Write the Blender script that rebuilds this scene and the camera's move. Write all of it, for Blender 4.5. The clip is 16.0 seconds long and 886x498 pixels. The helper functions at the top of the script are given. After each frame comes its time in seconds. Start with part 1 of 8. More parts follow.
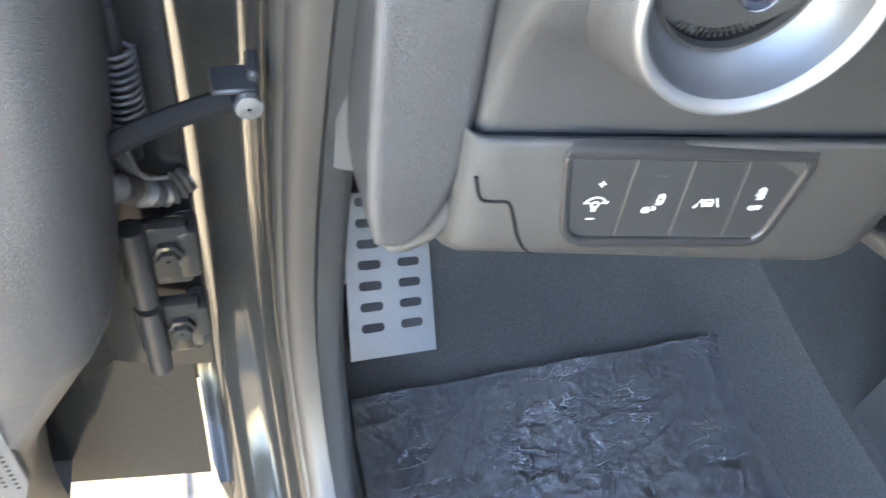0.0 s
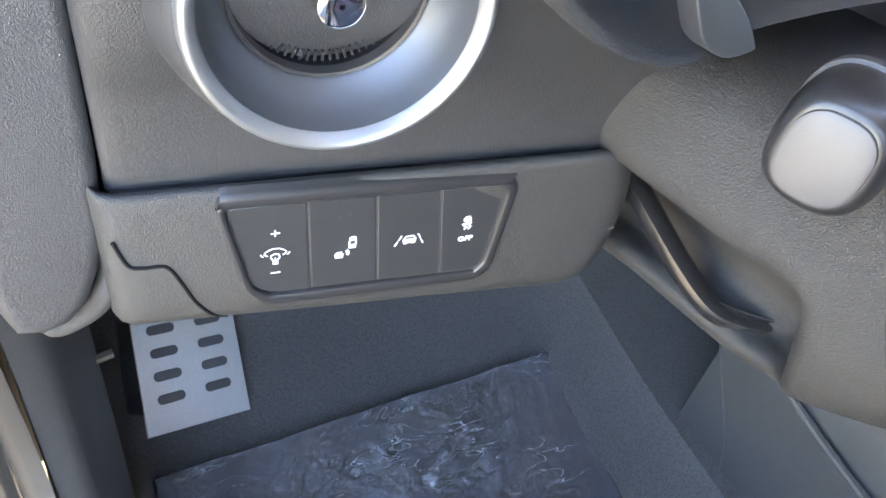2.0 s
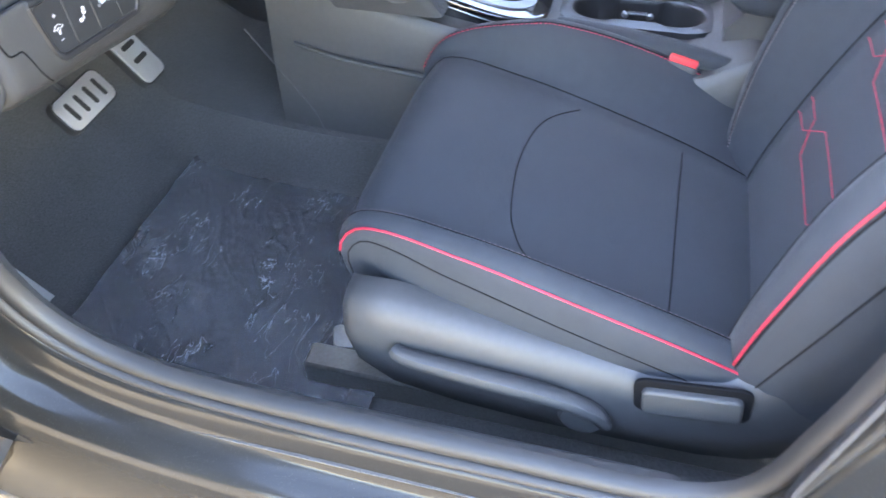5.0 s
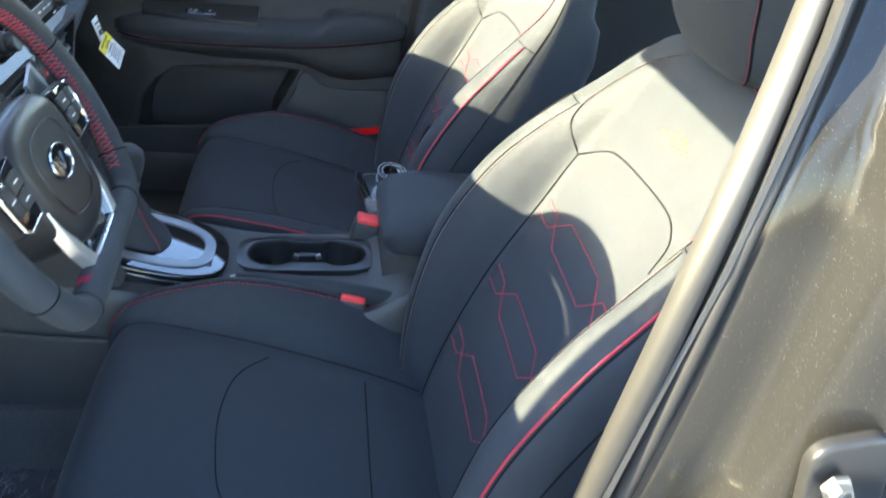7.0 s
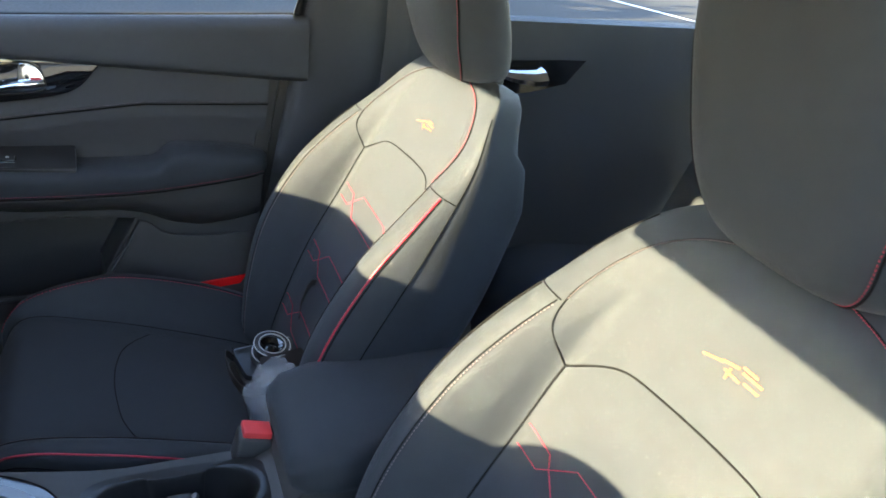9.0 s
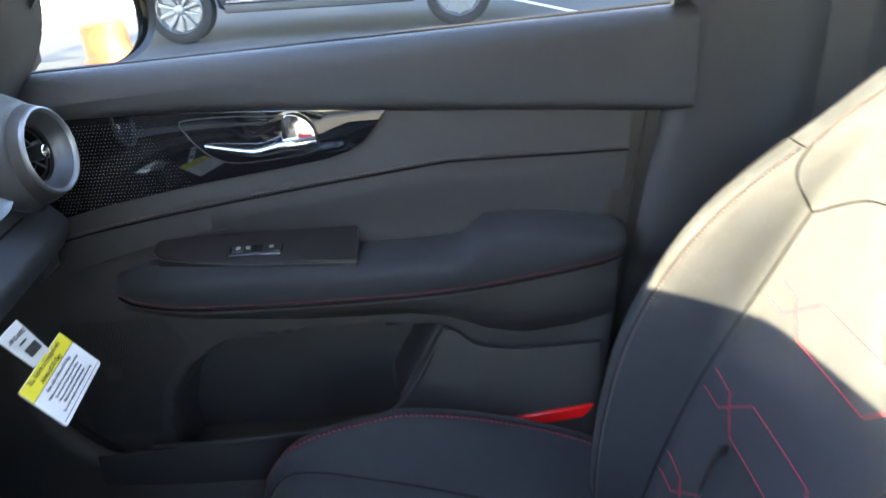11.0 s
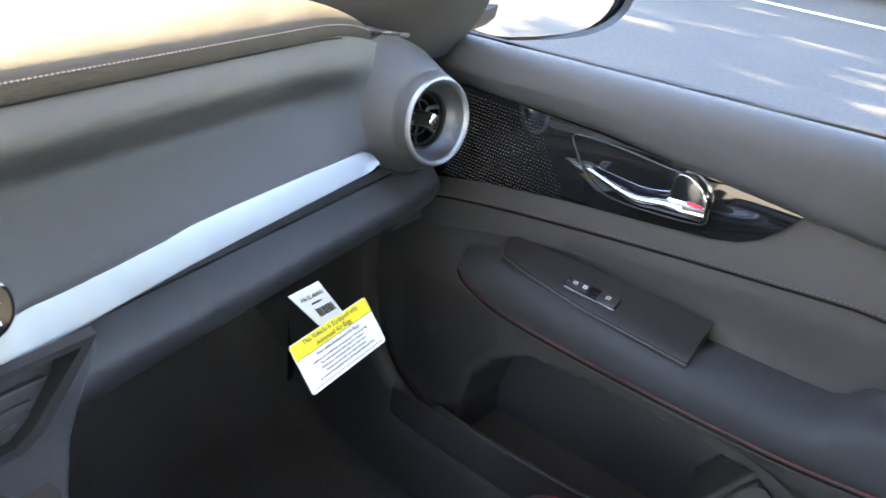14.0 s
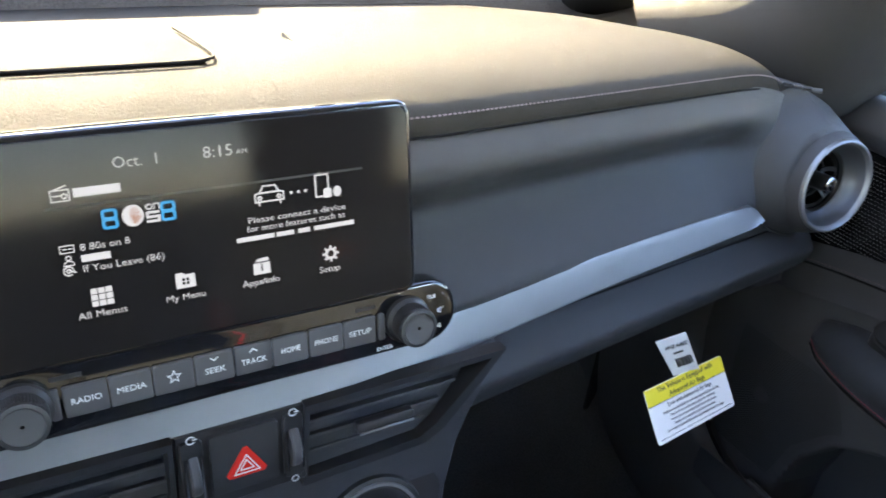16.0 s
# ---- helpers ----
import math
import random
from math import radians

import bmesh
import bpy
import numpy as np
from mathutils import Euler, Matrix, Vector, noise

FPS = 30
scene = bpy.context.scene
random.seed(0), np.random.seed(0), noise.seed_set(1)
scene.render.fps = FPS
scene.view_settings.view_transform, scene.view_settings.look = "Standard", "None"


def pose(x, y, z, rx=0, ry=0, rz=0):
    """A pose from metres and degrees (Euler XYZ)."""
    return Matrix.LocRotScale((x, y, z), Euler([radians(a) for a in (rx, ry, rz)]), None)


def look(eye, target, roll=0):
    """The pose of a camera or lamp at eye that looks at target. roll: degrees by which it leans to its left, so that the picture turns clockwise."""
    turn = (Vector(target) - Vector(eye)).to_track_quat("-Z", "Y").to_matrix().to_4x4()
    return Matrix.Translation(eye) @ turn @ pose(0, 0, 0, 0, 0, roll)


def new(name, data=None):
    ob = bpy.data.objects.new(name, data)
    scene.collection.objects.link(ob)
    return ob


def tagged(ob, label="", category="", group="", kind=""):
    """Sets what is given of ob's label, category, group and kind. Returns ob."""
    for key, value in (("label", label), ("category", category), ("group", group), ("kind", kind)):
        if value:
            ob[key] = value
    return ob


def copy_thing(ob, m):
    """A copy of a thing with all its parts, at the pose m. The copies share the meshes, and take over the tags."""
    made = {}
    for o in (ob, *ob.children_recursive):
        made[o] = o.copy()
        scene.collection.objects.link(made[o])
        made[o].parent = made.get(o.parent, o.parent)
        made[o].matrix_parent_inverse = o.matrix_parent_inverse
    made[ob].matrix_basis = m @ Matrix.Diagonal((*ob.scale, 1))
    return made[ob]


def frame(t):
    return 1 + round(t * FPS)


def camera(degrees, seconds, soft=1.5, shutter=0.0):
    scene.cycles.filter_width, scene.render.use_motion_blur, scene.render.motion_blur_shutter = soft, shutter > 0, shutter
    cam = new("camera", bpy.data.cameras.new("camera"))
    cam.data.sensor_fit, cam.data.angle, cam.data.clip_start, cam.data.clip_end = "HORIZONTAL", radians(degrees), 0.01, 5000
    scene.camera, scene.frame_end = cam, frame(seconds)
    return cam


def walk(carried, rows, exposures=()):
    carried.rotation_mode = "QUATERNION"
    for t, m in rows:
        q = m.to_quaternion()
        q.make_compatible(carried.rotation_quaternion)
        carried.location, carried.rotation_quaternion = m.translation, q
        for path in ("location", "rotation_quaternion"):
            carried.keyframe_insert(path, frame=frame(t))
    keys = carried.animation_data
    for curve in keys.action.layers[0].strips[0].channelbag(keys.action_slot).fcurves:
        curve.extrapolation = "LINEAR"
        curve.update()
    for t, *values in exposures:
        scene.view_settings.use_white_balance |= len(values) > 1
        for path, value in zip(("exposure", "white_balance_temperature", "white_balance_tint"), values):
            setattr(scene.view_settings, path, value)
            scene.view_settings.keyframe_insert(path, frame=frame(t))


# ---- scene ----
cam = camera(59.3, 16.0, soft=1.6, shutter=0.3)
PATH = [
    (0, (-0.753, -0.219, 0.97), (-0.21, 1.033, -0.492), 11.0),
    (0.5, (-0.702, -0.22, 0.965), (-0.061, 1.019, -0.468), 11.0),
    (1, (-0.661, -0.215, 0.964), (0.058, 1.004, -0.448), 11.1),
    (1.5, (-0.647, -0.213, 0.96), (0.123, 1.007, -0.425), 10.5),
    (2, (-0.647, -0.215, 0.959), (0.156, 0.994, -0.417), 11.6),
    (2.5, (-0.65, -0.22, 0.961), (0.169, 0.978, -0.416), 11.9),
    (3, (-0.68, -0.245, 0.98), (0.17, 0.924, -0.402), 9.6),
    (3.5, (-0.781, -0.286, 1.028), (0.346, 0.586, -0.376), 6.4),
    (4, (-0.903, -0.384, 1.034), (0.346, 0.281, -0.38), 2.8),
    (4.2, (-0.956, -0.438, 1.034), (0.317, 0.198, -0.371), 1.1),
    (6.3, (-1.168, -0.514, 1.168), (0.4, -0.628, -0.069), 3.5),
    (6.5, (-1.164, -0.509, 1.186), (0.455, -0.671, 0.023), 4.6),
    (7, (-1.109, -0.501, 1.216), (0.562, -0.817, 0.164), 6.4),
    (7.5, (-0.99, -0.503, 1.223), (0.723, -0.938, 0.287), 6.7),
    (8, (-0.875, -0.501, 1.225), (0.803, -1.131, 0.339), 7.0),
    (8.2, (-0.843, -0.481, 1.226), (0.795, -1.227, 0.355), 7.2),
    (10.3, (-0.511, -0.448, 1.147), (1.275, -0.816, 0.324), -0.8),
    (10.5, (-0.446, -0.457, 1.112), (1.377, -0.652, 0.313), -2.7),
    (11, (-0.208, -0.467, 1.064), (1.633, -0.467, 0.282), -3.9),
    (11.5, (0.024, -0.442, 1.075), (1.828, -0.217, 0.242), 4.7),
    (12, (0.065, -0.447, 1.068), (1.836, -0.135, 0.193), 8.2),
    (12.5, (0.057, -0.507, 1.087), (1.72, 0.16, 0.198), 3.5),
    (13, (0.034, -0.519, 1.108), (1.631, 0.224, 0.161), 4.6),
    (13.5, (0.0, -0.521, 1.129), (1.503, 0.364, 0.15), 6.1),
    (14, (-0.019, -0.521, 1.147), (1.408, 0.482, 0.168), 7.1),
    (14.5, (-0.028, -0.511, 1.146), (1.279, 0.637, 0.158), 6.6),
    (15, (-0.05, -0.484, 1.147), (1.145, 0.773, 0.15), 6.2),
    (15.5, (-0.076, -0.466, 1.149), (0.992, 0.895, 0.145), 6.2),
    (16, (-0.091, -0.448, 1.151), (0.849, 1.002, 0.143), 6.9),
]
EXPOSURES = [(0.0, 5.65, 7100, 19), (1.0, 5.6, 7700, 18), (1.4, 5.3, 7300, 17), (2.0, 5.4, 7000, 22), (2.5, 5.6, 7700, 20), (3.0, 5.6, 7900, 20), (3.6, 5.3, 7300, 25), (4.2, 5.65, 7200, 25), (6.3, 3.93, 6000, 14), (7.2, 3.6, 5900, 12), (8.2, 3.1, 6300, 11), (10.3, 3.6, 5900, 17), (11.0, 3.85, 6300, 16), (11.5, 4.85, 6700, 18), (12.2, 4.93, 6900, 19), (12.8, 4.85, 7000, 21), (13.6, 4.8, 7100, 20), (14.5, 4.3, 6800, 18), (15.2, 4.15, 6500, 20), (16.0, 3.65, 6200, 20)]
walk(cam, [(t, look(eye, target, roll)) for t, eye, target, roll in PATH], EXPOSURES)

# ---- world, sun and exposure ----
SUN = Vector((-0.015, 1.0, 0.40)).normalized()
world = bpy.data.worlds.new("daylight")
scene.world = world
world.use_nodes = True
wn = world.node_tree
sky = wn.nodes.new("ShaderNodeTexSky")
sky.sky_type, sky.sun_disc = "NISHITA", False
sky.dust_density, sky.air_density = 0.25, 1.1
sky.sun_elevation = math.asin(SUN.z)
sky.sun_rotation = math.atan2(SUN.x, SUN.y)
wn.links.new(sky.outputs[0], wn.nodes["Background"].inputs[0])
wn.nodes["Background"].inputs[1].default_value = 0.15
sun_data = bpy.data.lights.new("sun", "SUN")
sun_data.energy, sun_data.angle, sun_data.color = 4.4, radians(0.5), (1.0, 0.85, 0.48)
sun = new("sun", sun_data)
sun.matrix_world = look((0, 0, 6), Vector((0, 0, 6)) - SUN)


# ---- materials ----
def node(nt, kind, **inputs):
    n = nt.nodes.new(kind)
    for k, v in inputs.items():
        n.inputs[k.replace("_", " ")].default_value = v
    return n


def material(name, base, rough=0.5, metal=0.0, var=0.15, scale=60.0, bump=0.0, bump_scale=400.0, kind="noise", spec=0.5,
             coat=0.0, sheen=0.0, stain=0.12, stain_scale=6.0, rough_var=0.08, flake=0.0):
    """A surface with a fine grain (bump), a small-scale and a large-scale change of tone, and uneven gloss."""
    m = bpy.data.materials.new(name)
    m.use_nodes = True
    nt = m.node_tree
    b = nt.nodes["Principled BSDF"]
    b.inputs["Metallic"].default_value = metal
    b.inputs["Specular IOR Level"].default_value = spec
    b.inputs["Coat Weight"].default_value = coat
    b.inputs["Coat Roughness"].default_value = 0.04
    b.inputs["Sheen Weight"].default_value = sheen
    tc = nt.nodes.new("ShaderNodeTexCoord")
    fine = node(nt, "ShaderNodeTexNoise", Scale=scale, Detail=4.0)
    big = node(nt, "ShaderNodeTexNoise", Scale=stain_scale, Detail=5.0)
    nt.links.new(tc.outputs["Object"], fine.inputs["Vector"])
    nt.links.new(tc.outputs["Object"], big.inputs["Vector"])
    dark = tuple(c * (1 - var) for c in base)
    light = tuple(min(1, c * (1 + var)) for c in base)
    mix = nt.nodes.new("ShaderNodeMix")
    mix.data_type = "RGBA"
    mix.inputs[6].default_value, mix.inputs[7].default_value = (*dark, 1), (*light, 1)
    nt.links.new(fine.outputs[0], mix.inputs[0])
    mul = nt.nodes.new("ShaderNodeMix")
    mul.data_type, mul.blend_type = "RGBA", "MULTIPLY"
    mul.inputs[0].default_value = 1.0
    ramp = node(nt, "ShaderNodeMapRange", To_Min=1 - stain, To_Max=1 + stain)
    nt.links.new(big.outputs[0], ramp.inputs[0])
    nt.links.new(mix.outputs[2], mul.inputs[6])
    nt.links.new(ramp.outputs[0], mul.inputs[7])
    nt.links.new(mul.outputs[2], b.inputs["Base Color"])
    if flake:
        fl = node(nt, "ShaderNodeTexVoronoi", Scale=1700.0)
        nt.links.new(tc.outputs["Object"], fl.inputs["Vector"])
        pick = node(nt, "ShaderNodeMapRange", From_Min=0.86, From_Max=1.0)
        nt.links.new(fl.outputs["Color"], pick.inputs[0])
        glint = nt.nodes.new("ShaderNodeMix")
        glint.data_type = "RGBA"
        glint.inputs[7].default_value = (flake, flake * 0.97, flake * 0.9, 1)
        nt.links.new(pick.outputs[0], glint.inputs[0])
        nt.links.new(mul.outputs[2], glint.inputs[6])
        nt.links.new(glint.outputs[2], b.inputs["Base Color"])
    rr = node(nt, "ShaderNodeMapRange", To_Min=max(0.0, rough - rough_var), To_Max=min(1.0, rough + rough_var))
    nt.links.new(big.outputs[0], rr.inputs[0])
    nt.links.new(rr.outputs[0], b.inputs["Roughness"])
    if bump:
        bp = node(nt, "ShaderNodeBump", Strength=bump, Distance=0.001)
        if kind == "leather":
            tex = node(nt, "ShaderNodeTexVoronoi", Scale=bump_scale)
            tex.feature = "DISTANCE_TO_EDGE"
            wob = node(nt, "ShaderNodeTexNoise", Scale=bump_scale * 0.6, Detail=2.0)
            nt.links.new(tc.outputs["Object"], wob.inputs["Vector"])
            add = nt.nodes.new("ShaderNodeVectorMath")
            add.operation = "MULTIPLY_ADD"
            add.inputs[1].default_value = (0.004, 0.004, 0.004)
            nt.links.new(wob.outputs["Color"], add.inputs[0])
            nt.links.new(tc.outputs["Object"], add.inputs[2])
            nt.links.new(add.outputs[0], tex.inputs["Vector"])
            cr = node(nt, "ShaderNodeMapRange", From_Max=0.25)
            nt.links.new(tex.outputs["Distance"], cr.inputs[0])
            nt.links.new(cr.outputs[0], bp.inputs["Height"])
        elif kind == "weave":
            wv = node(nt, "ShaderNodeTexWave", Scale=bump_scale, Distortion=1.0)
            nt.links.new(tc.outputs["Object"], wv.inputs["Vector"])
            nt.links.new(wv.outputs[0], bp.inputs["Height"])
        else:
            tex = node(nt, "ShaderNodeTexNoise", Scale=bump_scale, Detail=6.0)
            nt.links.new(tc.outputs["Object"], tex.inputs["Vector"])
            nt.links.new(tex.outputs[0], bp.inputs["Height"])
        nt.links.new(bp.outputs[0], b.inputs["Normal"])
    return m


def glow(name, color, strength):
    """A thing that gives off light: display symbols and lit lettering."""
    m = bpy.data.materials.new(name)
    m.use_nodes = True
    b = m.node_tree.nodes["Principled BSDF"]
    b.inputs["Base Color"].default_value = (*[c * 0.06 for c in color], 1)
    b.inputs["Emission Color"].default_value = (*color, 1)
    b.inputs["Emission Strength"].default_value = strength
    return m


def glass(name, tint=(1, 1, 1)):
    m = bpy.data.materials.new(name)
    m.use_nodes = True
    nt = m.node_tree
    b = nt.nodes["Principled BSDF"]
    b.inputs["Base Color"].default_value = (*tint, 1)
    b.inputs["Roughness"].default_value = 0.0
    b.inputs["Transmission Weight"].default_value = 1.0
    b.inputs["IOR"].default_value = 1.02
    return m


M_GRAIN = material("grained_plastic", (0.030, 0.0296, 0.0296), 0.46, var=0.12, bump=0.45, bump_scale=900, kind="leather", scale=90)
M_DASH = material("dash_plastic", (0.0305, 0.0310, 0.0335), 0.42, var=0.12, bump=0.36, bump_scale=900, kind="leather", scale=90)
M_PILLAR = material("pillar_plastic", (0.012, 0.0117, 0.0115), 0.6, spec=0.25, var=0.12, bump=0.3, bump_scale=900, kind="leather", scale=90)
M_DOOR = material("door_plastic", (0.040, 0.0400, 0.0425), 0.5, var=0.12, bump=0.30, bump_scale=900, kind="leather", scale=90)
M_DASH_TOP = material("dash_pad", (0.030, 0.028, 0.024), 0.85, spec=0.12, var=0.1, bump=0.5, bump_scale=650, kind="leather", scale=90)
M_PLASTIC = material("hard_plastic", (0.047, 0.047, 0.0475), 0.5, bump=0.25, bump_scale=900, scale=120)
M_SMOOTH = material("satin_plastic", (0.02, 0.02, 0.021), 0.32, bump=0.05, bump_scale=900, scale=120)
M_KEY = material("key_plastic", (0.022, 0.023, 0.024), 0.42, bump=0.05, bump_scale=1500, scale=120)
M_GLOSS = material("piano_black", (0.006, 0.006, 0.007), 0.05, var=0.05, rough_var=0.02, coat=1.0)
M_RUBBER = material("rubber_seal", (0.021, 0.020, 0.0195), 0.5, bump=0.1, bump_scale=700)
M_SILVER = material("satin_silver", (0.25, 0.256, 0.267), 0.42, metal=0.85, var=0.05, bump=0.04, bump_scale=1800, rough_var=0.05)
M_SATIN = material("dark_satin", (0.065, 0.066, 0.07), 0.4, metal=0.7, var=0.05, bump=0.04, bump_scale=1800)
M_PEDAL = material("polished_alloy", (0.74, 0.74, 0.73), 0.3, metal=0.8, var=0.06, bump=0.05, bump_scale=1500)
M_CHROME = material("chrome", (0.78, 0.78, 0.80), 0.07, metal=1.0, var=0.03, rough_var=0.03)
M_STEEL = material("brushed_alloy", (0.43, 0.43, 0.42), 0.42, metal=0.35, var=0.1, bump=0.1, bump_scale=900, scale=300)
M_BOLT = material("zinc_steel", (0.34, 0.335, 0.31), 0.38, metal=0.9, var=0.2, scale=200)
M_LEATHER = material("seat_leather", (0.030, 0.0345, 0.041), 0.6, spec=0.2, var=0.12, bump=0.25, bump_scale=1200, kind="leather", stain=0.15, sheen=0.05)
M_RED = material("red_piping", (0.42, 0.018, 0.042), 0.45, var=0.15, scale=400)
M_REDTHREAD = material("red_thread", (0.42, 0.02, 0.05), 0.65, var=0.3, scale=500)
M_DUSKY = material("dusky_thread", (0.32, 0.06, 0.085), 0.7, var=0.3, scale=500)
M_THREAD = material("pale_thread", (0.16, 0.12, 0.125), 0.7, scale=400)
M_SEAM = material("seam_groove", (0.006, 0.006, 0.007), 0.8, spec=0.12)
M_CONE_SILVER = material("vent_cone", (0.11, 0.118, 0.132), 0.42, metal=0.8, var=0.04, bump=0.03, bump_scale=1800)
M_LEVER = material("lever_black", (0.012, 0.012, 0.013), 0.24, var=0.05, rough_var=0.05)
M_ORANGE = material("orange_embroidery", (0.55, 0.10, 0.02), 0.6, var=0.2, scale=500)
M_CARPET = material("carpet", (0.072, 0.069, 0.066), 0.95, var=0.65, scale=420, bump=1.0, bump_scale=500, stain=0.3, sheen=0.2, spec=0.1)
M_PAINT = material("metallic_paint", (0.019, 0.0187, 0.018), 0.12, var=0.3, scale=1800, coat=0.0, spec=0.25, rough_var=0.04, stain=0.05, flake=0.08)
M_ASPHALT = material("asphalt", (0.062, 0.060, 0.058), 0.9, var=0.45, scale=40, bump=0.8, bump_scale=120, stain=0.25, stain_scale=0.6, spec=0.2)
M_CONCRETE = material("concrete", (0.33, 0.31, 0.27), 0.9, var=0.35, scale=120, bump=0.8, bump_scale=160, stain=0.2, stain_scale=2)
M_HEADLINER = material("headliner", (0.30, 0.29, 0.28), 0.95, var=0.1, scale=500, bump=0.3, bump_scale=700)
M_WHITE = material("white_card", (0.80, 0.80, 0.78), 0.6, var=0.03)
M_YELLOW = material("yellow_card", (0.78, 0.66, 0.02), 0.6, var=0.04)
M_INK = material("black_ink", (0.02, 0.02, 0.02), 0.6)
M_PRINT = material("white_print", (0.72, 0.73, 0.74), 0.5, var=0.03)
M_REFLECTOR = material("red_reflector", (0.80, 0.012, 0.012), 0.18, var=0.1, scale=900, bump=0.2, bump_scale=600)
M_SCREEN = material("display_glass", (0.010, 0.009, 0.009), 0.09, spec=0.1, var=0.02, rough_var=0.02)
M_BELT = material("belt_webbing", (0.05, 0.05, 0.052), 0.8, var=0.2, scale=600, bump=0.5, bump_scale=900)
M_KEYGREY = material("key_grey", (0.055, 0.055, 0.058), 0.45, bump=0.1, bump_scale=1500)
M_GLASS = glass("window_glass")
M_TYRE = material("tyre_rubber", (0.02, 0.02, 0.02), 0.85, bump=0.3, bump_scale=200)
M_LEAF = material("foliage", (0.05, 0.075, 0.03), 0.8, var=0.5, scale=8)
M_CONE = material("orange_plastic", (0.75, 0.16, 0.05), 0.5, var=0.1)


# ---- mesh helpers ----
def finish(me, angle=38):
    me.shade_smooth()
    me.set_sharp_from_angle(angle=radians(angle))


def hang(ob, parent):
    """Parents ob, which is built in world places, to a thing or part."""
    ob.parent = parent
    if parent and parent.type == "EMPTY":
        ob.matrix_parent_inverse = parent.matrix_basis.inverted()


def part(name, bm, mat, parent=None, label="", angle=38):
    me = bpy.data.meshes.new(name)
    bmesh.ops.recalc_face_normals(bm, faces=bm.faces)
    bm.to_mesh(me)
    bm.free()
    me.materials.append(mat)
    finish(me, angle)
    ob = new(name, me)
    hang(ob, parent)
    if label:
        ob["label"] = label
    return ob


def thing(name, label, category, group="", at=(0, 0, 0), kind=""):
    ob = new(name)
    ob.empty_display_size = 0.05
    ob.matrix_world = Matrix.Translation(at)
    return tagged(ob, label, category, group, kind)


def single(name, bm, mat, label, category, group="", kind="", angle=38):
    return tagged(part(name, bm, mat, None, "", angle), label, category, group, kind)


def smooth(points, n=6, closed=False):
    """Points along a Catmull-Rom curve through the given ones."""
    p = [Vector(q) for q in points]
    c = len(p)
    out = []
    for i in range(c if closed else c - 1):
        a = p[(i - 1) % c] if closed or i > 0 else p[0]
        b, d = p[i], p[(i + 1) % c]
        e = p[(i + 2) % c] if closed or i + 2 < c else p[-1]
        for k in range(n):
            t = k / n
            out.append(0.5 * ((2 * b) + (d - a) * t + (2 * a - 5 * b + 4 * d - e) * t * t + (3 * b - a - 3 * d + e) * t ** 3))
    if not closed:
        out.append(p[-1])
    return out


def lerp_table(table, s):
    """The value at s of a table of (s, value, ...) rows, as a smooth curve through the rows."""
    if s <= table[0][0]:
        return table[0][1:]
    if s >= table[-1][0]:
        return table[-1][1:]
    i = max(k for k in range(len(table) - 1) if table[k][0] <= s)
    a, b = table[i], table[i + 1]
    p, q = table[max(0, i - 1)], table[min(len(table) - 1, i + 2)]
    h = b[0] - a[0]
    t = (s - a[0]) / h
    out = []
    for k in range(1, len(a)):
        m0 = (b[k] - p[k]) / (b[0] - p[0]) * h
        m1 = (q[k] - a[k]) / (q[0] - a[0]) * h
        out.append((2 * t ** 3 - 3 * t * t + 1) * a[k] + (t ** 3 - 2 * t * t + t) * m0 + (3 * t * t - 2 * t ** 3) * b[k] + (t ** 3 - t * t) * m1)
    return tuple(out)


def grid(rows, close_u=False, close_v=False, cap=False):
    """A sheet through rows of points. close_u joins each row's ends, close_v the first and last row, cap fills end rows."""
    bm = bmesh.new()
    v = [[bm.verts.new(p) for p in row] for row in rows]
    nu, nv = len(rows[0]), len(rows)
    for j in range(nv if close_v else nv - 1):
        for i in range(nu if close_u else nu - 1):
            a, b = v[j][i], v[j][(i + 1) % nu]
            c, d = v[(j + 1) % nv][(i + 1) % nu], v[(j + 1) % nv][i]
            bm.faces.new((a, b, c, d))
    if cap:
        bm.faces.new(v[0])
        bm.faces.new(v[-1])
    return bm


def thick(bm, d):
    bmesh.ops.recalc_face_normals(bm, faces=bm.faces)
    bmesh.ops.solidify(bm, geom=bm.faces[:], thickness=d)
    return bm


def tube(points, r, sides=8, closed=False, flat=1.0):
    """A round cord along points; flat squeezes it along its normal."""
    pts = [Vector(p) for p in points]
    n = len(pts)
    rows = []
    up = None
    for i, p in enumerate(pts):
        a = pts[(i - 1) % n] if closed or i > 0 else pts[0]
        b = pts[(i + 1) % n] if closed or i + 1 < n else pts[-1]
        d = (b - a).normalized()
        if up is None:
            up = d.orthogonal().normalized()
        up = (up - up.dot(d) * d).normalized()
        side = d.cross(up)
        rr = r(i / max(1, n - 1)) if callable(r) else r
        rows.append([p + rr * (math.cos(t) * up * flat + math.sin(t) * side) for t in [2 * math.pi * k / sides for k in range(sides)]])
    return grid(rows, close_u=True, close_v=closed, cap=not closed)


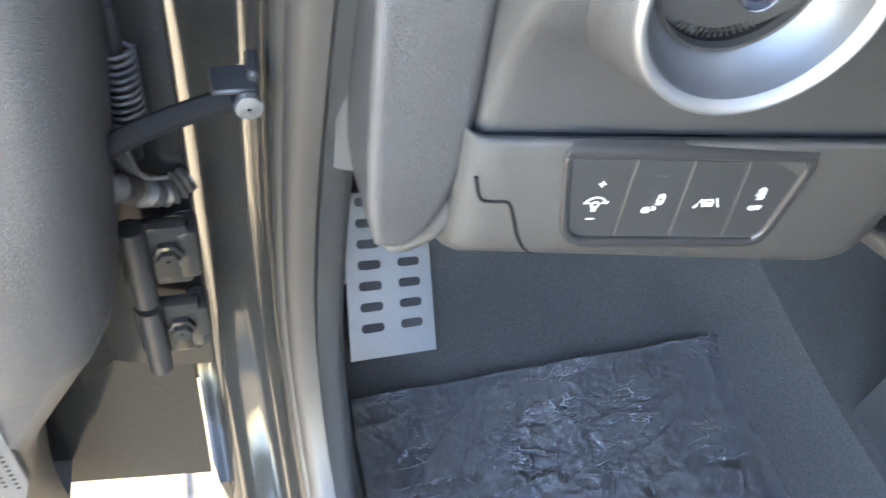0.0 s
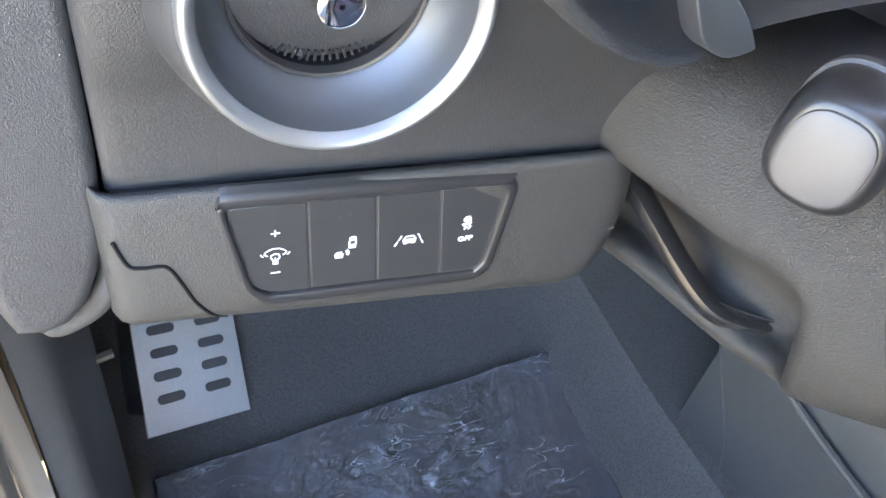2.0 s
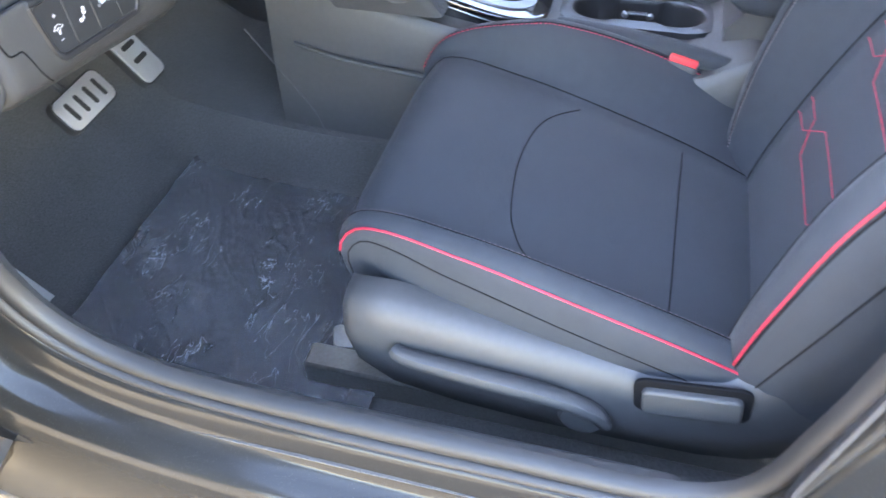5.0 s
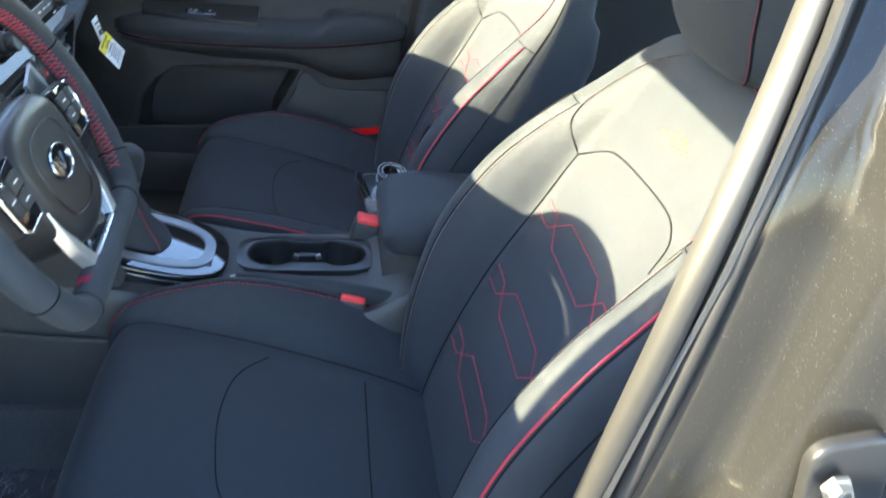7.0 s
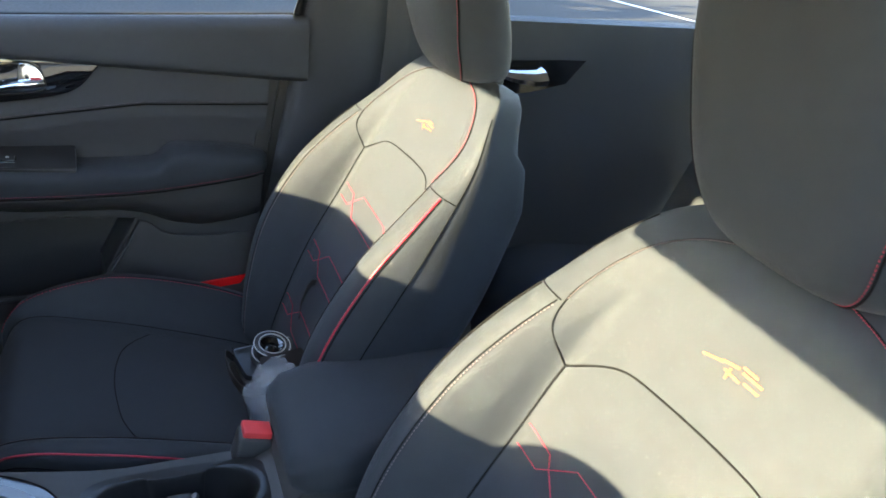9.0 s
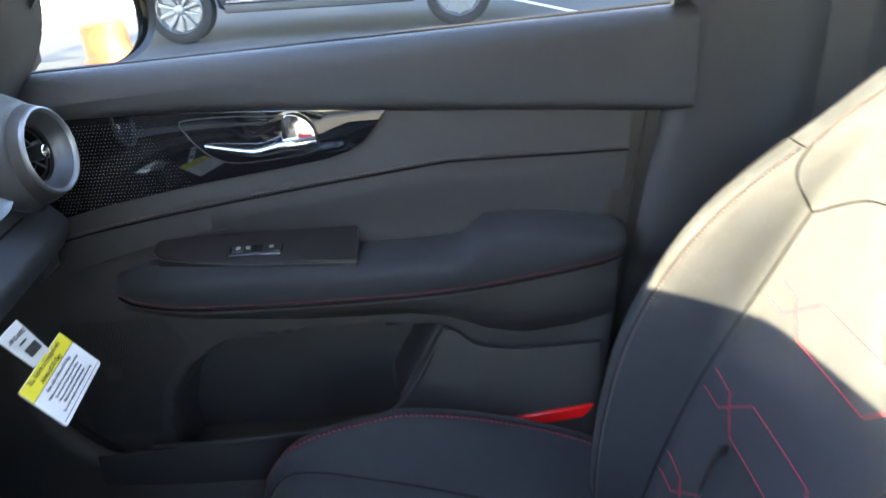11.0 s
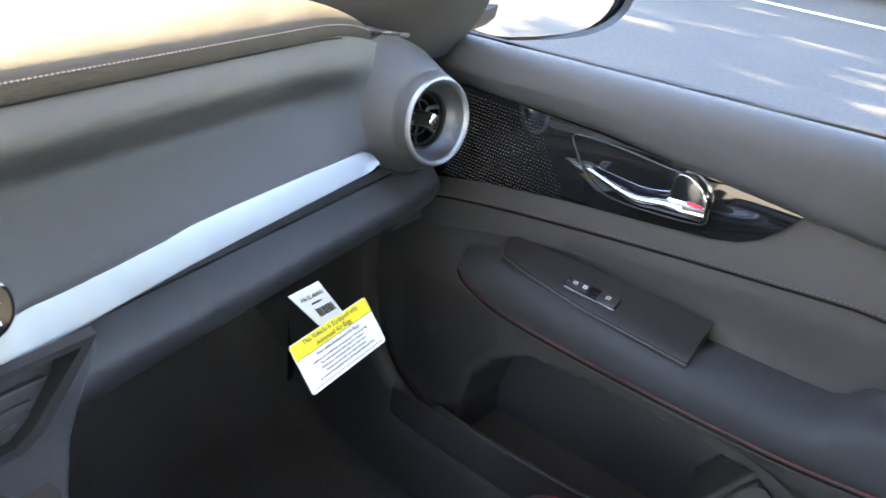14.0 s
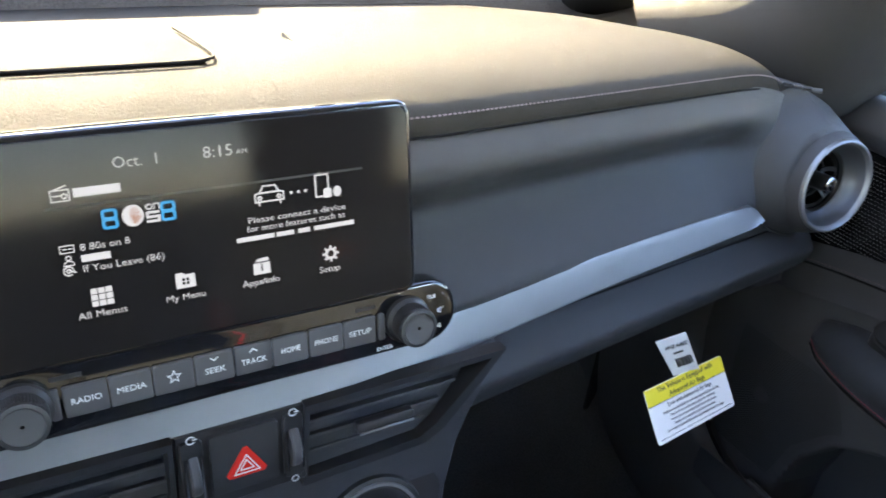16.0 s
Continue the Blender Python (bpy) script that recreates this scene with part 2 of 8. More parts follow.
def prism(outline, depth, m=Matrix(), bevel=0.0, segs=2):
    """An outline in the local x-y plane, given depth along -z, its front edge rounded, laid out by m."""
    bm = bmesh.new()
    front = [bm.verts.new((x, y, 0)) for x, y in outline]
    f = bm.faces.new(front)
    f.normal_update()
    if f.normal.z < 0:
        f.normal_flip()
    back = bmesh.ops.extrude_face_region(bm, geom=[f])
    moved = [e for e in back["geom"] if isinstance(e, bmesh.types.BMVert)]
    bmesh.ops.translate(bm, verts=moved, vec=(0, 0, -depth))
    bmesh.ops.recalc_face_normals(bm, faces=bm.faces)
    if bevel:
        edges = [e for e in bm.edges if all(abs(v.co.z) < 1e-6 for v in e.verts)]
        bmesh.ops.bevel(bm, geom=edges, offset=bevel, segments=segs, affect="EDGES", profile=0.6, clamp_overlap=True)
    bmesh.ops.transform(bm, matrix=m, verts=bm.verts)
    return bm


def box(c, s, bevel=0.0, segs=2, m=None):
    bm = bmesh.new()
    bmesh.ops.create_cube(bm, size=1.0)
    bmesh.ops.scale(bm, vec=s, verts=bm.verts)
    if bevel:
        bmesh.ops.bevel(bm, geom=bm.edges[:], offset=bevel, segments=segs, affect="EDGES", profile=0.5, clamp_overlap=True)
    bmesh.ops.transform(bm, matrix=Matrix.Translation(c) @ (m or Matrix()), verts=bm.verts)
    return bm


def lathe(profile, sides=32, m=Matrix()):
    """Radius-height rows turned round the local z axis."""
    rows = [[Vector((r * math.cos(t), r * math.sin(t), z)) for t in [2 * math.pi * k / sides for k in range(sides)]] for r, z in profile]
    bm = grid(rows, close_u=True)
    bmesh.ops.remove_doubles(bm, verts=bm.verts, dist=1e-6)
    bmesh.ops.transform(bm, matrix=m, verts=bm.verts)
    return bm


def merge(*bms):
    out = bmesh.new()
    for b in bms:
        me = bpy.data.meshes.new("tmp")
        b.to_mesh(me)
        b.free()
        out.from_mesh(me)
        bpy.data.meshes.remove(me)
    return out


def rounded(w, h, r, n=5):
    """A rounded rectangle's outline round the origin."""
    out = []
    for cx, cy, a in ((w / 2 - r, h / 2 - r, 0), (-w / 2 + r, h / 2 - r, 90), (-w / 2 + r, -h / 2 + r, 180), (w / 2 - r, -h / 2 + r, 270)):
        out += [(cx + r * math.cos(radians(a + 90 * k / n)), cy + r * math.sin(radians(a + 90 * k / n))) for k in range(n + 1)]
    return out


def axes(o, x, y):
    """A frame at o whose local x and y run along the given directions; its z faces out of them."""
    x = Vector(x).normalized()
    y = Vector(y)
    y = (y - y.dot(x) * x).normalized()
    z = x.cross(y)
    m = Matrix((x, y, z)).transposed().to_4x4()
    m.translation = o
    return m


def lettering(name, text, size, m, mat, parent=None, label="", align="CENTER", depth=0.0003, thin=0.0, width=0.0):
    """Raised lettering in the built-in font, turned into a mesh."""
    cu = bpy.data.curves.new(name, "FONT")
    cu.body, cu.size, cu.align_x, cu.align_y, cu.extrude = text, size, align, "CENTER", depth
    cu.resolution_u = 2
    cu.offset = thin * size
    tmp = bpy.data.objects.new(name, cu)
    me = bpy.data.meshes.new_from_object(tmp)
    bpy.data.objects.remove(tmp)
    bpy.data.curves.remove(cu)
    if width:
        xs = [v.co.x for v in me.vertices]
        me.transform(Matrix.Diagonal((width / (max(xs) - min(xs)), 1, 1, 1)))
    me.transform(m)
    me.materials.clear()
    me.materials.append(mat)
    ob = new(name, me)
    hang(ob, parent)
    if label:
        ob["label"] = label
    return ob


# ---- ground and surroundings ----
def seq(a, b, n):
    return [a + (b - a) * k / (n - 1) for k in range(n)]


bm = bmesh.new()
bmesh.ops.create_grid(bm, x_segments=40, y_segments=40, size=160)
single("ground", bm, M_ASPHALT, "worn grey asphalt car park surface", "ground", kind="structure")
bm = grid([[Vector((x, y, 0.008)) for x in seq(-9.0, -1.25, 8)] for y in seq(-7.0, 9.0, 8)])
single("pavement", thick(bm, -0.006), M_CONCRETE, "pale sunlit gravelly concrete beside the car", "pavement", kind="structure")


# ---- car body: floor, sills, pillars, roof ----
def floor_pan():
    prof = [(-1.9, 0.215), (-1.0, 0.212), (-0.2, 0.210), (0.0, 0.212), (0.12, 0.221), (0.20, 0.234), (0.27, 0.252), (0.37, 0.335), (0.48, 0.52), (0.52, 0.95)]
    pts = smooth([(0, y, z) for y, z in prof], 5)
    xs = seq(-0.70, -0.62, 5) + seq(-0.55, -0.22, 5) + seq(-0.20, -0.13, 6) + [0.0] + seq(0.13, 0.20, 6) + seq(0.22, 0.55, 5) + seq(0.62, 0.70, 5)
    rows = []
    for p in pts:
        row = []
        for x in xs:
            a = abs(x)
            up = 0.09 * max(0.0, min(1.0, (0.205 - a) / 0.06)) ** 1.5 + 0.11 * max(0.0, (a - 0.635) / 0.065) ** 2
            row.append(Vector((x, p.y, p.z + up)))
        rows.append(row)
    return thick(grid(rows), -0.02)


single("floor", floor_pan(), M_CARPET, "dark charcoal carpeted car floor and toe board", "floor", kind="structure", angle=60)


def sweep_x(profile, xs, off, n=4, closed=False, cap=False):
    """Sweeps a y-z profile along x; off(x) gives the shift in y and z there."""
    pts = smooth([(0, y, z) for y, z in profile], n, closed) if n > 1 else [Vector((0, y, z)) for y, z in profile]
    rows = []
    for x in xs:
        dy, dz = off(x)[:2]
        rows.append([Vector((x, p.y + dy, p.z + dz)) for p in pts])
    return grid(rows, close_u=closed, cap=cap)


def mirrored(bm):
    bmesh.ops.scale(bm, vec=(-1, 1, 1), verts=bm.verts)
    return bm


OPEN = smooth([(-0.708, -0.635, 0.385), (-0.704, -0.42, 0.362), (-0.702, -0.15, 0.362), (-0.704, -0.01, 0.385), (-0.708, 0.066, 0.44), (-0.712, 0.098, 0.52), (-0.714, 0.101, 0.62),
               (-0.714, 0.084, 0.74), (-0.712, 0.055, 0.86), (-0.70, 0.0, 0.99), (-0.655, -0.19, 1.17), (-0.61, -0.38, 1.30),
               (-0.58, -0.58, 1.355), (-0.575, -0.76, 1.36), (-0.605, -0.85, 1.30), (-0.665, -0.808, 1.13), (-0.709, -0.766, 0.976), (-0.718, -0.732, 0.76), (-0.717, -0.694, 0.53)], 6, closed=True)


def ring_rows(steps, path=None, cx=Vector((0, -0.36, 0.8))):
    rows = []
    for step, out in steps:
        row = []
        wide = step
        for p in path or OPEN:
            step = wide
            side = out if p.y > 0.03 else max(out, -0.072)
            d = Vector((0, p.y - cx.y, p.z - cx.z)).normalized()
            if p.y > 0.0 and p.z > 0.40:  # the hinge pillar's flat face
                step = min(step, 0.125)
            if p.y > -0.5 and p.z > 0.88:  # the slim windscreen pillar
                side = max(side, -0.02 - 0.06 * max(0.0, (0.95 - p.z) / 0.07))
            lo, hi = (0.88, 0.94) if p.y > -0.3 else (0.95, 1.02)
            if p.z > lo:
                step = min(step, 0.055 + 0.22 * max(0.0, (hi - p.z) / (hi - lo)))
            row.append(Vector((p.x + side, p.y + d.y * step, p.z + d.z * step)))
        rows.append(row)
    return rows


def seal_body():
    """Two rubber lips and a groove round the opening."""
    prof = [(-0.022, 0.012), (-0.0215, 0.004), (-0.018, -0.002), (-0.012, -0.005), (-0.006, -0.0045), (-0.002, -0.001), (-0.0005, 0.006), (0.001, 0.006), (0.002, -0.001), (0.0045, -0.0065), (0.009, -0.0085), (0.0135, -0.007), (0.016, -0.002), (0.0165, 0.006)]
    return grid(ring_rows(prof), close_u=True)


body = thing("car_body_near", "dark metallic car body side with its open door frame", "car body", at=(-0.75, -0.4, 0.3), kind="structure")
part("door_seal", seal_body(), M_RUBBER, body, "black double-lipped rubber door seal", angle=80)
FLANGE = [(0.012, 0.002), (0.014, -0.006), (0.024, -0.010), (0.045, -0.013), (0.058, -0.016), (0.066, -0.021), (0.071, -0.030), (0.076, -0.042), (0.084, -0.052), (0.10, -0.058), (0.13, -0.064), (0.20, -0.072), (0.28, -0.066), (0.31, -0.075)]
part("painted_flange", grid(ring_rows(FLANGE), close_u=True), M_PAINT, body, angle=70)
far = thing("car_body_far", "dark metallic car body side round the passenger door", "car body", at=(0.75, -0.4, 0.3), kind="structure")
part("painted_flange", mirrored(grid(ring_rows(FLANGE), close_u=True)), M_PAINT, far, angle=70)
part("door_seal", mirrored(seal_body()), M_RUBBER, far, angle=80)
# inner sill and kick trim along the driver's footwell
kick = []
for y, x0, zt in [(p.y, p.x, p.z) for p in smooth([(-0.690, -0.60, 0.372), (-0.688, -0.15, 0.365), (-0.690, -0.01, 0.388), (-0.692, 0.062, 0.44), (-0.694, 0.092, 0.52), (-0.694, 0.095, 0.62), (-0.694, 0.082, 0.72), (-0.693, 0.054, 0.84), (-0.684, 0.010, 0.97)], 5)]:
    kick.append([Vector((x0 - 0.006, y - 0.004, zt + 0.004)), Vector((x0 + 0.006, y + 0.002, zt + 0.004)), Vector((x0 + 0.012, y + 0.012, zt - 0.004)), Vector((x0 + 0.018, y + 0.035, zt - 0.022)), Vector((x0 + 0.024, y + 0.08, zt - 0.055)), Vector((x0 + 0.028, y + 0.14, zt - 0.10))])
single("kick_trim", thick(grid(kick), 0.004), M_PLASTIC, "dark plastic kick panel and sill trim", "trim", kind="structure", angle=70)
single("kick_trim_far", mirrored(thick(grid(kick), 0.004)), M_PLASTIC, "dark plastic kick panel on the passenger side", "trim", kind="structure", angle=70)


def roof_panel():
    rows = []
    for y, z in ((-0.20, 1.262), (-0.35, 1.325), (-0.6, 1.38), (-0.9, 1.40), (-1.3, 1.39), (-1.7, 1.35), (-2.0, 1.27)):
        rows.append([Vector((x * 0.62, y, z - 0.06 * abs(x) ** 3)) for x in [k / 6 for k in range(-6, 7)]])
    return thick(grid(rows), 0.03)


single("ceiling", roof_panel(), M_HEADLINER, "pale grey fabric headliner under the roof", "ceiling", kind="structure")


def pillar_a():
    """A broad flat-backed trim that follows the windscreen's edge."""
    rows = []
    for p, w in zip(smooth([(0.686, 0.44, 0.925), (0.668, 0.25, 1.010), (0.649, 0.03, 1.128), (0.620, -0.19, 1.252)], 5), seq(0.060, 0.066, 16)):
        sect = [(-w, 0.004), (-w * 0.92, -0.014), (-w * 0.55, -0.026), (0.0, -0.032), (w * 0.6, -0.030), (w * 0.95, -0.016), (w, 0.004), (w * 0.8, 0.020), (0.0, 0.026), (-w * 0.8, 0.018)]
        rows.append([p + Vector((a, 0.47 * b, 0.88 * b)) for a, b in ((q.x, q.y) for q in smooth([(a, b, 0) for a, b in sect], 3, closed=True))])
    return grid(rows, close_u=True, cap=True)


single("pillar_front_left", mirrored(pillar_a()), M_PILLAR, "dark plastic windscreen pillar trim", "pillar", kind="structure")
single("pillar_front_right", pillar_a(), M_PILLAR, "dark plastic windscreen pillar trim", "pillar", kind="structure")
ws = grid([[Vector((x, y - 0.06 * (x / w) ** 2, z)) for x in (-w, -w / 2, 0, w / 2, w)] for y, z, w in ((0.62, 0.915, 0.70), (0.2, 1.09, 0.66), (-0.18, 1.275, 0.60))])
ob = single("windscreen", thick(ws, 0.004), M_GLASS, "clear laminated windscreen", "windscreen", kind="structure")
ob.visible_shadow = False
# driver's sun visor, folded up
single("sun_visor", box((-0.37, -0.268, 1.243), (0.36, 0.15, 0.018), 0.008, 3, pose(0, 0, 0, -27)), M_HEADLINER, "pale grey sun visor folded up against the roof", "sun visor")
# bonnet beyond the windscreen
rows = [[Vector((x, y, z - 0.10 * abs(x / 0.75) ** 3)) for x in seq(-0.75, 0.75, 9)] for y, z in ((0.62, 0.905), (0.9, 0.90), (1.3, 0.86), (1.6, 0.78), (1.7, 0.6))]
single("bonnet", thick(grid(rows), 0.01), M_PAINT, "dark metallic painted bonnet", "bonnet", kind="structure", angle=60)
# front wings
for sgn, nm in ((-1, "front_wing_near"), (1, "front_wing_far")):
    wide = 0.055 if sgn < 0 else 0.0
    rows = [[Vector((sgn * (x + wide + 0.012 * math.sin(max(0.0, y - 0.22) * 2.2)), y, z + (0.0 if z < 0.8 else -0.05 * max(0.0, y - 0.9)))) for y in seq(0.22, 1.65, 18)] for z, x in ((0.20, 0.770), (0.32, 0.776), (0.50, 0.786), (0.66, 0.790), (0.78, 0.780), (0.85, 0.762), (0.885, 0.735), (0.89, 0.71))]
    single(nm, thick(grid(rows), 0.003), M_PAINT, "dark metallic painted front wing", "wing", kind="structure", angle=60)
# inner wing wall ahead of the hinge pillar, added to block the sun
for sgn in (-1, 1):
    single("inner_wing_blocker", box((sgn * (0.735 if sgn > 0 else 0.763), 0.250, 0.60), (0.115 if sgn > 0 else 0.171, 0.012, 0.66), 0.004, 1), M_PAINT, "dark painted inner wing wall, added to block the sun", "wing", kind="structure")
# rear of the cabin
bench = thing("rear_bench", "dark leatherette rear bench seat", "bench seat", at=(0, -1.4, 0.3))
rows = [[Vector((x, y, z - 0.02 * math.cos(4.6 * x) ** 2)) for x in seq(-0.66, 0.66, 15)] for y, z in ((-1.17, 0.28), (-1.15, 0.40), (-1.18, 0.48), (-1.30, 0.50), (-1.55, 0.47), (-1.66, 0.46))]
part("cushion", thick(grid(rows), 0.05), M_LEATHER, bench, angle=70)
rows = [[Vector((x, y + 0.02 * math.cos(4.6 * x) ** 2, z)) for x in seq(-0.66, 0.66, 15)] for y, z in ((-1.62, 0.45), (-1.66, 0.55), (-1.76, 0.80), (-1.84, 0.97), (-1.90, 1.00), (-1.96, 0.98))]
part("backrest", thick(grid(rows), 0.05), M_LEATHER, bench, angle=70)
rows = [[Vector((x, y, z)) for x in (-0.72, 0, 0.72)] for y, z in ((-1.95, 0.96), (-2.35, 0.99))]
single("parcel_shelf", thick(grid(rows), 0.02), M_CARPET, "dark felt parcel shelf", "shelf", kind="structure")
rows = [[Vector((x, y, z)) for x in (-0.62, 0, 0.62)] for y, z in ((-2.35, 0.98), (-2.0, 1.27))]
ob = single("rear_window", thick(grid(rows), 0.004), M_GLASS, "clear rear window", "window", kind="structure")
ob.visible_shadow = False
# rear sides of the cabin
for sgn, nm in ((1, "rear_door_far"), (-1, "rear_door_near")):
    rd = thing(nm, "dark rear door panel with gloss black handle trim", "car door", "rear doors", at=(0.72 * sgn, -1.4, 0.3))
    rows = [[Vector((sgn * x, y, z)) for y in seq(-0.93, -1.95, 8)] for z, x in ((0.28, 0.70), (0.45, 0.70), (0.60, 0.685), (0.68, 0.69), (0.82, 0.715), (0.90, 0.70), (0.965, 0.705), (0.972, 0.73))]
    part("inner_panel", thick(grid(rows), 0.03), M_DASH, rd, angle=60)
    rows = [[Vector((sgn * (0.698 - d), y, z)) for y, z in ((-1.12, 0.885 - 0.9 * d), (-1.30, 0.89), (-1.37, 0.89), (-1.33, 0.84), (-1.25, 0.82 + 0.5 * d), (-1.12, 0.81))] for d in (0.0, 0.004)]
    part("gloss_trim", grid(rows, close_u=True, cap=True), M_GLOSS, rd)
    part("door_pull", tube([(sgn * 0.69, -1.17, 0.862), (sgn * 0.677, -1.20, 0.858), (sgn * 0.675, -1.245, 0.856), (sgn * 0.685, -1.265, 0.858)], lambda u: 0.007 + 0.008 * u, 8, flat=1.6), M_CHROME, rd, "chrome door pull")
    pane = grid([[Vector((sgn * 0.72, -0.95, 0.965)), Vector((sgn * 0.70, -1.85, 0.985))], [Vector((sgn * 0.61, -0.98, 1.31)), Vector((sgn * 0.60, -1.75, 1.27))]])
    g = part("window_pane", thick(pane, 0.004), M_GLASS, rd)
    g.visible_shadow = False


# ---- B-pillars ----
def b_pillar(sgn):
    rows = []
    for z, yf, yr, x in ((0.34, -0.66, -0.99, 0.715), (0.50, -0.675, -0.985, 0.712), (0.62, -0.70, -0.985, 0.705), (0.75, -0.725, -0.975, 0.695), (0.88, -0.75, -0.965, 0.69), (0.955, -0.765, -0.955, 0.688), (1.10, -0.795, -0.94, 0.668), (1.30, -0.835, -0.935, 0.615)):
        rows.append([Vector((sgn * (x + dx), y, z)) for dx, y in ((0.03, yf + 0.004), (0.008, yf - 0.004), (0.0, yf - 0.025), (-0.004, (yf + yr) / 2), (0.0, yr + 0.03), (0.012, yr + 0.006), (0.04, yr))])
    return thick(grid(rows), 0.004)


for sgn, nm in ((1, "pillar_middle_right"), (-1, "pillar_middle_left")):
    single(nm, b_pillar(sgn), M_DASH, "dark grey plastic centre pillar trim", "pillar", kind="structure", angle=50)


# ---- dashboard ----
def dash_off(x):
    """How far the dash's face runs forward and drops towards its ends."""
    a = max(0.0, abs(x) - 0.14)
    return 0.155 * a, -0.045 * a


def drv_off(x):
    return 0.11 * (-0.391 - x), 0.0


dash = thing("dashboard", "black grained dashboard with silver trim strip and round vents", "dashboard", at=(0, 0.1, 0.7))

# padded top, all across
TOP = [(0.50, 0.905), (0.38, 0.93), (0.20, 0.967), (0.10, 0.983), (0.05, 0.991), (0.0, 0.997), (-0.04, 0.998), (-0.070, 0.993), (-0.081, 0.984), (-0.082, 0.976)]


def pad_off(x, z=0.98):
    """The pad's right end falls away and runs forward towards the pillar."""
    dy, dz = dash_off(x)
    e = max(0.0, x - 0.44) ** 2 * max(0.0, min(1.0, (z - 0.85) / 0.12))
    return dy + 1.6 * e, dz - 1.5 * e


part("top_pad", sweep_x(TOP, seq(-0.690, 0.612, 70), pad_off), M_DASH_TOP, dash, "sunlit soft-touch pad with a stitched edge")
FACE = [(-0.080, 0.979), (-0.088, 0.968), (-0.0925, 0.957), (-0.0895, 0.947), (-0.077, 0.935), (-0.065, 0.924), (-0.060, 0.914), (-0.065, 0.902), (-0.081, 0.882), (-0.0975, 0.863), (-0.098, 0.850)]



def passenger_face():
    pts = smooth([(0, y, z) for y, z in FACE], 5)
    rows = []
    for x in seq(0.085, 0.575, 44):
        k = max(0.0, min(1.0, (x - 0.445) / 0.11))  # the recess fades out towards the vent
        k = k * k * (3 - 2 * k)
        row = []
        for p in pts:
            y = p.y + (-0.090 - p.y) * k * 0.9
            dy, dz = pad_off(x, p.z)
            row.append(Vector((x, y + dy, p.z + dz)))
        rows.append(row)
    return grid(rows)


part("upper_face", passenger_face(), M_DASH, dash, angle=80)
LOW = [(-0.100, 0.8375), (-0.096, 0.8325), (-0.0915, 0.824), (-0.0885, 0.8165), (-0.0935, 0.8115), (-0.106, 0.798), (-0.1115, 0.789), (-0.1085, 0.776), (-0.099, 0.760), (-0.083, 0.744), (-0.06, 0.732), (-0.01, 0.724), (0.15, 0.71), (0.3, 0.62)]


def glove_face():
    pts = smooth([(0, y, z) for y, z in LOW], 5)
    rows = []
    for x in seq(0.12, 0.655, 38):
        dy, dz = dash_off(x)
        rows.append([Vector((x, p.y + dy, p.z + dz)) for p in pts])
    return grid(rows)


part("glove_box_lid", glove_face(), M_DASH, dash, "grained glove box lid", angle=80)
STRIP = [(-0.090, 0.8612), (-0.0965, 0.8615), (-0.0985, 0.8600), (-0.1035, 0.8500), (-0.1082, 0.8400), (-0.1088, 0.8380), (-0.1070, 0.8365), (-0.102, 0.8358), (-0.092, 0.8355)]


def trim_strip():
    pts = smooth([(0, y, z) for y, z in STRIP], 4)
    tab = [(-0.16, 0.8385, 0.0080), (0.05, 0.8385, 0.0110), (0.115, 0.8392, 0.0128), (0.165, 0.8402, 0.0142), (0.22, 0.8416, 0.0142), (0.30, 0.8424, 0.0135), (0.45, 0.8390, 0.0115), (0.53, 0.8360, 0.0095)]
    rows = []
    for x in seq(-0.16, 0.525, 60):
        dy = dash_off(x)[0]
        mid, half = lerp_table(tab, x)
        k = 1.0 if x < 0.50 else math.sqrt(max(0.02, 1 - ((x - 0.50) / 0.0262) ** 2))
        under = max(0.0, min(1.0, (0.17 - x) / 0.10))
        rows.append([Vector((x, p.y + dy - 0.007 * under, mid + (p.z - 0.8485) / 0.013 * half * k)) for p in pts])
    return grid(rows, cap=True)


part("trim_strip", trim_strip(), M_SILVER, dash, "satin silver trim strip", angle=40)
part("lid_seam", tube([Vector((x, -0.0885 + dash_off(x)[0], 0.8163 + dash_off(x)[1])) for x in seq(0.15, 0.60, 40)], 0.0011, 6), M_SEAM, dash)


def stitches(path, n, r=0.0009, gap=0.35):
    """A row of thread stitches along a path, joined into one mesh."""
    pts = [Vector(p) for p in path]
    lens = [0.0]
    for a, b in zip(pts, pts[1:]):
        lens.append(lens[-1] + (b - a).length)

    def at(d):
        for i in range(len(pts) - 1):
            if d <= lens[i + 1] or i == len(pts) - 2:
                t = (d - lens[i]) / max(1e-9, lens[i + 1] - lens[i])
                return pts[i].lerp(pts[i + 1], t)

    step = lens[-1] / n
    verts, faces = [], []
    for k in range(n):
        a, b = at(k * step), at((k + 1 - gap) * step)
        d = (b - a).normalized()
        u = d.orthogonal().normalized()
        w = d.cross(u)
        base = len(verts)
        for p, s in ((a, 0.5), (a.lerp(b, 0.5), 1.0), (b, 0.5)):
            verts += [p + r * s * (u * math.cos(q) + w * math.sin(q)) for q in (0.8, 2.4, 3.9, 5.5)]
        for j in (0, 4):
            for i in range(4):
                faces.append((base + j + i, base + j + (i + 1) % 4, base + j + 4 + (i + 1) % 4, base + j + 4 + i))
    me = bpy.data.meshes.new("stitches")
    me.from_pydata(verts, [], faces)
    bm = bmesh.new()
    bm.from_mesh(me)
    bpy.data.meshes.remove(me)
    return bm


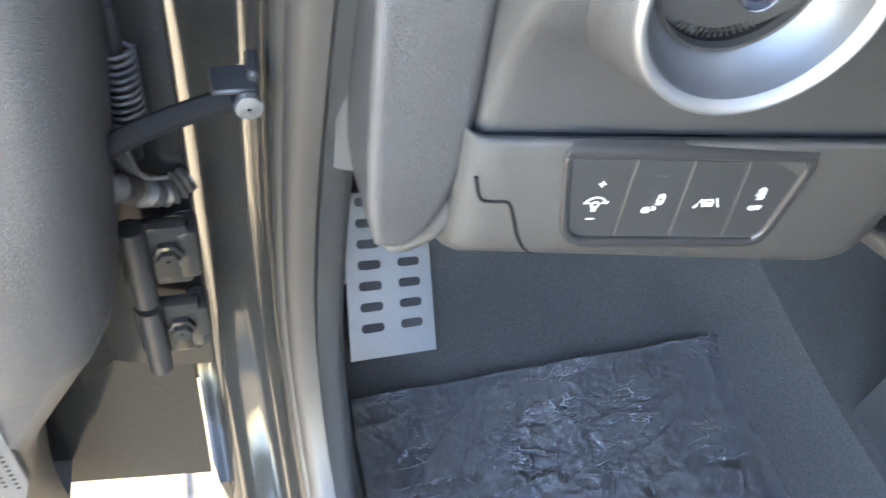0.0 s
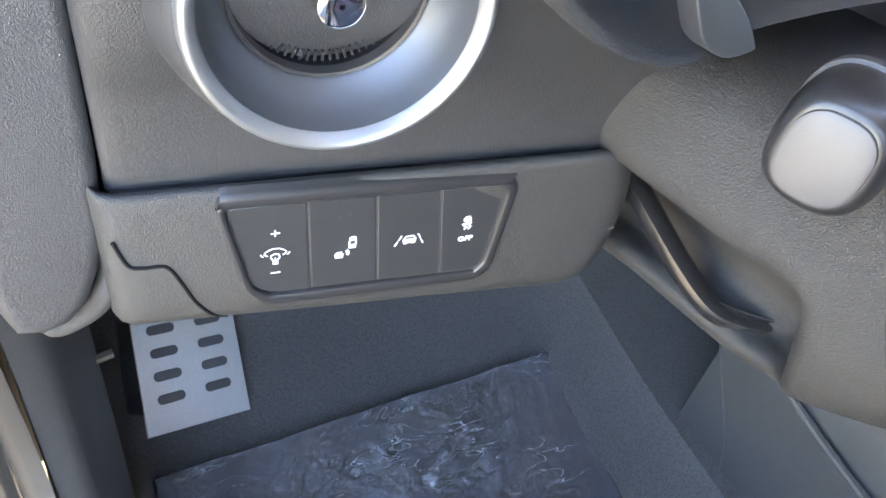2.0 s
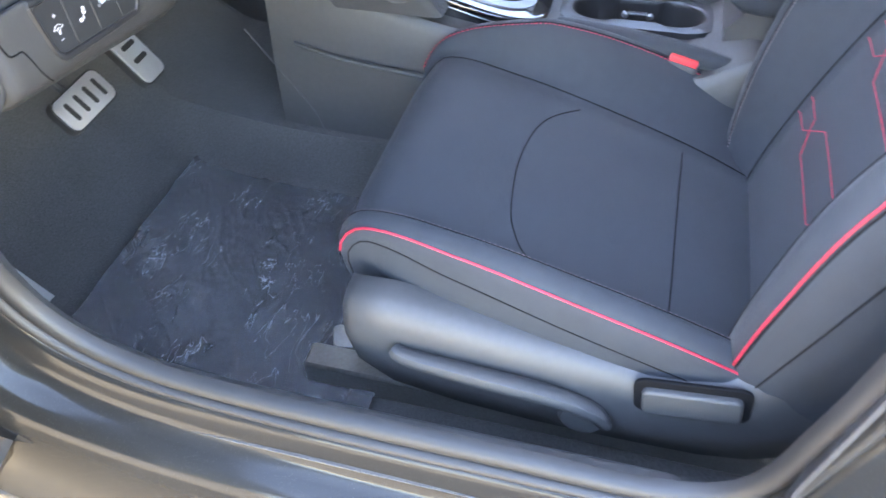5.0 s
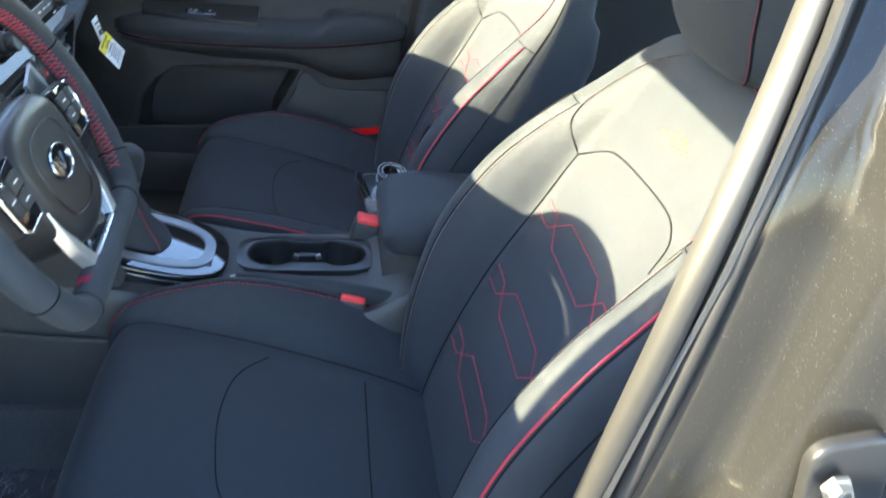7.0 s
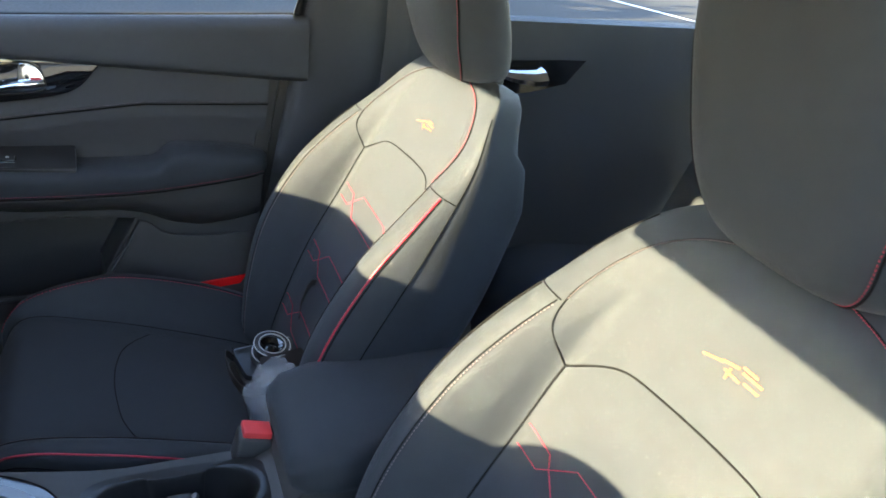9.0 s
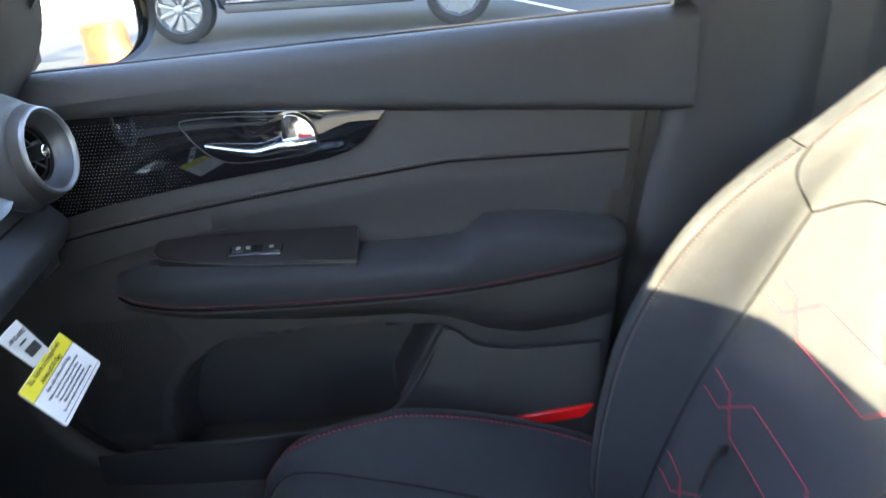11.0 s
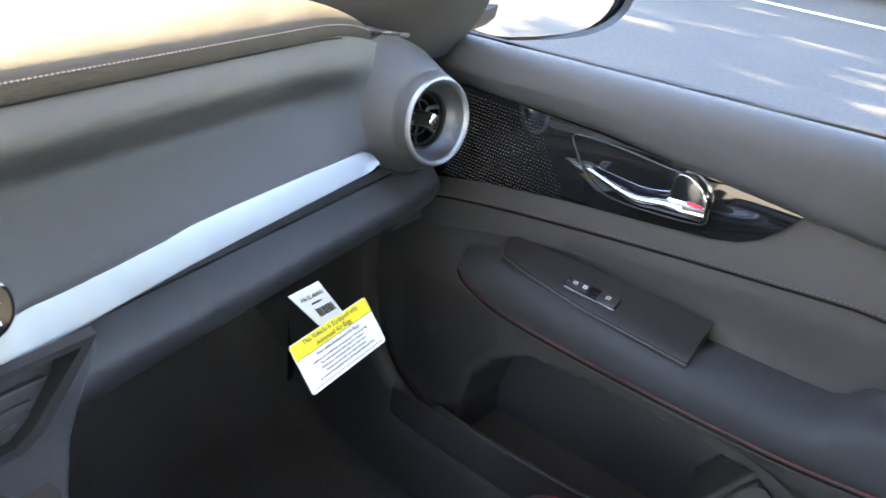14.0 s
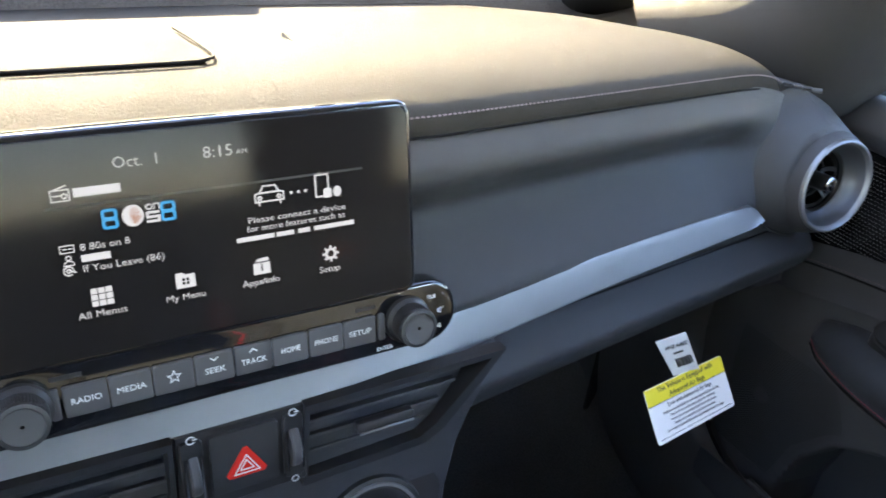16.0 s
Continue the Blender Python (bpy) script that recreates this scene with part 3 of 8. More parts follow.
def dash_line(y, z, x0, x1, n=40):
    return [Vector((x, y + pad_off(x)[0], z + pad_off(x)[1])) for x in seq(x0, x1, n)]


part("stitching", stitches(dash_line(-0.0795, 0.9885, 0.10, 0.565), 130, 0.0008), M_THREAD, dash, "pale stitched seam")
part("pad_seam", tube(dash_line(-0.0830, 0.9772, 0.10, 0.57), 0.0010, 6), M_SEAM, dash)
# dashboard loudspeaker grille
GR = [(0.012, 0.9974), (0.015, 0.9970), (0.05, 0.9925), (0.10, 0.9845), (0.16, 0.9760)]


def on_pad(x, y, up=0.0):
    dy, dz = dash_off(x)[:2]
    return Vector((x, y + dy, lerp_table(GR, y)[0] + dz + up))


grille = part("speaker_grille", sweep_x([(0.16, 0.9762), (0.10, 0.9847), (0.05, 0.9927), (0.015, 0.9972)], seq(-0.16, 0.026, 12), dash_off), M_DASH_TOP, dash, "perforated loudspeaker grille")
rim = [on_pad(x, y, 0.0012) for x, y in ((-0.16, 0.012), (-0.05, 0.012), (0.008, 0.012), (0.024, 0.016), (0.033, 0.030), (0.036, 0.08), (0.037, 0.158))]
part("grille_rim", tube(smooth(rim, 5), 0.0011, 6), M_SEAM, grille)
DV, DF = [], []
for i in range(46):
    for j in range(34):
        x, y = 0.030 - 0.0042 * i - (0.0021 if j % 2 else 0.0), 0.017 + 0.0042 * j
        if math.hypot(max(0.0, x - 0.014), max(0.0, 0.033 - y)) > 0.017:
            continue
        r, b = 0.0013, len(DV)
        DV += [on_pad(x + r, y, 0.0024), on_pad(x, y + r, 0.0024), on_pad(x - r, y, 0.0024), on_pad(x, y - r, 0.0024)]
        DF.append((b, b + 1, b + 2, b + 3))
me = bpy.data.meshes.new("grille_perforation")
me.from_pydata(DV, [], DF)
me.materials.append(M_SEAM)
ob = new("grille_perforation", me)
hang(ob, grille)
tagged(ob, kind="stuff")

# ---- driver's side of the dash ----
UP = [(0.06, 0.7440), (0.030, 0.7445), (0.012, 0.7460), (0.0055, 0.7510), (0.0040, 0.757), (0.0015, 0.772), (-0.006, 0.80), (-0.020, 0.83), (-0.030, 0.865), (-0.034, 0.90), (-0.030, 0.945), (-0.015, 0.968), (-0.005, 0.976)]


FACE_END = [(0.744, -0.412), (0.757, -0.409), (0.776, -0.397), (0.797, -0.388), (0.84, -0.383)]  # height, where the face ends
PANEL_END = [(0.60, -0.421), (0.664, -0.418), (0.679, -0.410), (0.699, -0.401), (0.729, -0.398), (0.757, -0.408)]


def driver_upper():
    pts = smooth([(0, y, z) for y, z in UP], 5)
    rows = []
    for x in [-0.6385, -0.638, -0.635, -0.630] + seq(-0.62, -0.405, 18) + [-0.395, -0.389, -0.386, -0.385]:
        dy, dz = drv_off(x)
        back = 0.0
        if x > -0.3955:
            back = {-0.395: 0.002, -0.389: 0.007, -0.386: 0.02, -0.385: 0.08}[x]
        if x < -0.634:
            back = {-0.6385: 0.03, -0.638: 0.004, -0.635: 0.001}[x]
        rows.append([Vector((-0.62 + (x + 0.62) * ((lerp_table(FACE_END, p.z)[0] + 0.62) / 0.235 if x > -0.62 else 1.0), p.y + dy + back, p.z + dz)) for p in pts])
    return grid(rows)


part("driver_face", driver_upper(), M_DASH, dash, angle=70)
LP = [(0.06, 0.7422), (0.028, 0.7426), (0.012, 0.7440), (0.0052, 0.7480), (0.0022, 0.7535), (-0.0008, 0.7562), (-0.0045, 0.7562), (-0.0062, 0.752), (-0.0066, 0.735), (-0.0066, 0.715), (-0.0060, 0.698), (-0.0035, 0.686), (0.003, 0.677), (0.013, 0.670), (0.03, 0.6655), (0.12, 0.66), (0.22, 0.67)]


def lower_panel():
    pts = smooth([(0, y, z) for y, z in LP], 5)
    rows = []
    for x in [-0.6455, -0.645, -0.642, -0.637] + seq(-0.63, -0.40, 28) + [-0.391, -0.386, -0.382, -0.380]:
        dy, dz = drv_off(x)
        back = {-0.391: 0.002, -0.386: 0.006, -0.382: 0.02, -0.380: 0.10}.get(x, 0.0) + {-0.6455: 0.05, -0.645: 0.010, -0.642: 0.003}.get(x, 0.0)
        sag = -0.016 * (x + 0.64) / 0.26
        rows.append([Vector((-0.63 + (x + 0.63) * ((lerp_table(PANEL_END, p.z)[0] + 0.63) / 0.25 if x > -0.63 else 1.0), p.y + dy + back, p.z + dz + (sag if p.z < 0.70 else sag * max(0.0, (0.74 - p.z) / 0.04)))) for p in pts])
    return grid(rows)


def on_lp(x, z, out=0.0003):
    """A point on the lower panel's face."""
    y = lerp_table([(0.660, 0.05), (0.6655, 0.03), (0.670, 0.013), (0.677, 0.003), (0.686, -0.0035), (0.698, -0.0060), (0.715, -0.0066), (0.752, -0.0062)], z - SAG(x) * max(0.0, min(1.0, (0.74 - z) / 0.04)))[0]
    return Vector((x, y + drv_off(x)[0] - out, z))


def SAG(x):
    return -0.016 * (x + 0.64) / 0.26


panel = part("lower_panel", lower_panel(), M_GRAIN, dash, "grained lower panel holding the switch bank", angle=70)
part("split_line", tube([(x, 0.0042 + drv_off(x)[0], 0.7530) for x in seq(-0.637, -0.412, 12)], 0.0011, 6), M_SEAM, dash)
# seam lines of the lower panel: the fuse cover's edge and the moulded crease
part("cover_seam", tube([on_lp(p.x, p.z) for p in smooth([(-0.6400, 0, 0.737), (-0.6360, 0, 0.7240), (-0.6300, 0, 0.7215), (-0.6220, 0, 0.7205), (-0.6170, 0, 0.7100), (-0.6120, 0, 0.6960), (-0.6050, 0, 0.6840), (-0.5980, 0, 0.6770)], 5)], 0.0009, 6), M_SEAM, dash)
part("crease", tube([on_lp(p.x, p.z, 0.0) for p in smooth([(-0.468, 0, 0.696), (-0.458, 0, 0.7025), (-0.438, 0, 0.7045), (-0.418, 0, 0.706), (-0.408, 0, 0.707)], 5)], 0.0011, 6), M_DASH, dash)


def end_cap():
    """The rounded pod that closes the dash's left end."""
    out = [(-0.690, 0.98), (-0.6885, 0.75), (-0.6875, 0.72), (-0.685, 0.702), (-0.682, 0.691), (-0.672, 0.687), (-0.662, 0.689), (-0.653, 0.698), (-0.646, 0.714), (-0.641, 0.735), (-0.6388, 0.77), (-0.638, 0.83), (-0.634, 0.98)]
    m = Matrix(((1, 0, 0, 0), (0.10, 0.06, -1, 0.051), (0, 1, 0, 0), (0, 0, 0, 1)))
    return prism(out, 0.16, m, 0.007, 5)


part("end_cap", end_cap(), M_DASH, dash, "smooth rounded end cap")
rim_under = smooth([(-0.6385, 0.040, 0.722), (-0.6410, 0.038, 0.705), (-0.6480, 0.037, 0.692), (-0.6570, 0.037, 0.683), (-0.6690, 0.038, 0.6785), (-0.6740, 0.046, 0.6835)], 5)
part("end_cap_rim", tube(rim_under, lambda u: 0.0070 - 0.003 * u, 10), M_GRAIN, dash)
# behind the pod, down to the footwell
part("end_filler", prism([(-0.694, 0.96), (-0.694, 0.70), (-0.64, 0.68), (-0.63, 0.96)], 0.2, Matrix(((1, 0, 0, 0), (0, 0, -1, 0.075), (0, 1, 0, 0), (0, 0, 0, 1)))), M_PLASTIC, dash)

# switch bank
SB = axes((-0.535, 0.007, 0.720), (1, -0.11, 0), (0, 0.0, 1))


def round_poly(pts, radii, n=5):
    """A polygon's outline with its corners rounded."""
    out = []
    for k, (x, y) in enumerate(pts):
        c, r = Vector((x, y)), radii[k]
        a, b = (Vector(pts[k - 1]) - c).normalized(), (Vector(pts[(k + 1) % len(pts)]) - c).normalized()
        p, q = c + a * r, c + b * r
        for u in seq(0, 1, n):
            v = p * (1 - u) ** 2 + c * 2 * u * (1 - u) + q * u * u
            out.append((v.x, v.y))
    return out


OUTER = round_poly([(-0.0690, 0.0368), (0.0655, 0.0322), (0.0606, -0.0352), (-0.0548, -0.0308)], (0.012, 0.012, 0.014, 0.017))
INNER = round_poly([(-0.0645, 0.0298), (0.0598, 0.0264), (0.0560, -0.0280), (-0.0530, -0.0236)], (0.004, 0.008, 0.009, 0.012))


def sb(x, y, z=0.0):
    return SB @ Matrix.Translation((x, y, z))


def ringed(outer, inner, m, d0, d1, d2):
    """A moulded frame: out of the panel, over a rounded lip and down into the opening."""
    out_s = [Vector(p) for p in smooth([(x, y, 0) for x, y in outer], 4, closed=True)]
    in_s = [Vector(p) for p in smooth([(x, y, 0) for x, y in inner], 4, closed=True)]
    n = 96

    def even(pts):
        ln = [0.0]
        for a, b in zip(pts, pts[1:] + pts[:1]):
            ln.append(ln[-1] + (b - a).length)
        res = []
        for k in range(n):
            d = ln[-1] * k / n
            i = max(j for j in range(len(pts)) if ln[j] <= d)
            res.append(pts[i].lerp(pts[(i + 1) % len(pts)], (d - ln[i]) / max(1e-9, ln[i + 1] - ln[i])))
        return res

    o, i = even(out_s), even(in_s)
    rows = []
    for k, z in ((-0.25, d0), (0.0, d0 * 0.4), (0.2, d1 * 0.8), (0.45, d1), (0.75, d1), (0.92, d1 * 0.7), (1.0, 0.0), (1.02, d2)):
        rows.append([m @ (p.lerp(q, k) + Vector((0, 0, z))) for p, q in zip(o, i)])
    return grid(rows, close_u=True)


bank = part("switch_bank", ringed(OUTER, INNER, SB, -0.0035, 0.0010, -0.010), M_SMOOTH, dash, "raised frame of the switch bank", angle=60)
part("bank_back", prism(INNER, 0.002, sb(0, 0, -0.006)), M_SEAM, bank)
keys = [round_poly([(-0.0632, 0.0288), (-0.0316, 0.0280), (-0.0286, -0.0240), (-0.0522, -0.0228)], (0.004, 0.0008, 0.0008, 0.011)),
        [(-0.0306, 0.0280), (-0.0276, -0.0240), (0.0026, -0.0252), (-0.0022, 0.0272)],
        [(-0.0012, 0.0272), (0.0036, -0.0252), (0.0336, -0.0264), (0.0268, 0.0264)],
        round_poly([(0.0278, 0.0264), (0.0346, -0.0264), (0.0550, -0.0272), (0.0588, 0.0256)], (0.0008, 0.0008, 0.008, 0.007))]
key_obs = []
for out in keys:
    key_obs.append(part("key", prism(out, 0.008, sb(0, 0, -0.0008), 0.0004, 1), M_KEY, bank))


def mark(lines, m, w=0.0007, closed=False):
    """A printed symbol: strokes of the given width on a face."""
    bms = []
    for ln in lines:
        pts = [Vector((x, y, 0)) for x, y in ln]
        for a, b in zip(pts, pts[1:]):
            d = (b - a)
            ln_ = d.length
            if ln_ < 1e-6:
                continue
            d.normalize()
            c = (a + b) / 2
            r = Matrix.Rotation(math.atan2(d.y, d.x), 4, "Z")
            bms.append(box((0, 0, 0), (ln_ + w, w, 0.0003), m=None))
            bmesh.ops.transform(bms[-1], matrix=m @ Matrix.Translation(c) @ r, verts=bms[-1].verts)
    return merge(*bms)


def arc(cx, cy, r, a0, a1, n=8):
    return [(cx + r * math.cos(radians(a0 + (a1 - a0) * k / n)), cy + r * math.sin(radians(a0 + (a1 - a0) * k / n))) for k in range(n + 1)]


def sym(lines, key, x, y, s=1.0, w=0.0006):
    return part("symbol", mark([[(px * s, py * s) for px, py in ln] for ln in lines], sb(x, y, -0.0006), w), M_PRINT, key)


# dimmer: plus, lamp with rays, minus
sym([[(-0.0016, 0.0115), (0.0016, 0.0115)], [(0, 0.0099), (0, 0.0131)], [(-0.0018, -0.0118), (0.0018, -0.0118)], arc(0, -0.0022, 0.0019, -60, 240), [(-0.0009, -0.0040), (-0.0009, -0.0062), (0.0009, -0.0062), (0.0009, -0.0040)],
     arc(0, -0.0028, 0.0056, 145, 35), [(-0.0045, -0.0004), (-0.0034, -0.0012)], [(0.0045, -0.0004), (0.0034, -0.0012)], [(-0.006, -0.0002), (-0.0053, -0.0014)], [(0.006, -0.0002), (0.0053, -0.0014)], [(0, -0.003), (0, -0.005)]], key_obs[0], -0.0440, 0.0015, w=0.00045)
# two cars
car_top = [(-0.0013, -0.0030), (-0.0015, 0.0), (-0.0012, 0.0028), (-0.0006, 0.0033), (0.0006, 0.0033), (0.0012, 0.0028), (0.0015, 0.0), (0.0013, -0.0030), (-0.0013, -0.0030)]
sym([[(x + 0.0030, y + 0.0030) for x, y in car_top], [(0.0020, 0.0046), (0.0040, 0.0046)], [(0.0018, 0.0016), (0.0042, 0.0016)],
     [(-0.0042, -0.0054), (-0.0044, -0.0036), (-0.0036, -0.0024), (-0.0018, -0.0024), (-0.0010, -0.0036), (-0.0012, -0.0054), (-0.0042, -0.0054)], [(-0.0042, -0.0038), (-0.0012, -0.0038)], [(-0.0038, -0.0048), (-0.0016, -0.0048)],
     arc(-0.0005, -0.003, 0.0014, -30, 50, 3), arc(-0.0005, -0.003, 0.0022, -30, 50, 3)], key_obs[1], -0.0135, -0.0010, w=0.00055)
part("indicator", mark([[(-0.0024, 0.0006), (0.0024, 0.0006), (0.0024, -0.0006), (-0.0024, -0.0006), (-0.0024, 0.0006)]], sb(-0.0150, 0.0180, -0.0006), 0.0003), M_KEYGREY, key_obs[1])
# lane keeping
sym([[(-0.0026, -0.0016), (-0.0029, 0.0004), (-0.0017, 0.0022), (0.0017, 0.0022), (0.0029, 0.0004), (0.0026, -0.0016), (-0.0026, -0.0016)], [(-0.0028, 0.0002), (0.0028, 0.0002)], [(-0.0026, -0.0006), (0.0026, -0.0006)], [(-0.0066, -0.0028), (-0.0056, -0.0008)], [(-0.0050, 0.0006), (-0.0041, 0.0026)], [(0.0066, -0.0028), (0.0056, -0.0008)], [(0.0050, 0.0006), (0.0041, 0.0026)], [(-0.0022, -0.0021), (-0.0014, -0.0021)], [(0.0014, -0.0021), (0.0022, -0.0021)]], key_obs[2], 0.0160, -0.0010, w=0.00055)
# stability control
sym([[(-0.0016, 0.0046), (-0.0017, 0.0058), (-0.001, 0.0071), (0.001, 0.0071), (0.0017, 0.0058), (0.0016, 0.0046), (-0.0016, 0.0046)], [(-0.0017, 0.0058), (0.0017, 0.0058)], [(-0.0022, 0.0026), (0.0002, 0.0034), (-0.0014, 0.0016), (0.0004, 0.0008), (-0.0008, -0.0006)], [(0.0004, 0.0026), (0.0022, 0.0034), (0.0010, 0.0016), (0.0024, 0.0010), (0.0012, -0.0006)]], key_obs[3], 0.0430, 0.0015, w=0.00045)
lettering("caption", "OFF", 0.0042, sb(0.0437, -0.0052, -0.0006), M_PRINT, key_obs[3])


# ---- round vents ----
def vent(cx, cy, cz, tilt_in, R, lean=0.16):
    M = axes((cx, cy, cz), (1, tilt_in, 0), (0, lean, 1))
    k = R / 0.055
    v = part("round_vent", lathe([(r * k, z * k) for r, z in [(0.0485, 0.0010), (0.0500, 0.0045), (0.0515, 0.0062), (0.0530, 0.0062), (0.0545, 0.0045), (0.0552, 0.001), (0.0552, -0.012)]], 64, M), M_SILVER, dash, "round air vent with satin silver ring", angle=70)
    part("ring_cone", lathe([(r * k, z * k) for r, z in [(0.0490, 0.0020), (0.0470, -0.006), (0.0440, -0.0125), (0.0405, -0.0175), (0.0380, -0.0205)]], 64, M), M_CONE_SILVER, v, "satin silver inner cone", angle=70)
    part("barrel_lip", lathe([(r * k, z * k) for r, z in [(0.0382, -0.0205), (0.0372, -0.0188), (0.0360, -0.0192), (0.0352, -0.0235)]], 64, M), M_SMOOTH, v, "black lip of the vent barrel", angle=60)
    part("barrel", lathe([(r * k, z * k) for r, z in [(0.001, -0.060), (0.028, -0.060), (0.0335, -0.042), (0.0350, -0.028), (0.0352, -0.0235)]], 48, M), M_SEAM, v, angle=50)
    for j in range(6):
        a = radians(60 * j + 15)
        p0 = M @ Vector((0.010 * k * math.cos(a), 0.010 * k * math.sin(a), -0.030 * k))
        p1 = M @ Vector((0.022 * k * math.cos(a + 0.10), 0.022 * k * math.sin(a + 0.10), -0.034 * k))
        p2 = M @ Vector((0.0345 * k * math.cos(a), 0.0345 * k * math.sin(a), -0.028 * k))
        part("vane", tube(smooth([p0, p1, p2], 3), lambda u: (0.0011 + 0.0008 * u) * k, 6, flat=1.6), M_PLASTIC, v)
    part("vane_ring", tube([M @ Vector((0.0225 * k * math.cos(t), 0.0225 * k * math.sin(t), -0.034 * k)) for t in seq(0, 2 * math.pi, 33)[:-1]], 0.0010 * k, 6, closed=True), M_SMOOTH, v)
    part("knob", lathe([(r * k, z * k) for r, z in [(0.0105, -0.058), (0.0105, -0.038), (0.0098, -0.024), (0.0094, -0.010), (0.0082, -0.006), (0.001, -0.006)]], 28, M), M_SMOOTH, v)
    part("knob_face", lathe([(r * k, z * k) for r, z in [(0.0086, -0.007), (0.0084, -0.0036), (0.0068, -0.0026), (0.001, -0.0030)]], 28, M), M_CHROME, v)
    teeth = []
    for j in range(72):
        a = 2 * math.pi * j / 72
        t = box((0, 0, 0), (0.0045 * k, 0.0009 * k, 0.0012))
        bmesh.ops.transform(t, matrix=M @ Matrix.Rotation(a, 4, "Z") @ Matrix.Translation((0.0330 * k, 0, -0.0270 * k)), verts=t.verts)
        teeth.append(t)
    tagged(part("teeth", merge(*teeth), M_SMOOTH, v), kind="stuff")
    # moulded housing round the ring
    flare = [(0.0550, 0.001), (0.0565, -0.001), (0.059, -0.006), (0.064, -0.020)] + ([(0.070, -0.042), (0.078, -0.060)] if cx < 0 else [])
    part("housing", lathe([(r * k, z * k) for r, z in flare], 64, M), M_DASH, v, angle=80)
    return v


vent(-0.5685, -0.022, 0.8495, -0.11, 0.0470, 0.0)
vent(0.597, -0.060, 0.865, -0.09, 0.0465)


# moulded end of the dash that swells round the passenger's vent
END_LOOP = smooth([(0.664, 0.000, 0.865), (0.660, 0.012, 0.905), (0.636, 0.012, 0.932), (0.596, 0.004, 0.944), (0.550, 0.004, 0.936), (0.527, -0.008, 0.916), (0.516, -0.018, 0.880), (0.520, -0.028, 0.845), (0.545, -0.038, 0.818), (0.585, -0.045, 0.803), (0.630, -0.025, 0.808), (0.655, -0.008, 0.832)], 4, closed=True)


def vent_shoulder():
    c = Vector((0.597, -0.052, 0.865))
    out_n = Vector((-0.10, -0.98, 0.13)).normalized()
    rows = []
    for k, lift in ((0.0, -0.004), (0.10, 0.0005), (0.25, 0.001), (0.45, -0.001), (0.65, -0.004), (0.85, -0.006), (1.0, 0.0), (1.25, -0.03)):
        row = []
        for p in END_LOOP:
            d = p - c
            d -= d.dot(out_n) * out_n
            a = c + d.normalized() * 0.0475
            e = k * k * (3 - 2 * k) * 0.45 + k * 0.55 if k <= 1 else k
            row.append(a.lerp(p, e) + out_n * lift)
        rows.append(row)
    return grid(rows, close_u=True)


part("vent_shoulder", vent_shoulder(), M_DASH, dash, angle=80)
# sail trim with the tweeter, between the dash's corner, the pillar and the door
SAIL_LOW = smooth([(0.552, 0.190, 0.940), (0.566, 0.110, 0.940), (0.582, 0.045, 0.940), (0.606, 0.006, 0.940), (0.652, -0.006, 0.932), (0.706, 0.004, 0.926)], 5)
SAIL_TOP = smooth([(0.590, 0.260, 0.985), (0.588, 0.160, 1.030), (0.590, 0.080, 1.075), (0.604, 0.020, 1.110), (0.640, -0.020, 1.120), (0.700, -0.040, 1.080)], 5)


def sail_at(i, v, out=0.0):
    a, b = SAIL_LOW[i], SAIL_TOP[i]
    along = SAIL_LOW[min(i + 1, len(SAIL_LOW) - 1)] - SAIL_LOW[max(i - 1, 0)]
    n = along.cross(b - a).normalized()
    n = n if n.y < 0 else -n
    return a.lerp(b, v) + n * (0.020 * math.sin(math.pi * min(1.0, v + 0.08)) + out)


sail = single("pillar_sail", thick(grid([[sail_at(i, v) for i in range(len(SAIL_LOW))] for v in seq(-0.12, 1.0, 12)]), 0.003), M_PILLAR, "dark plastic sail trim at the foot of the windscreen pillar", "pillar trim", kind="structure", angle=80)
M_MESH = material("tweeter_mesh", (0.016, 0.016, 0.016), 0.5, bump=1.0, bump_scale=500, kind="leather")
part("tweeter_grille", thick(grid([[sail_at(i, v, 0.0025 - 0.004 * (max(0.0, abs(i - 14.5) - 3.2) + max(0.0, abs(v - 0.40) - 0.20) * 8)) for i in range(10, 20)] for v in seq(0.14, 0.66, 12)]), 0.002), M_MESH, sail, "round perforated tweeter grille", angle=80)
for k in range(6):
    p = Vector((0.556, 0.018, 0.9475)).lerp(Vector((0.592, -0.012, 0.9440)), k / 5)
    part("demister_slot", box(p, (0.009, 0.0045, 0.004), 0.001, 1, pose(0, 0, 0, 10, 0, -40)), M_KEYGREY if k % 2 else M_SMOOTH, dash)
# trim below the dash's right end, down to the door
part("end_filler", prism([(0.60, 0.815), (0.655, 0.85), (0.655, 0.71), (0.60, 0.71)], 0.16, Matrix(((1, 0, 0, 0), (0, 0, -1, -0.012), (0, 1, 0, 0), (0, 0, 0, 1))), 0.01, 3), M_DASH, dash)

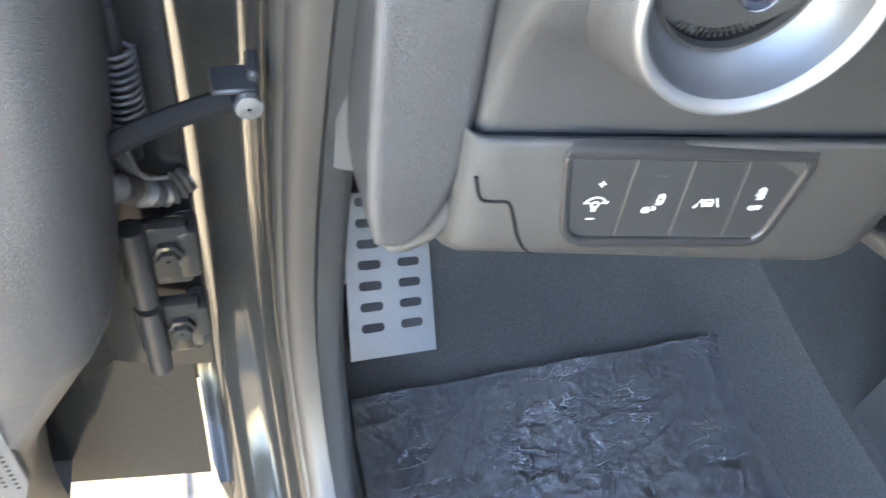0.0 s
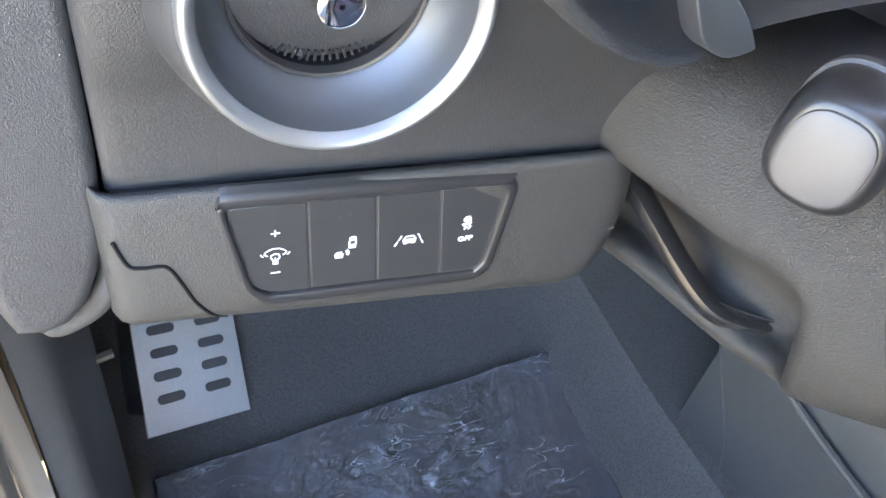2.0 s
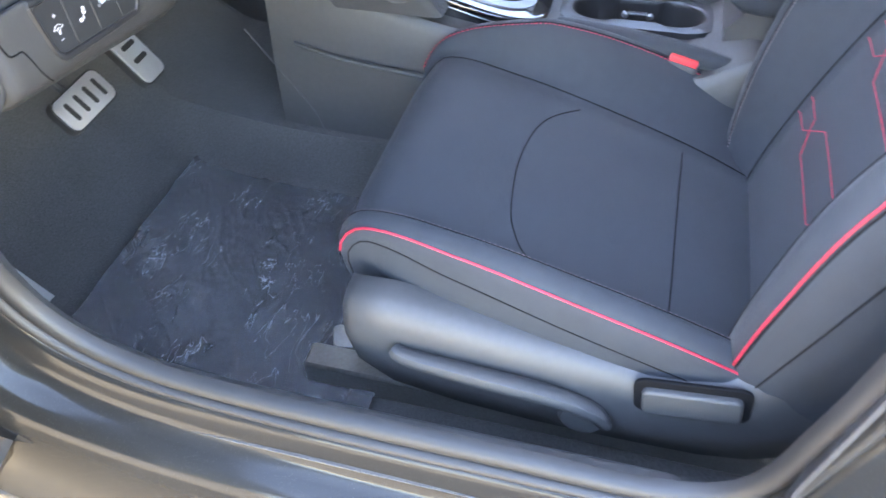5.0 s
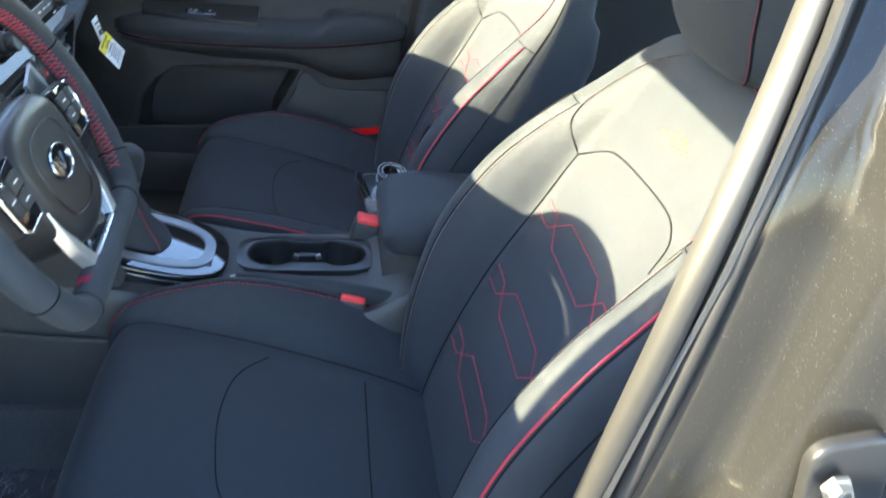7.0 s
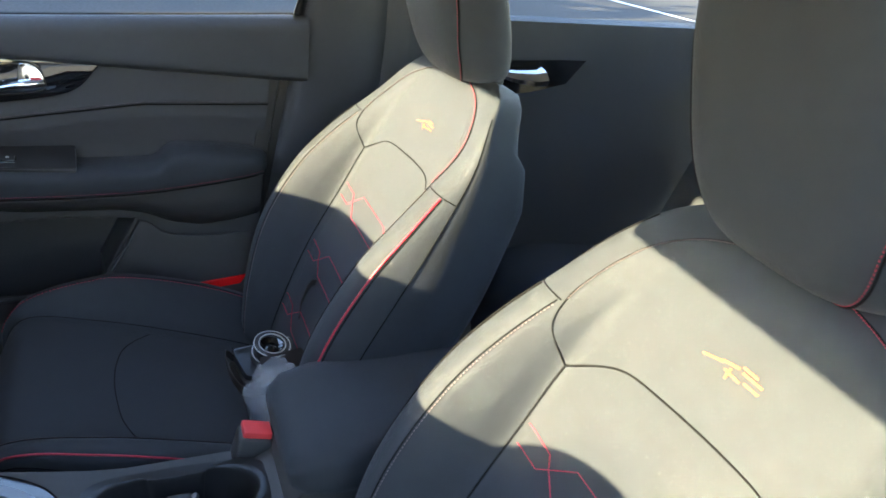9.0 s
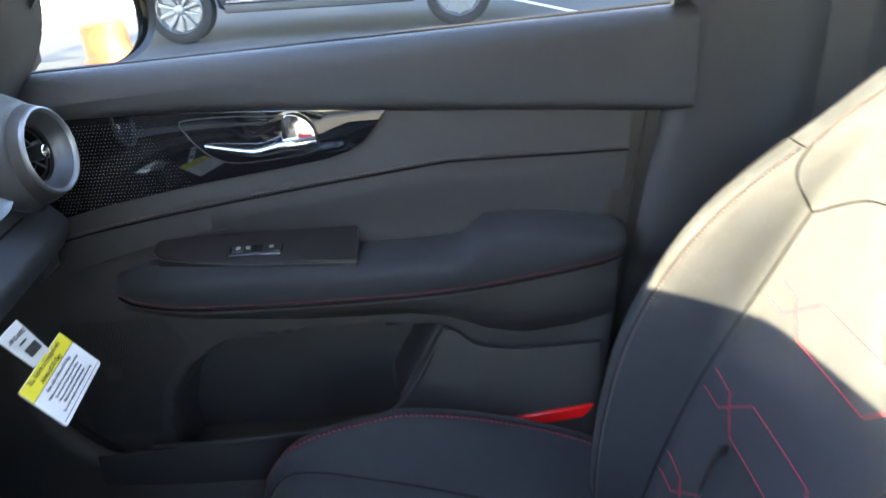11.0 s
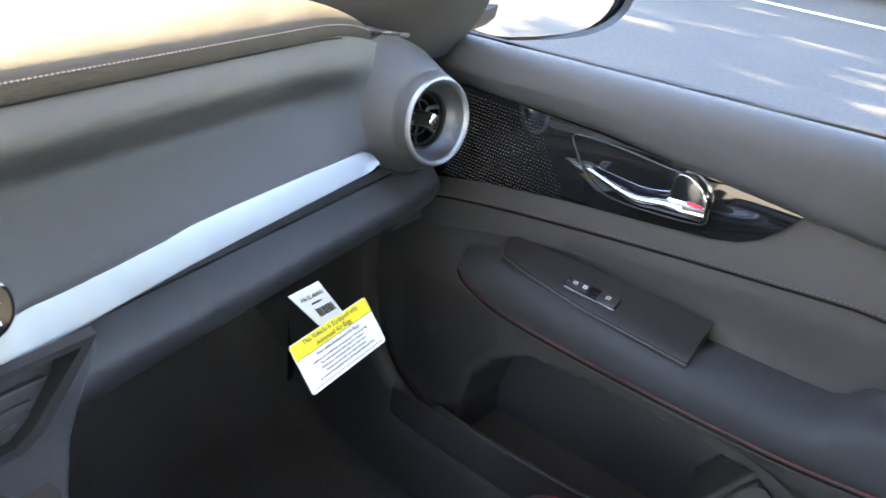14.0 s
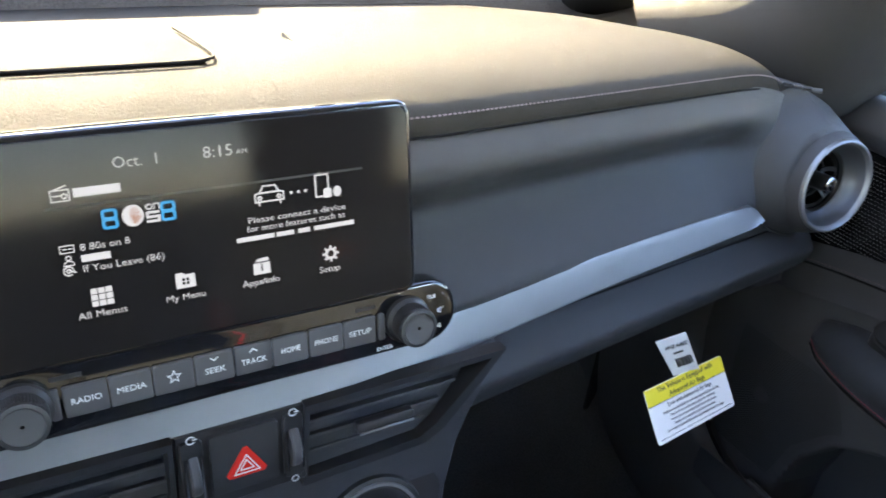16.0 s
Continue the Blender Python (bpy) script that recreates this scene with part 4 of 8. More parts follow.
# ---- centre stack ----
stack_rows = []
for z, y, w in ((0.985, -0.05, 0.105), (0.90, -0.080, 0.108), (0.866, -0.084, 0.120), (0.838, -0.092, 0.186), (0.818, -0.102, 0.194), (0.81, -0.108, 0.192), (0.775, -0.113, 0.172), (0.755, -0.118, 0.160), (0.72, -0.128, 0.148), (0.66, -0.145, 0.138), (0.58, -0.175, 0.130), (0.52, -0.215, 0.122)):
    stack_rows.append([Vector((x * w, y + d, z)) for x, d in ((-1.0, 0.16), (-1.0, 0.02), (-0.985, 0.006), (-0.95, 0.0), (-0.5, 0.0), (0, 0.0), (0.5, 0.0), (0.95, 0.0), (0.985, 0.006), (1.0, 0.02), (1.0, 0.16))])
part("centre_fascia", grid(stack_rows), M_DASH, dash, angle=50)

SC = axes((-0.004, -0.0985, 0.9475), (1, 0, 0), (0, 0.247, 0.969))
disp = thing("touchscreen", "floating touchscreen lit with a media menu", "touchscreen", at=(0, -0.10, 0.89))
part("housing", prism(rounded(0.230, 0.114, 0.009), 0.016, SC, 0.0025, 3), M_GLOSS, disp, "gloss black display housing")
part("glass_face", prism(rounded(0.2235, 0.1075, 0.007), 0.004, SC @ Matrix.Translation((0, 0, 0.0018)), 0.0006, 1), M_SCREEN, disp)
part("stand", box((0, -0.075, 0.93), (0.17, 0.04, 0.09), 0.006, 2), M_SMOOTH, disp)
M_LIT = glow("lit_symbol", (0.80, 0.80, 0.74), 0.070)
M_LITBLUE = glow("lit_blue", (0.05, 0.42, 0.75), 0.075)
M_LITRED = glow("lit_amber", (0.75, 0.30, 0.12), 0.04)


def on_screen(x, y, z=0.0022):
    return SC @ Matrix.Translation((x + 0.0005, y + 0.0065, z))


def caption(text, size, x, y, align="CENTER", width=0.0):
    return lettering("caption", text, size, on_screen(x, y), M_LIT, disp, align=align, depth=0.0001, thin=-0.006, width=width)


def icon(lines, x, y, w=0.0007, mat=None, s=1.0):
    return part("icon", mark([[(a * s, b * s) for a, b in ln] for ln in lines], on_screen(x, y, 0.0022), w), mat or M_LIT, disp)


def blob(pts, x, y, mat=None):
    return part("icon", prism(pts, 0.0003, on_screen(x, y, 0.0024)), mat or M_LIT, disp)


def rect(w, h):
    return [(-w / 2, -h / 2), (w / 2, -h / 2), (w / 2, h / 2), (-w / 2, h / 2)]


# the menu's writing, with brand words as plain bars
caption("Oct.  1", 0.0078, -0.0332, 0.0333, width=0.0200)
caption("8:15", 0.0084, 0.0053, 0.0333, width=0.0145)
caption("AM", 0.0036, 0.0172, 0.0321, width=0.0055)
icon([rect(0.0078, 0.0052) + [(-0.0039, -0.0026)], [(-0.003, 0.0026), (0.003, 0.0045)], [(-0.0028, 0.0), (0.0005, 0.0)], arc(0.0018, -0.0004, 0.0011, 0, 360)], -0.0680, 0.0212, 0.0006)
blob(rect(0.0206, 0.0042), -0.0521, 0.0218)
for x in (-0.0486, -0.0218):
    for y in (0.0095, 0.0050):
        icon([rounded(0.0058, 0.0040, 0.0012, 2) + [rounded(0.0058, 0.0040, 0.0012, 2)[0]]], x, y, 0.0013, M_LITBLUE)
blob([(a * 0.0050, b * 0.0054) for a, b in arc(0, 0, 1, 0, 348, 15)], -0.0382, 0.0073)
blob([(a * 0.0026, b * 0.0042) for a, b in arc(0, 0, 1, 0, 348, 15)], -0.0372, 0.0073, M_LITRED)
icon([rounded(0.0026, 0.0022, 0.0008, 2) + [rounded(0.0026, 0.0022, 0.0008, 2)[0]]], -0.0305, 0.0105, 0.0006)
icon([[(-0.0012, -0.0012), (-0.0012, 0.0012), (0.0012, 0.0012), (0.0012, -0.0012)]], -0.0270, 0.0105, 0.0006)
icon([[(0.0026, 0.0022), (-0.0026, 0.0022), (-0.0026, 0.0), (0.0026, 0.0), (0.0026, -0.0022), (-0.0026, -0.0022)]], -0.0290, 0.0054, 0.0012)
icon([rect(0.0060, 0.0034) + [(-0.0030, -0.0017)], [(-0.0016, 0.0), (-0.0004, 0.0)], [(0.0006, 0.0), (0.0018, 0.0)]], -0.0690, -0.0043, 0.0005)
caption("8 80s on 8", 0.0050, -0.0635, -0.0046, "LEFT", 0.0221)
icon([arc(0, 0.0012, 0.0011, 0, 360), arc(0, -0.0024, 0.0022, 0, 180), [(-0.0022, -0.0024), (0.0022, -0.0024)]], -0.0690, -0.0099, 0.0005)
blob(rect(0.0130, 0.0034), -0.0571, -0.0099)
icon([arc(0, 0, 0.0022, 0, 300), arc(0, 0, 0.0008, 0, 360), [(0.0008, 0.0), (0.003, -0.001)]], -0.0697, -0.0150, 0.0006)
caption("If You Leave (86)", 0.0050, -0.0638, -0.0152, "LEFT", 0.0369)
for dx in (-0.0034, 0, 0.0034):
    for dy in (-0.0032, 0, 0.0032):
        blob(rect(0.0029, 0.0027), -0.0573 + dx, -0.0301 + dy)
caption("All Menus", 0.0050, -0.0580, -0.0386, width=0.0222)
blob([(-0.0048, -0.004), (0.0048, -0.004), (0.0048, 0.0030), (0.0, 0.0030), (-0.001, 0.0042), (-0.0048, 0.0042)], -0.0179, -0.0298)
for dx in (-0.0010, 0.0010):
    for dy in (-0.0010, 0.0010):
        part("icon", prism(rect(0.0014, 0.0014), 0.0002, on_screen(-0.0179 + dx, -0.0302 + dy, 0.0026)), M_SCREEN, disp)
caption("My Menu", 0.0050, -0.0186, -0.0386, width=0.0192)
blob([(-0.0045, -0.004), (0.0045, -0.004), (0.0045, 0.0022), (-0.0045, 0.0022)], 0.0216, -0.0302)
blob([(-0.0034, 0.0), (0.0040, 0.0), (0.0040, 0.0014), (0.0030, 0.0020), (-0.0020, 0.0014)], 0.0216, -0.0272)
part("icon", prism(rect(0.0009, 0.0026), 0.0002, on_screen(0.0216, -0.0310, 0.0026)), M_SCREEN, disp)
part("icon", prism(rect(0.0010, 0.0009), 0.0002, on_screen(0.0216, -0.0288, 0.0026)), M_SCREEN, disp)
caption("Apps/Info", 0.0050, 0.0208, -0.0384, width=0.0200)
icon([arc(0, 0, 0.0026, 0, 360, 12)] + [[(0.0026 * math.cos(a), 0.0026 * math.sin(a)), (0.0040 * math.cos(a), 0.0040 * math.sin(a))] for a in [k * math.pi / 4 for k in range(8)]], 0.0608, -0.0300, 0.0013)
caption("Setup", 0.0050, 0.0596, -0.0388, width=0.0120)
icon([[(1.22 * a, 1.1 * b) for a, b in ln] for ln in ([(-0.0062, -0.003), (-0.0062, 0.0008), (-0.0042, 0.0012), (-0.0026, 0.0044), (0.0026, 0.0044), (0.0042, 0.0012), (0.0062, 0.0008), (0.0062, -0.003), (-0.0062, -0.003)], [(-0.0042, 0.0012), (0.0042, 0.0012)], arc(-0.0042, -0.0012, 0.0008, 0, 360, 6), arc(0.0042, -0.0012, 0.0008, 0, 360, 6), [(-0.0046, -0.0044), (-0.0046, -0.003)], [(0.0046, -0.0044), (0.0046, -0.003)])], 0.0292, 0.0080, 0.0008)
for k in range(3):
    blob(rect(0.0014, 0.0014), 0.0411 + 0.0039 * k, 0.0074)
icon([[(-0.0036, -0.0058), (-0.0036, 0.0060), (0.0036, 0.0060), (0.0036, -0.0058), (-0.0036, -0.0058)]], 0.0583, 0.0088, 0.0008)
blob(rounded(0.0046, 0.0052, 0.001, 2), 0.0613, 0.0045)
blob([(a * 0.0024, b * 0.0030) for a, b in arc(0, 0, 1, 0, 345, 11)], 0.0669, 0.0047)
caption("Please connect a device", 0.0047, 0.0439, -0.0045, width=0.0540)
caption("for more features such as", 0.0047, 0.0432, -0.0090, width=0.0548)
for x, w in ((0.0200, 0.0200), (0.0360, 0.0095), (0.0465, 0.0065), (0.0640, 0.0235)):
    blob(rect(w, 0.0024), x, -0.0140)

# audio panel below the display
AP = axes((0.0, -0.1150, 0.8775), (1, 0, 0), (0, 0.22, 0.975))


def on_panel(x, y, z=0.0):
    return AP @ Matrix.Translation((x, y, z))


audio = thing("audio_panel", "gloss black audio control panel with keys and dials", "control panel", at=(0, -0.11, 0.855))
part("fascia", prism([(a, b - 0.002) for a, b in rounded(0.278, 0.041, 0.0195, 8)], 0.014, AP, 0.003, 3), M_GLOSS, audio)
for k, word in enumerate(("RADIO", "MEDIA", "", "SEEK", "TRACK", "HOME", "PHONE", "SETUP")):
    x = -0.0754 + 0.02114 * k
    key = part("key", prism(rounded(0.0206, 0.0168, 0.0008, 1), 0.004, on_panel(x, -0.0035, 0.0022), 0.0005, 1), M_KEYGREY, audio)
    if word:
        lettering("caption", word, 0.0047, on_panel(x, -0.0035 if k < 3 or k > 4 else -0.0048, 0.0025), M_PRINT, key, depth=0.0001, width=0.0028 * len(word))
    else:
        star = [((0.0034 if j % 2 == 0 else 0.0015) * math.sin(j * math.pi / 5), (0.0034 if j % 2 == 0 else 0.0015) * math.cos(j * math.pi / 5)) for j in range(11)]
        part("symbol", mark([star], on_panel(x, -0.003, 0.0025), 0.0006), M_PRINT, key)
    if word == "SEEK":
        part("symbol", mark([[(-0.0018, 0.001), (0, -0.0006), (0.0018, 0.001)]], on_panel(x, 0.0015, 0.0025), 0.0006), M_PRINT, key)
    if word == "TRACK":
        part("symbol", mark([[(-0.0018, -0.0006), (0, 0.001), (0.0018, -0.0006)]], on_panel(x, 0.0015, 0.0025), 0.0006), M_PRINT, key)
for sx in (-1, 1):
    part("blank_key", prism(rounded(0.0044, 0.0168, 0.0008, 1), 0.004, on_panel(sx * 0.0882 - 0.0014, -0.0035, 0.0022), 0.0005, 1), M_KEYGREY, audio)
    dial = part("dial", lathe([(0.0150, 0.0), (0.0146, 0.003), (0.0122, 0.0045), (0.0118, 0.014), (0.0112, 0.016), (0.001, 0.016)], 40, on_panel(sx * 0.1045, -0.0030, 0.0)), M_SMOOTH, audio, "ribbed rotary dial", angle=40)
    part("dial_face", lathe([(0.0098, 0.0158), (0.0096, 0.0168), (0.0084, 0.0164), (0.001, 0.0163)], 40, on_panel(sx * 0.1045, -0.0030, 0.0)), M_KEYGREY, dial)
    part("dial_ring", lathe([(0.0116, 0.0140), (0.0122, 0.0148), (0.0119, 0.0164), (0.0101, 0.0168), (0.0098, 0.0158)], 40, on_panel(sx * 0.1045, -0.0030, 0.0)), M_SATIN, dial, "thin silver ring")
    ribs = []
    for j in range(48):
        rb = box((0, 0, 0), (0.0006, 0.0007, 0.009))
        bmesh.ops.transform(rb, matrix=on_panel(sx * 0.1045, -0.0030, 0.0092) @ Matrix.Rotation(2 * math.pi * j / 48, 4, "Z") @ Matrix.Translation((0.0120, 0, 0)), verts=rb.verts)
        ribs.append(rb)
    tagged(part("ribs", merge(*ribs), M_SMOOTH, dial), kind="stuff")
lettering("caption", "ENTER", 0.0036, on_panel(0.0890, -0.0185, 0.0004), M_PRINT, audio, depth=0.0001)
lettering("caption", "TUNE", 0.0036, on_panel(0.1235, -0.0125, 0.0004), M_PRINT, audio, depth=0.0001)
lettering("caption", "FILE", 0.0036, on_panel(0.1215, 0.0080, 0.0004), M_PRINT, audio, depth=0.0001)
part("symbol", mark([[(-0.0015, -0.001), (-0.0015, 0.001)], [(-0.0015, 0), (0.0004, 0.0016), (0.0004, -0.0016), (-0.0015, 0)], [(0.0014, 0.001), (0.0024, 0.0016)]], on_panel(0.1275, -0.002, 0.0004), 0.0005), M_PRINT, audio)
part("mark_bar", prism(rect(0.0125, 0.0024), 0.0003, on_panel(0.0775, 0.0098, 0.0004)), M_SMOOTH, audio)
part("mark_bar", prism(rect(0.0150, 0.0024), 0.0003, on_panel(-0.0830, 0.0098, 0.0004)), M_SMOOTH, audio)

# hazard switch, thumbwheels and middle vents
HZ = axes((0.0015, -0.120, 0.8065), (1, 0, 0), (0, 0.12, 0.99))


def on_hz(x, y, z=0.0):
    return HZ @ Matrix.Translation((x, y, z))


hz = thing("hazard_panel", "black panel with red hazard warning triangle switch", "switch panel", at=(0, -0.115, 0.77))
part("fascia", prism([(a, b - 0.003) for a, b in rect(0.076, 0.056)], 0.012, HZ, 0.001, 1), M_SMOOTH, hz)
part("hazard_key", prism(rounded(0.040, 0.042, 0.002, 2), 0.006, on_hz(0, -0.0005, 0.003), 0.001, 2), M_KEY, hz)
M_HAZ = material("red_switch_lens", (0.62, 0.03, 0.02), 0.25, var=0.1, scale=500)
part("hazard_triangle", prism([(-0.0105, -0.0095), (-0.0120, -0.0070), (-0.0013, 0.0105), (0.0013, 0.0105), (0.0120, -0.0070), (0.0105, -0.0095)], 0.004, on_hz(0, -0.002, 0.0045), 0.0012, 2), M_HAZ, hz, "glossy red warning triangle")
for s in (0.85, 0.45):
    tri = [(-0.0088 * s, -0.006 * s), (0.0, 0.0085 * s), (0.0088 * s, -0.006 * s), (-0.0088 * s, -0.006 * s)]
    part("symbol", mark([tri], on_hz(0, -0.0035, 0.0048), 0.0007), M_PRINT, hz)
for sx in (-1, 1):
    part("wheel_slot", prism(rounded(0.0125, 0.046, 0.003, 2), 0.004, on_hz(sx * 0.0295, -0.002, 0.0022), 0.0005, 1), M_SMOOTH, hz)
    part("thumbwheel", lathe([(0.0001, -0.003), (0.014, -0.003), (0.0150, -0.002), (0.0150, 0.002), (0.014, 0.003), (0.0001, 0.003)], 36, on_hz(sx * 0.0295, -0.003, -0.004) @ pose(0, 0, 0, 0, 90, 0)), M_KEYGREY, hz, "ribbed vent thumbwheel", angle=30)
    for dx in (-0.0046, 0.0046):
        part("edge_strip", box((0, 0, 0), (0.0010, 0.030, 0.0012)), M_CHROME, hz).data.transform(on_hz(sx * 0.0295 + dx, -0.003, 0.0044))
    part("symbol", mark([arc(0, 0, 0.0024, 40, 320), [(0.001, 0), (0.003, 0.0)]], on_hz(sx * 0.0295, 0.0225, 0.0026), 0.0007), M_PRINT, hz)
    part("symbol", mark([arc(0, 0, 0.0021, 0, 360)], on_hz(sx * 0.0295, -0.0265, 0.0026), 0.0007), M_PRINT, hz)

for sx in (-1, 1):
    mv = thing("middle_vent", "black slatted middle air vent with silver tab", "air vent", "middle vents", at=(sx * 0.1, -0.11, 0.78))
    quad = [(0.041, 0.827), (0.170, 0.829), (0.155, 0.811), (0.132, 0.784), (0.120, 0.776), (0.041, 0.773)]
    outer = [(0.038, 0.832), (0.181, 0.834), (0.164, 0.810), (0.140, 0.779), (0.125, 0.769), (0.038, 0.766)]
    VM = Matrix(((sx, 0, 0, 0), (0, 0, -1, -0.118), (0, 1, 0, 0), (0, 0, 0, 1)))
    rows = [[VM @ Vector((x, z, d)) for x, z in pts] for pts, d in ((outer, -0.006), (outer, 0.0035), (quad, 0.0035), (quad, -0.03))]
    part("vent_frame", grid(rows, close_u=True), M_SMOOTH, mv, angle=30)
    part("back", prism(quad, 0.004, VM @ Matrix.Translation((0, 0, -0.028))), M_SEAM, mv)
    for j in range(4):
        z = 0.821 - 0.0128 * j
        x1 = 0.166 - 0.88 * (0.826 - z)
        sl = box((sx * (0.041 + x1) / 2, -0.104, z), (x1 - 0.043, 0.020, 0.0028), 0.0012, 2, pose(0, 0, 0, -16))
        part("slat", sl, M_PLASTIC, mv)
    tab = part("tab", box((sx * 0.092, -0.121, 0.8025), (0.040, 0.008, 0.0075), 0.002, 2, pose(0, 0, 0, -16)), M_SMOOTH, mv)
    part("tab_edge", box((sx * 0.092, -0.1262, 0.8005), (0.038, 0.0014, 0.0016), 0.0004, 1), M_SILVER, mv, "thin silver tab edge")

# climate panel with two dials
cl = thing("climate_panel", "black climate panel with rotary dials", "control panel", at=(0, -0.13, 0.65))
CP = axes((0.0, -0.1330, 0.708), (1, 0, 0), (0, 0.32, 0.947))
part("fascia", prism([(-0.135, 0.045), (0.135, 0.045), (0.142, 0.02), (0.128, -0.05), (-0.128, -0.05), (-0.142, 0.02)], 0.012, CP, 0.004, 3), M_SMOOTH, cl)
for sx in (-1, 1):
    part("dial", lathe([(0.038, 0.0), (0.037, 0.004), (0.030, 0.006), (0.0285, 0.020), (0.027, 0.022), (0.001, 0.021)], 48, CP @ Matrix.Translation((sx * 0.085, 0.008, 0))), M_SMOOTH, cl)
    part("dial_ring", lathe([(0.034, 0.0045), (0.0335, 0.0062), (0.0315, 0.0062), (0.031, 0.0045)], 48, CP @ Matrix.Translation((sx * 0.085, 0.008, 0))), M_SILVER, cl)
for k in range(5):
    part("key", prism(rounded(0.018, 0.012, 0.001, 1), 0.004, CP @ Matrix.Translation((-0.04 + 0.02 * k, 0.012, 0.003)), 0.0006, 1), M_KEY, cl)

# ---- instrument hood, column and stalks ----
hood = thing("instrument_hood", "black hooded instrument cluster behind the steering wheel", "instrument cluster", at=(-0.39, -0.05, 0.83))
HC = Vector((-0.374, -0.030, 0.897))
prof_h = [(-0.060, -0.048), (-0.072, -0.0535), (-0.091, -0.0592), (-0.114, -0.0545), (-0.133, -0.044), (-0.148, -0.030), (-0.158, 0.0), (-0.152, 0.045), (-0.11, 0.098), (-0.04, 0.126), (0.04, 0.126), (0.11, 0.098), (0.152, 0.045), (0.158, 0.0), (0.148, -0.030), (0.114, -0.054), (0.091, -0.059), (0.060, -0.048), (0.0, -0.044)]
hp = smooth([(x, 0, z) for x, z in prof_h], 4, closed=True)
rows = []
for y, s in ((0.07, 0.98), (0.0, 1.0), (-0.018, 1.0), (-0.025, 0.985), (-0.022, 0.955), (0.01, 0.92), (0.05, 0.88)):
    rows.append([HC + Vector((p.x * s, y - 0.45 * max(0.0, p.z) * (1 if y < 0 else 0.0), p.z * s)) for p in hp])
part("hood", grid(rows, close_u=True), M_DASH, hood, angle=60)
tip = round_poly([(-0.104, -0.026), (-0.093, -0.047), (-0.081, -0.0535), (-0.068, -0.051), (-0.075, -0.041), (-0.087, -0.030)], (0.004, 0.006, 0.006, 0.0025, 0.006, 0.006), 4)
part("hood_tip", prism(tip, 0.010, axes(HC + Vector((0, -0.027, 0)), (1, 0, 0), (0, 0.12, 1)), 0.0022, 3), M_CONE_SILVER, hood, "silver tip of the hood")
part("instrument_face", prism([(p.x * 0.87, p.z * 0.87) for p in hp], 0.006, axes(HC + Vector((0, 0.05, 0)), (1, 0, 0), (0, 0, 1))), M_SMOOTH, hood)

col = thing("steering_column", "dark grained steering column shroud with tilt lever", "steering column", at=(-0.36, -0.08, 0.70))
CX = -0.352
SHROUD = [(0.00, 0.068), (-0.040, 0.064), (-0.066, 0.048), (-0.076, 0.020), (-0.074, 0.004), (-0.066, -0.002), (-0.040, -0.006), (-0.022, -0.022), (-0.004, -0.058), (-0.008, -0.075), (-0.020, -0.078), (-0.026, -0.083), (-0.020, -0.094), (0.0, -0.100), (0.040, -0.100), (0.068, -0.080), (0.078, -0.040), (0.076, 0.020), (0.060, 0.056), (0.03, 0.066)]
PLAIN = [(0.00, 0.068), (-0.040, 0.064), (-0.066, 0.048), (-0.076, 0.020), (-0.077, 0.004), (-0.077, -0.012), (-0.076, -0.028), (-0.073, -0.044), (-0.066, -0.062), (-0.058, -0.076), (-0.048, -0.086), (-0.036, -0.094), (-0.020, -0.098), (0.0, -0.100), (0.040, -0.100), (0.068, -0.080), (0.078, -0.040), (0.076, 0.020), (0.060, 0.056), (0.03, 0.066)]
rows = []
for y, zc, s, k in ((0.10, 0.735, 1.10, 0.7), (0.04, 0.745, 1.04, 1.0), (0.0, 0.752, 1.0, 1.0), (-0.04, 0.758, 0.98, 1.0), (-0.075, 0.763, 0.95, 1.0), (-0.095, 0.768, 0.92, 0.9), (-0.108, 0.772, 0.89, 0.45), (-0.116, 0.776, 0.86, 0.1), (-0.135, 0.784, 0.80, 0.0), (-0.165, 0.797, 0.70, 0.0), (-0.180, 0.803, 0.60, 0.0), (-0.184, 0.806, 0.45, 0.0)):
    row = [Vector((CX + s * (a[0] + (b[0] - a[0]) * k), y, zc + s * (a[1] + (b[1] - a[1]) * k))) for a, b in zip(PLAIN, SHROUD)]
    rows.append(smooth(row, 3, closed=True))
cols = list(zip(*rows))
rows = [list(r) for r in zip(*[smooth(c, 3) for c in cols])]
part("shroud", grid(rows, close_u=True, cap=True), M_GRAIN, col, angle=50)
# knee trim between the column and the console
rows = []
for x, zb in ((-0.400, 0.664), (-0.37, 0.658), (-0.33, 0.655), (-0.28, 0.655), (-0.20, 0.660), (-0.15, 0.67)):
    rows.append([Vector((x, y, z)) for y, z in ((0.03, 0.84), (0.03, 0.76), (0.03, zb + 0.03), (0.042, zb + 0.006), (0.07, zb), (0.25, zb + 0.01))])
part("knee_trim", grid(rows), M_DASH, col, angle=60)
# tilt lever in its recess
lv = part("tilt_lever", tube(smooth([(-0.388, 0.025, 0.722), (-0.384, -0.005, 0.708), (-0.379, -0.035, 0.694), (-0.373, -0.055, 0.686), (-0.363, -0.068, 0.6855), (-0.350, -0.084, 0.690), (-0.341, -0.095, 0.696)], 4), lambda u: 0.0125 - 0.0045 * u, 12, flat=0.62), M_LEVER, col, "black plastic tilt lever")
part("grip_edge", tube(smooth([(-0.378, -0.050, 0.6925), (-0.368, -0.064, 0.6925), (-0.355, -0.080, 0.696), (-0.346, -0.091, 0.700)], 4), 0.0012, 6), M_LEVER, lv)
stalk = thing("light_stalk", "black light stalk with a fat rounded end", "stalk", at=(-0.42, -0.10, 0.83))
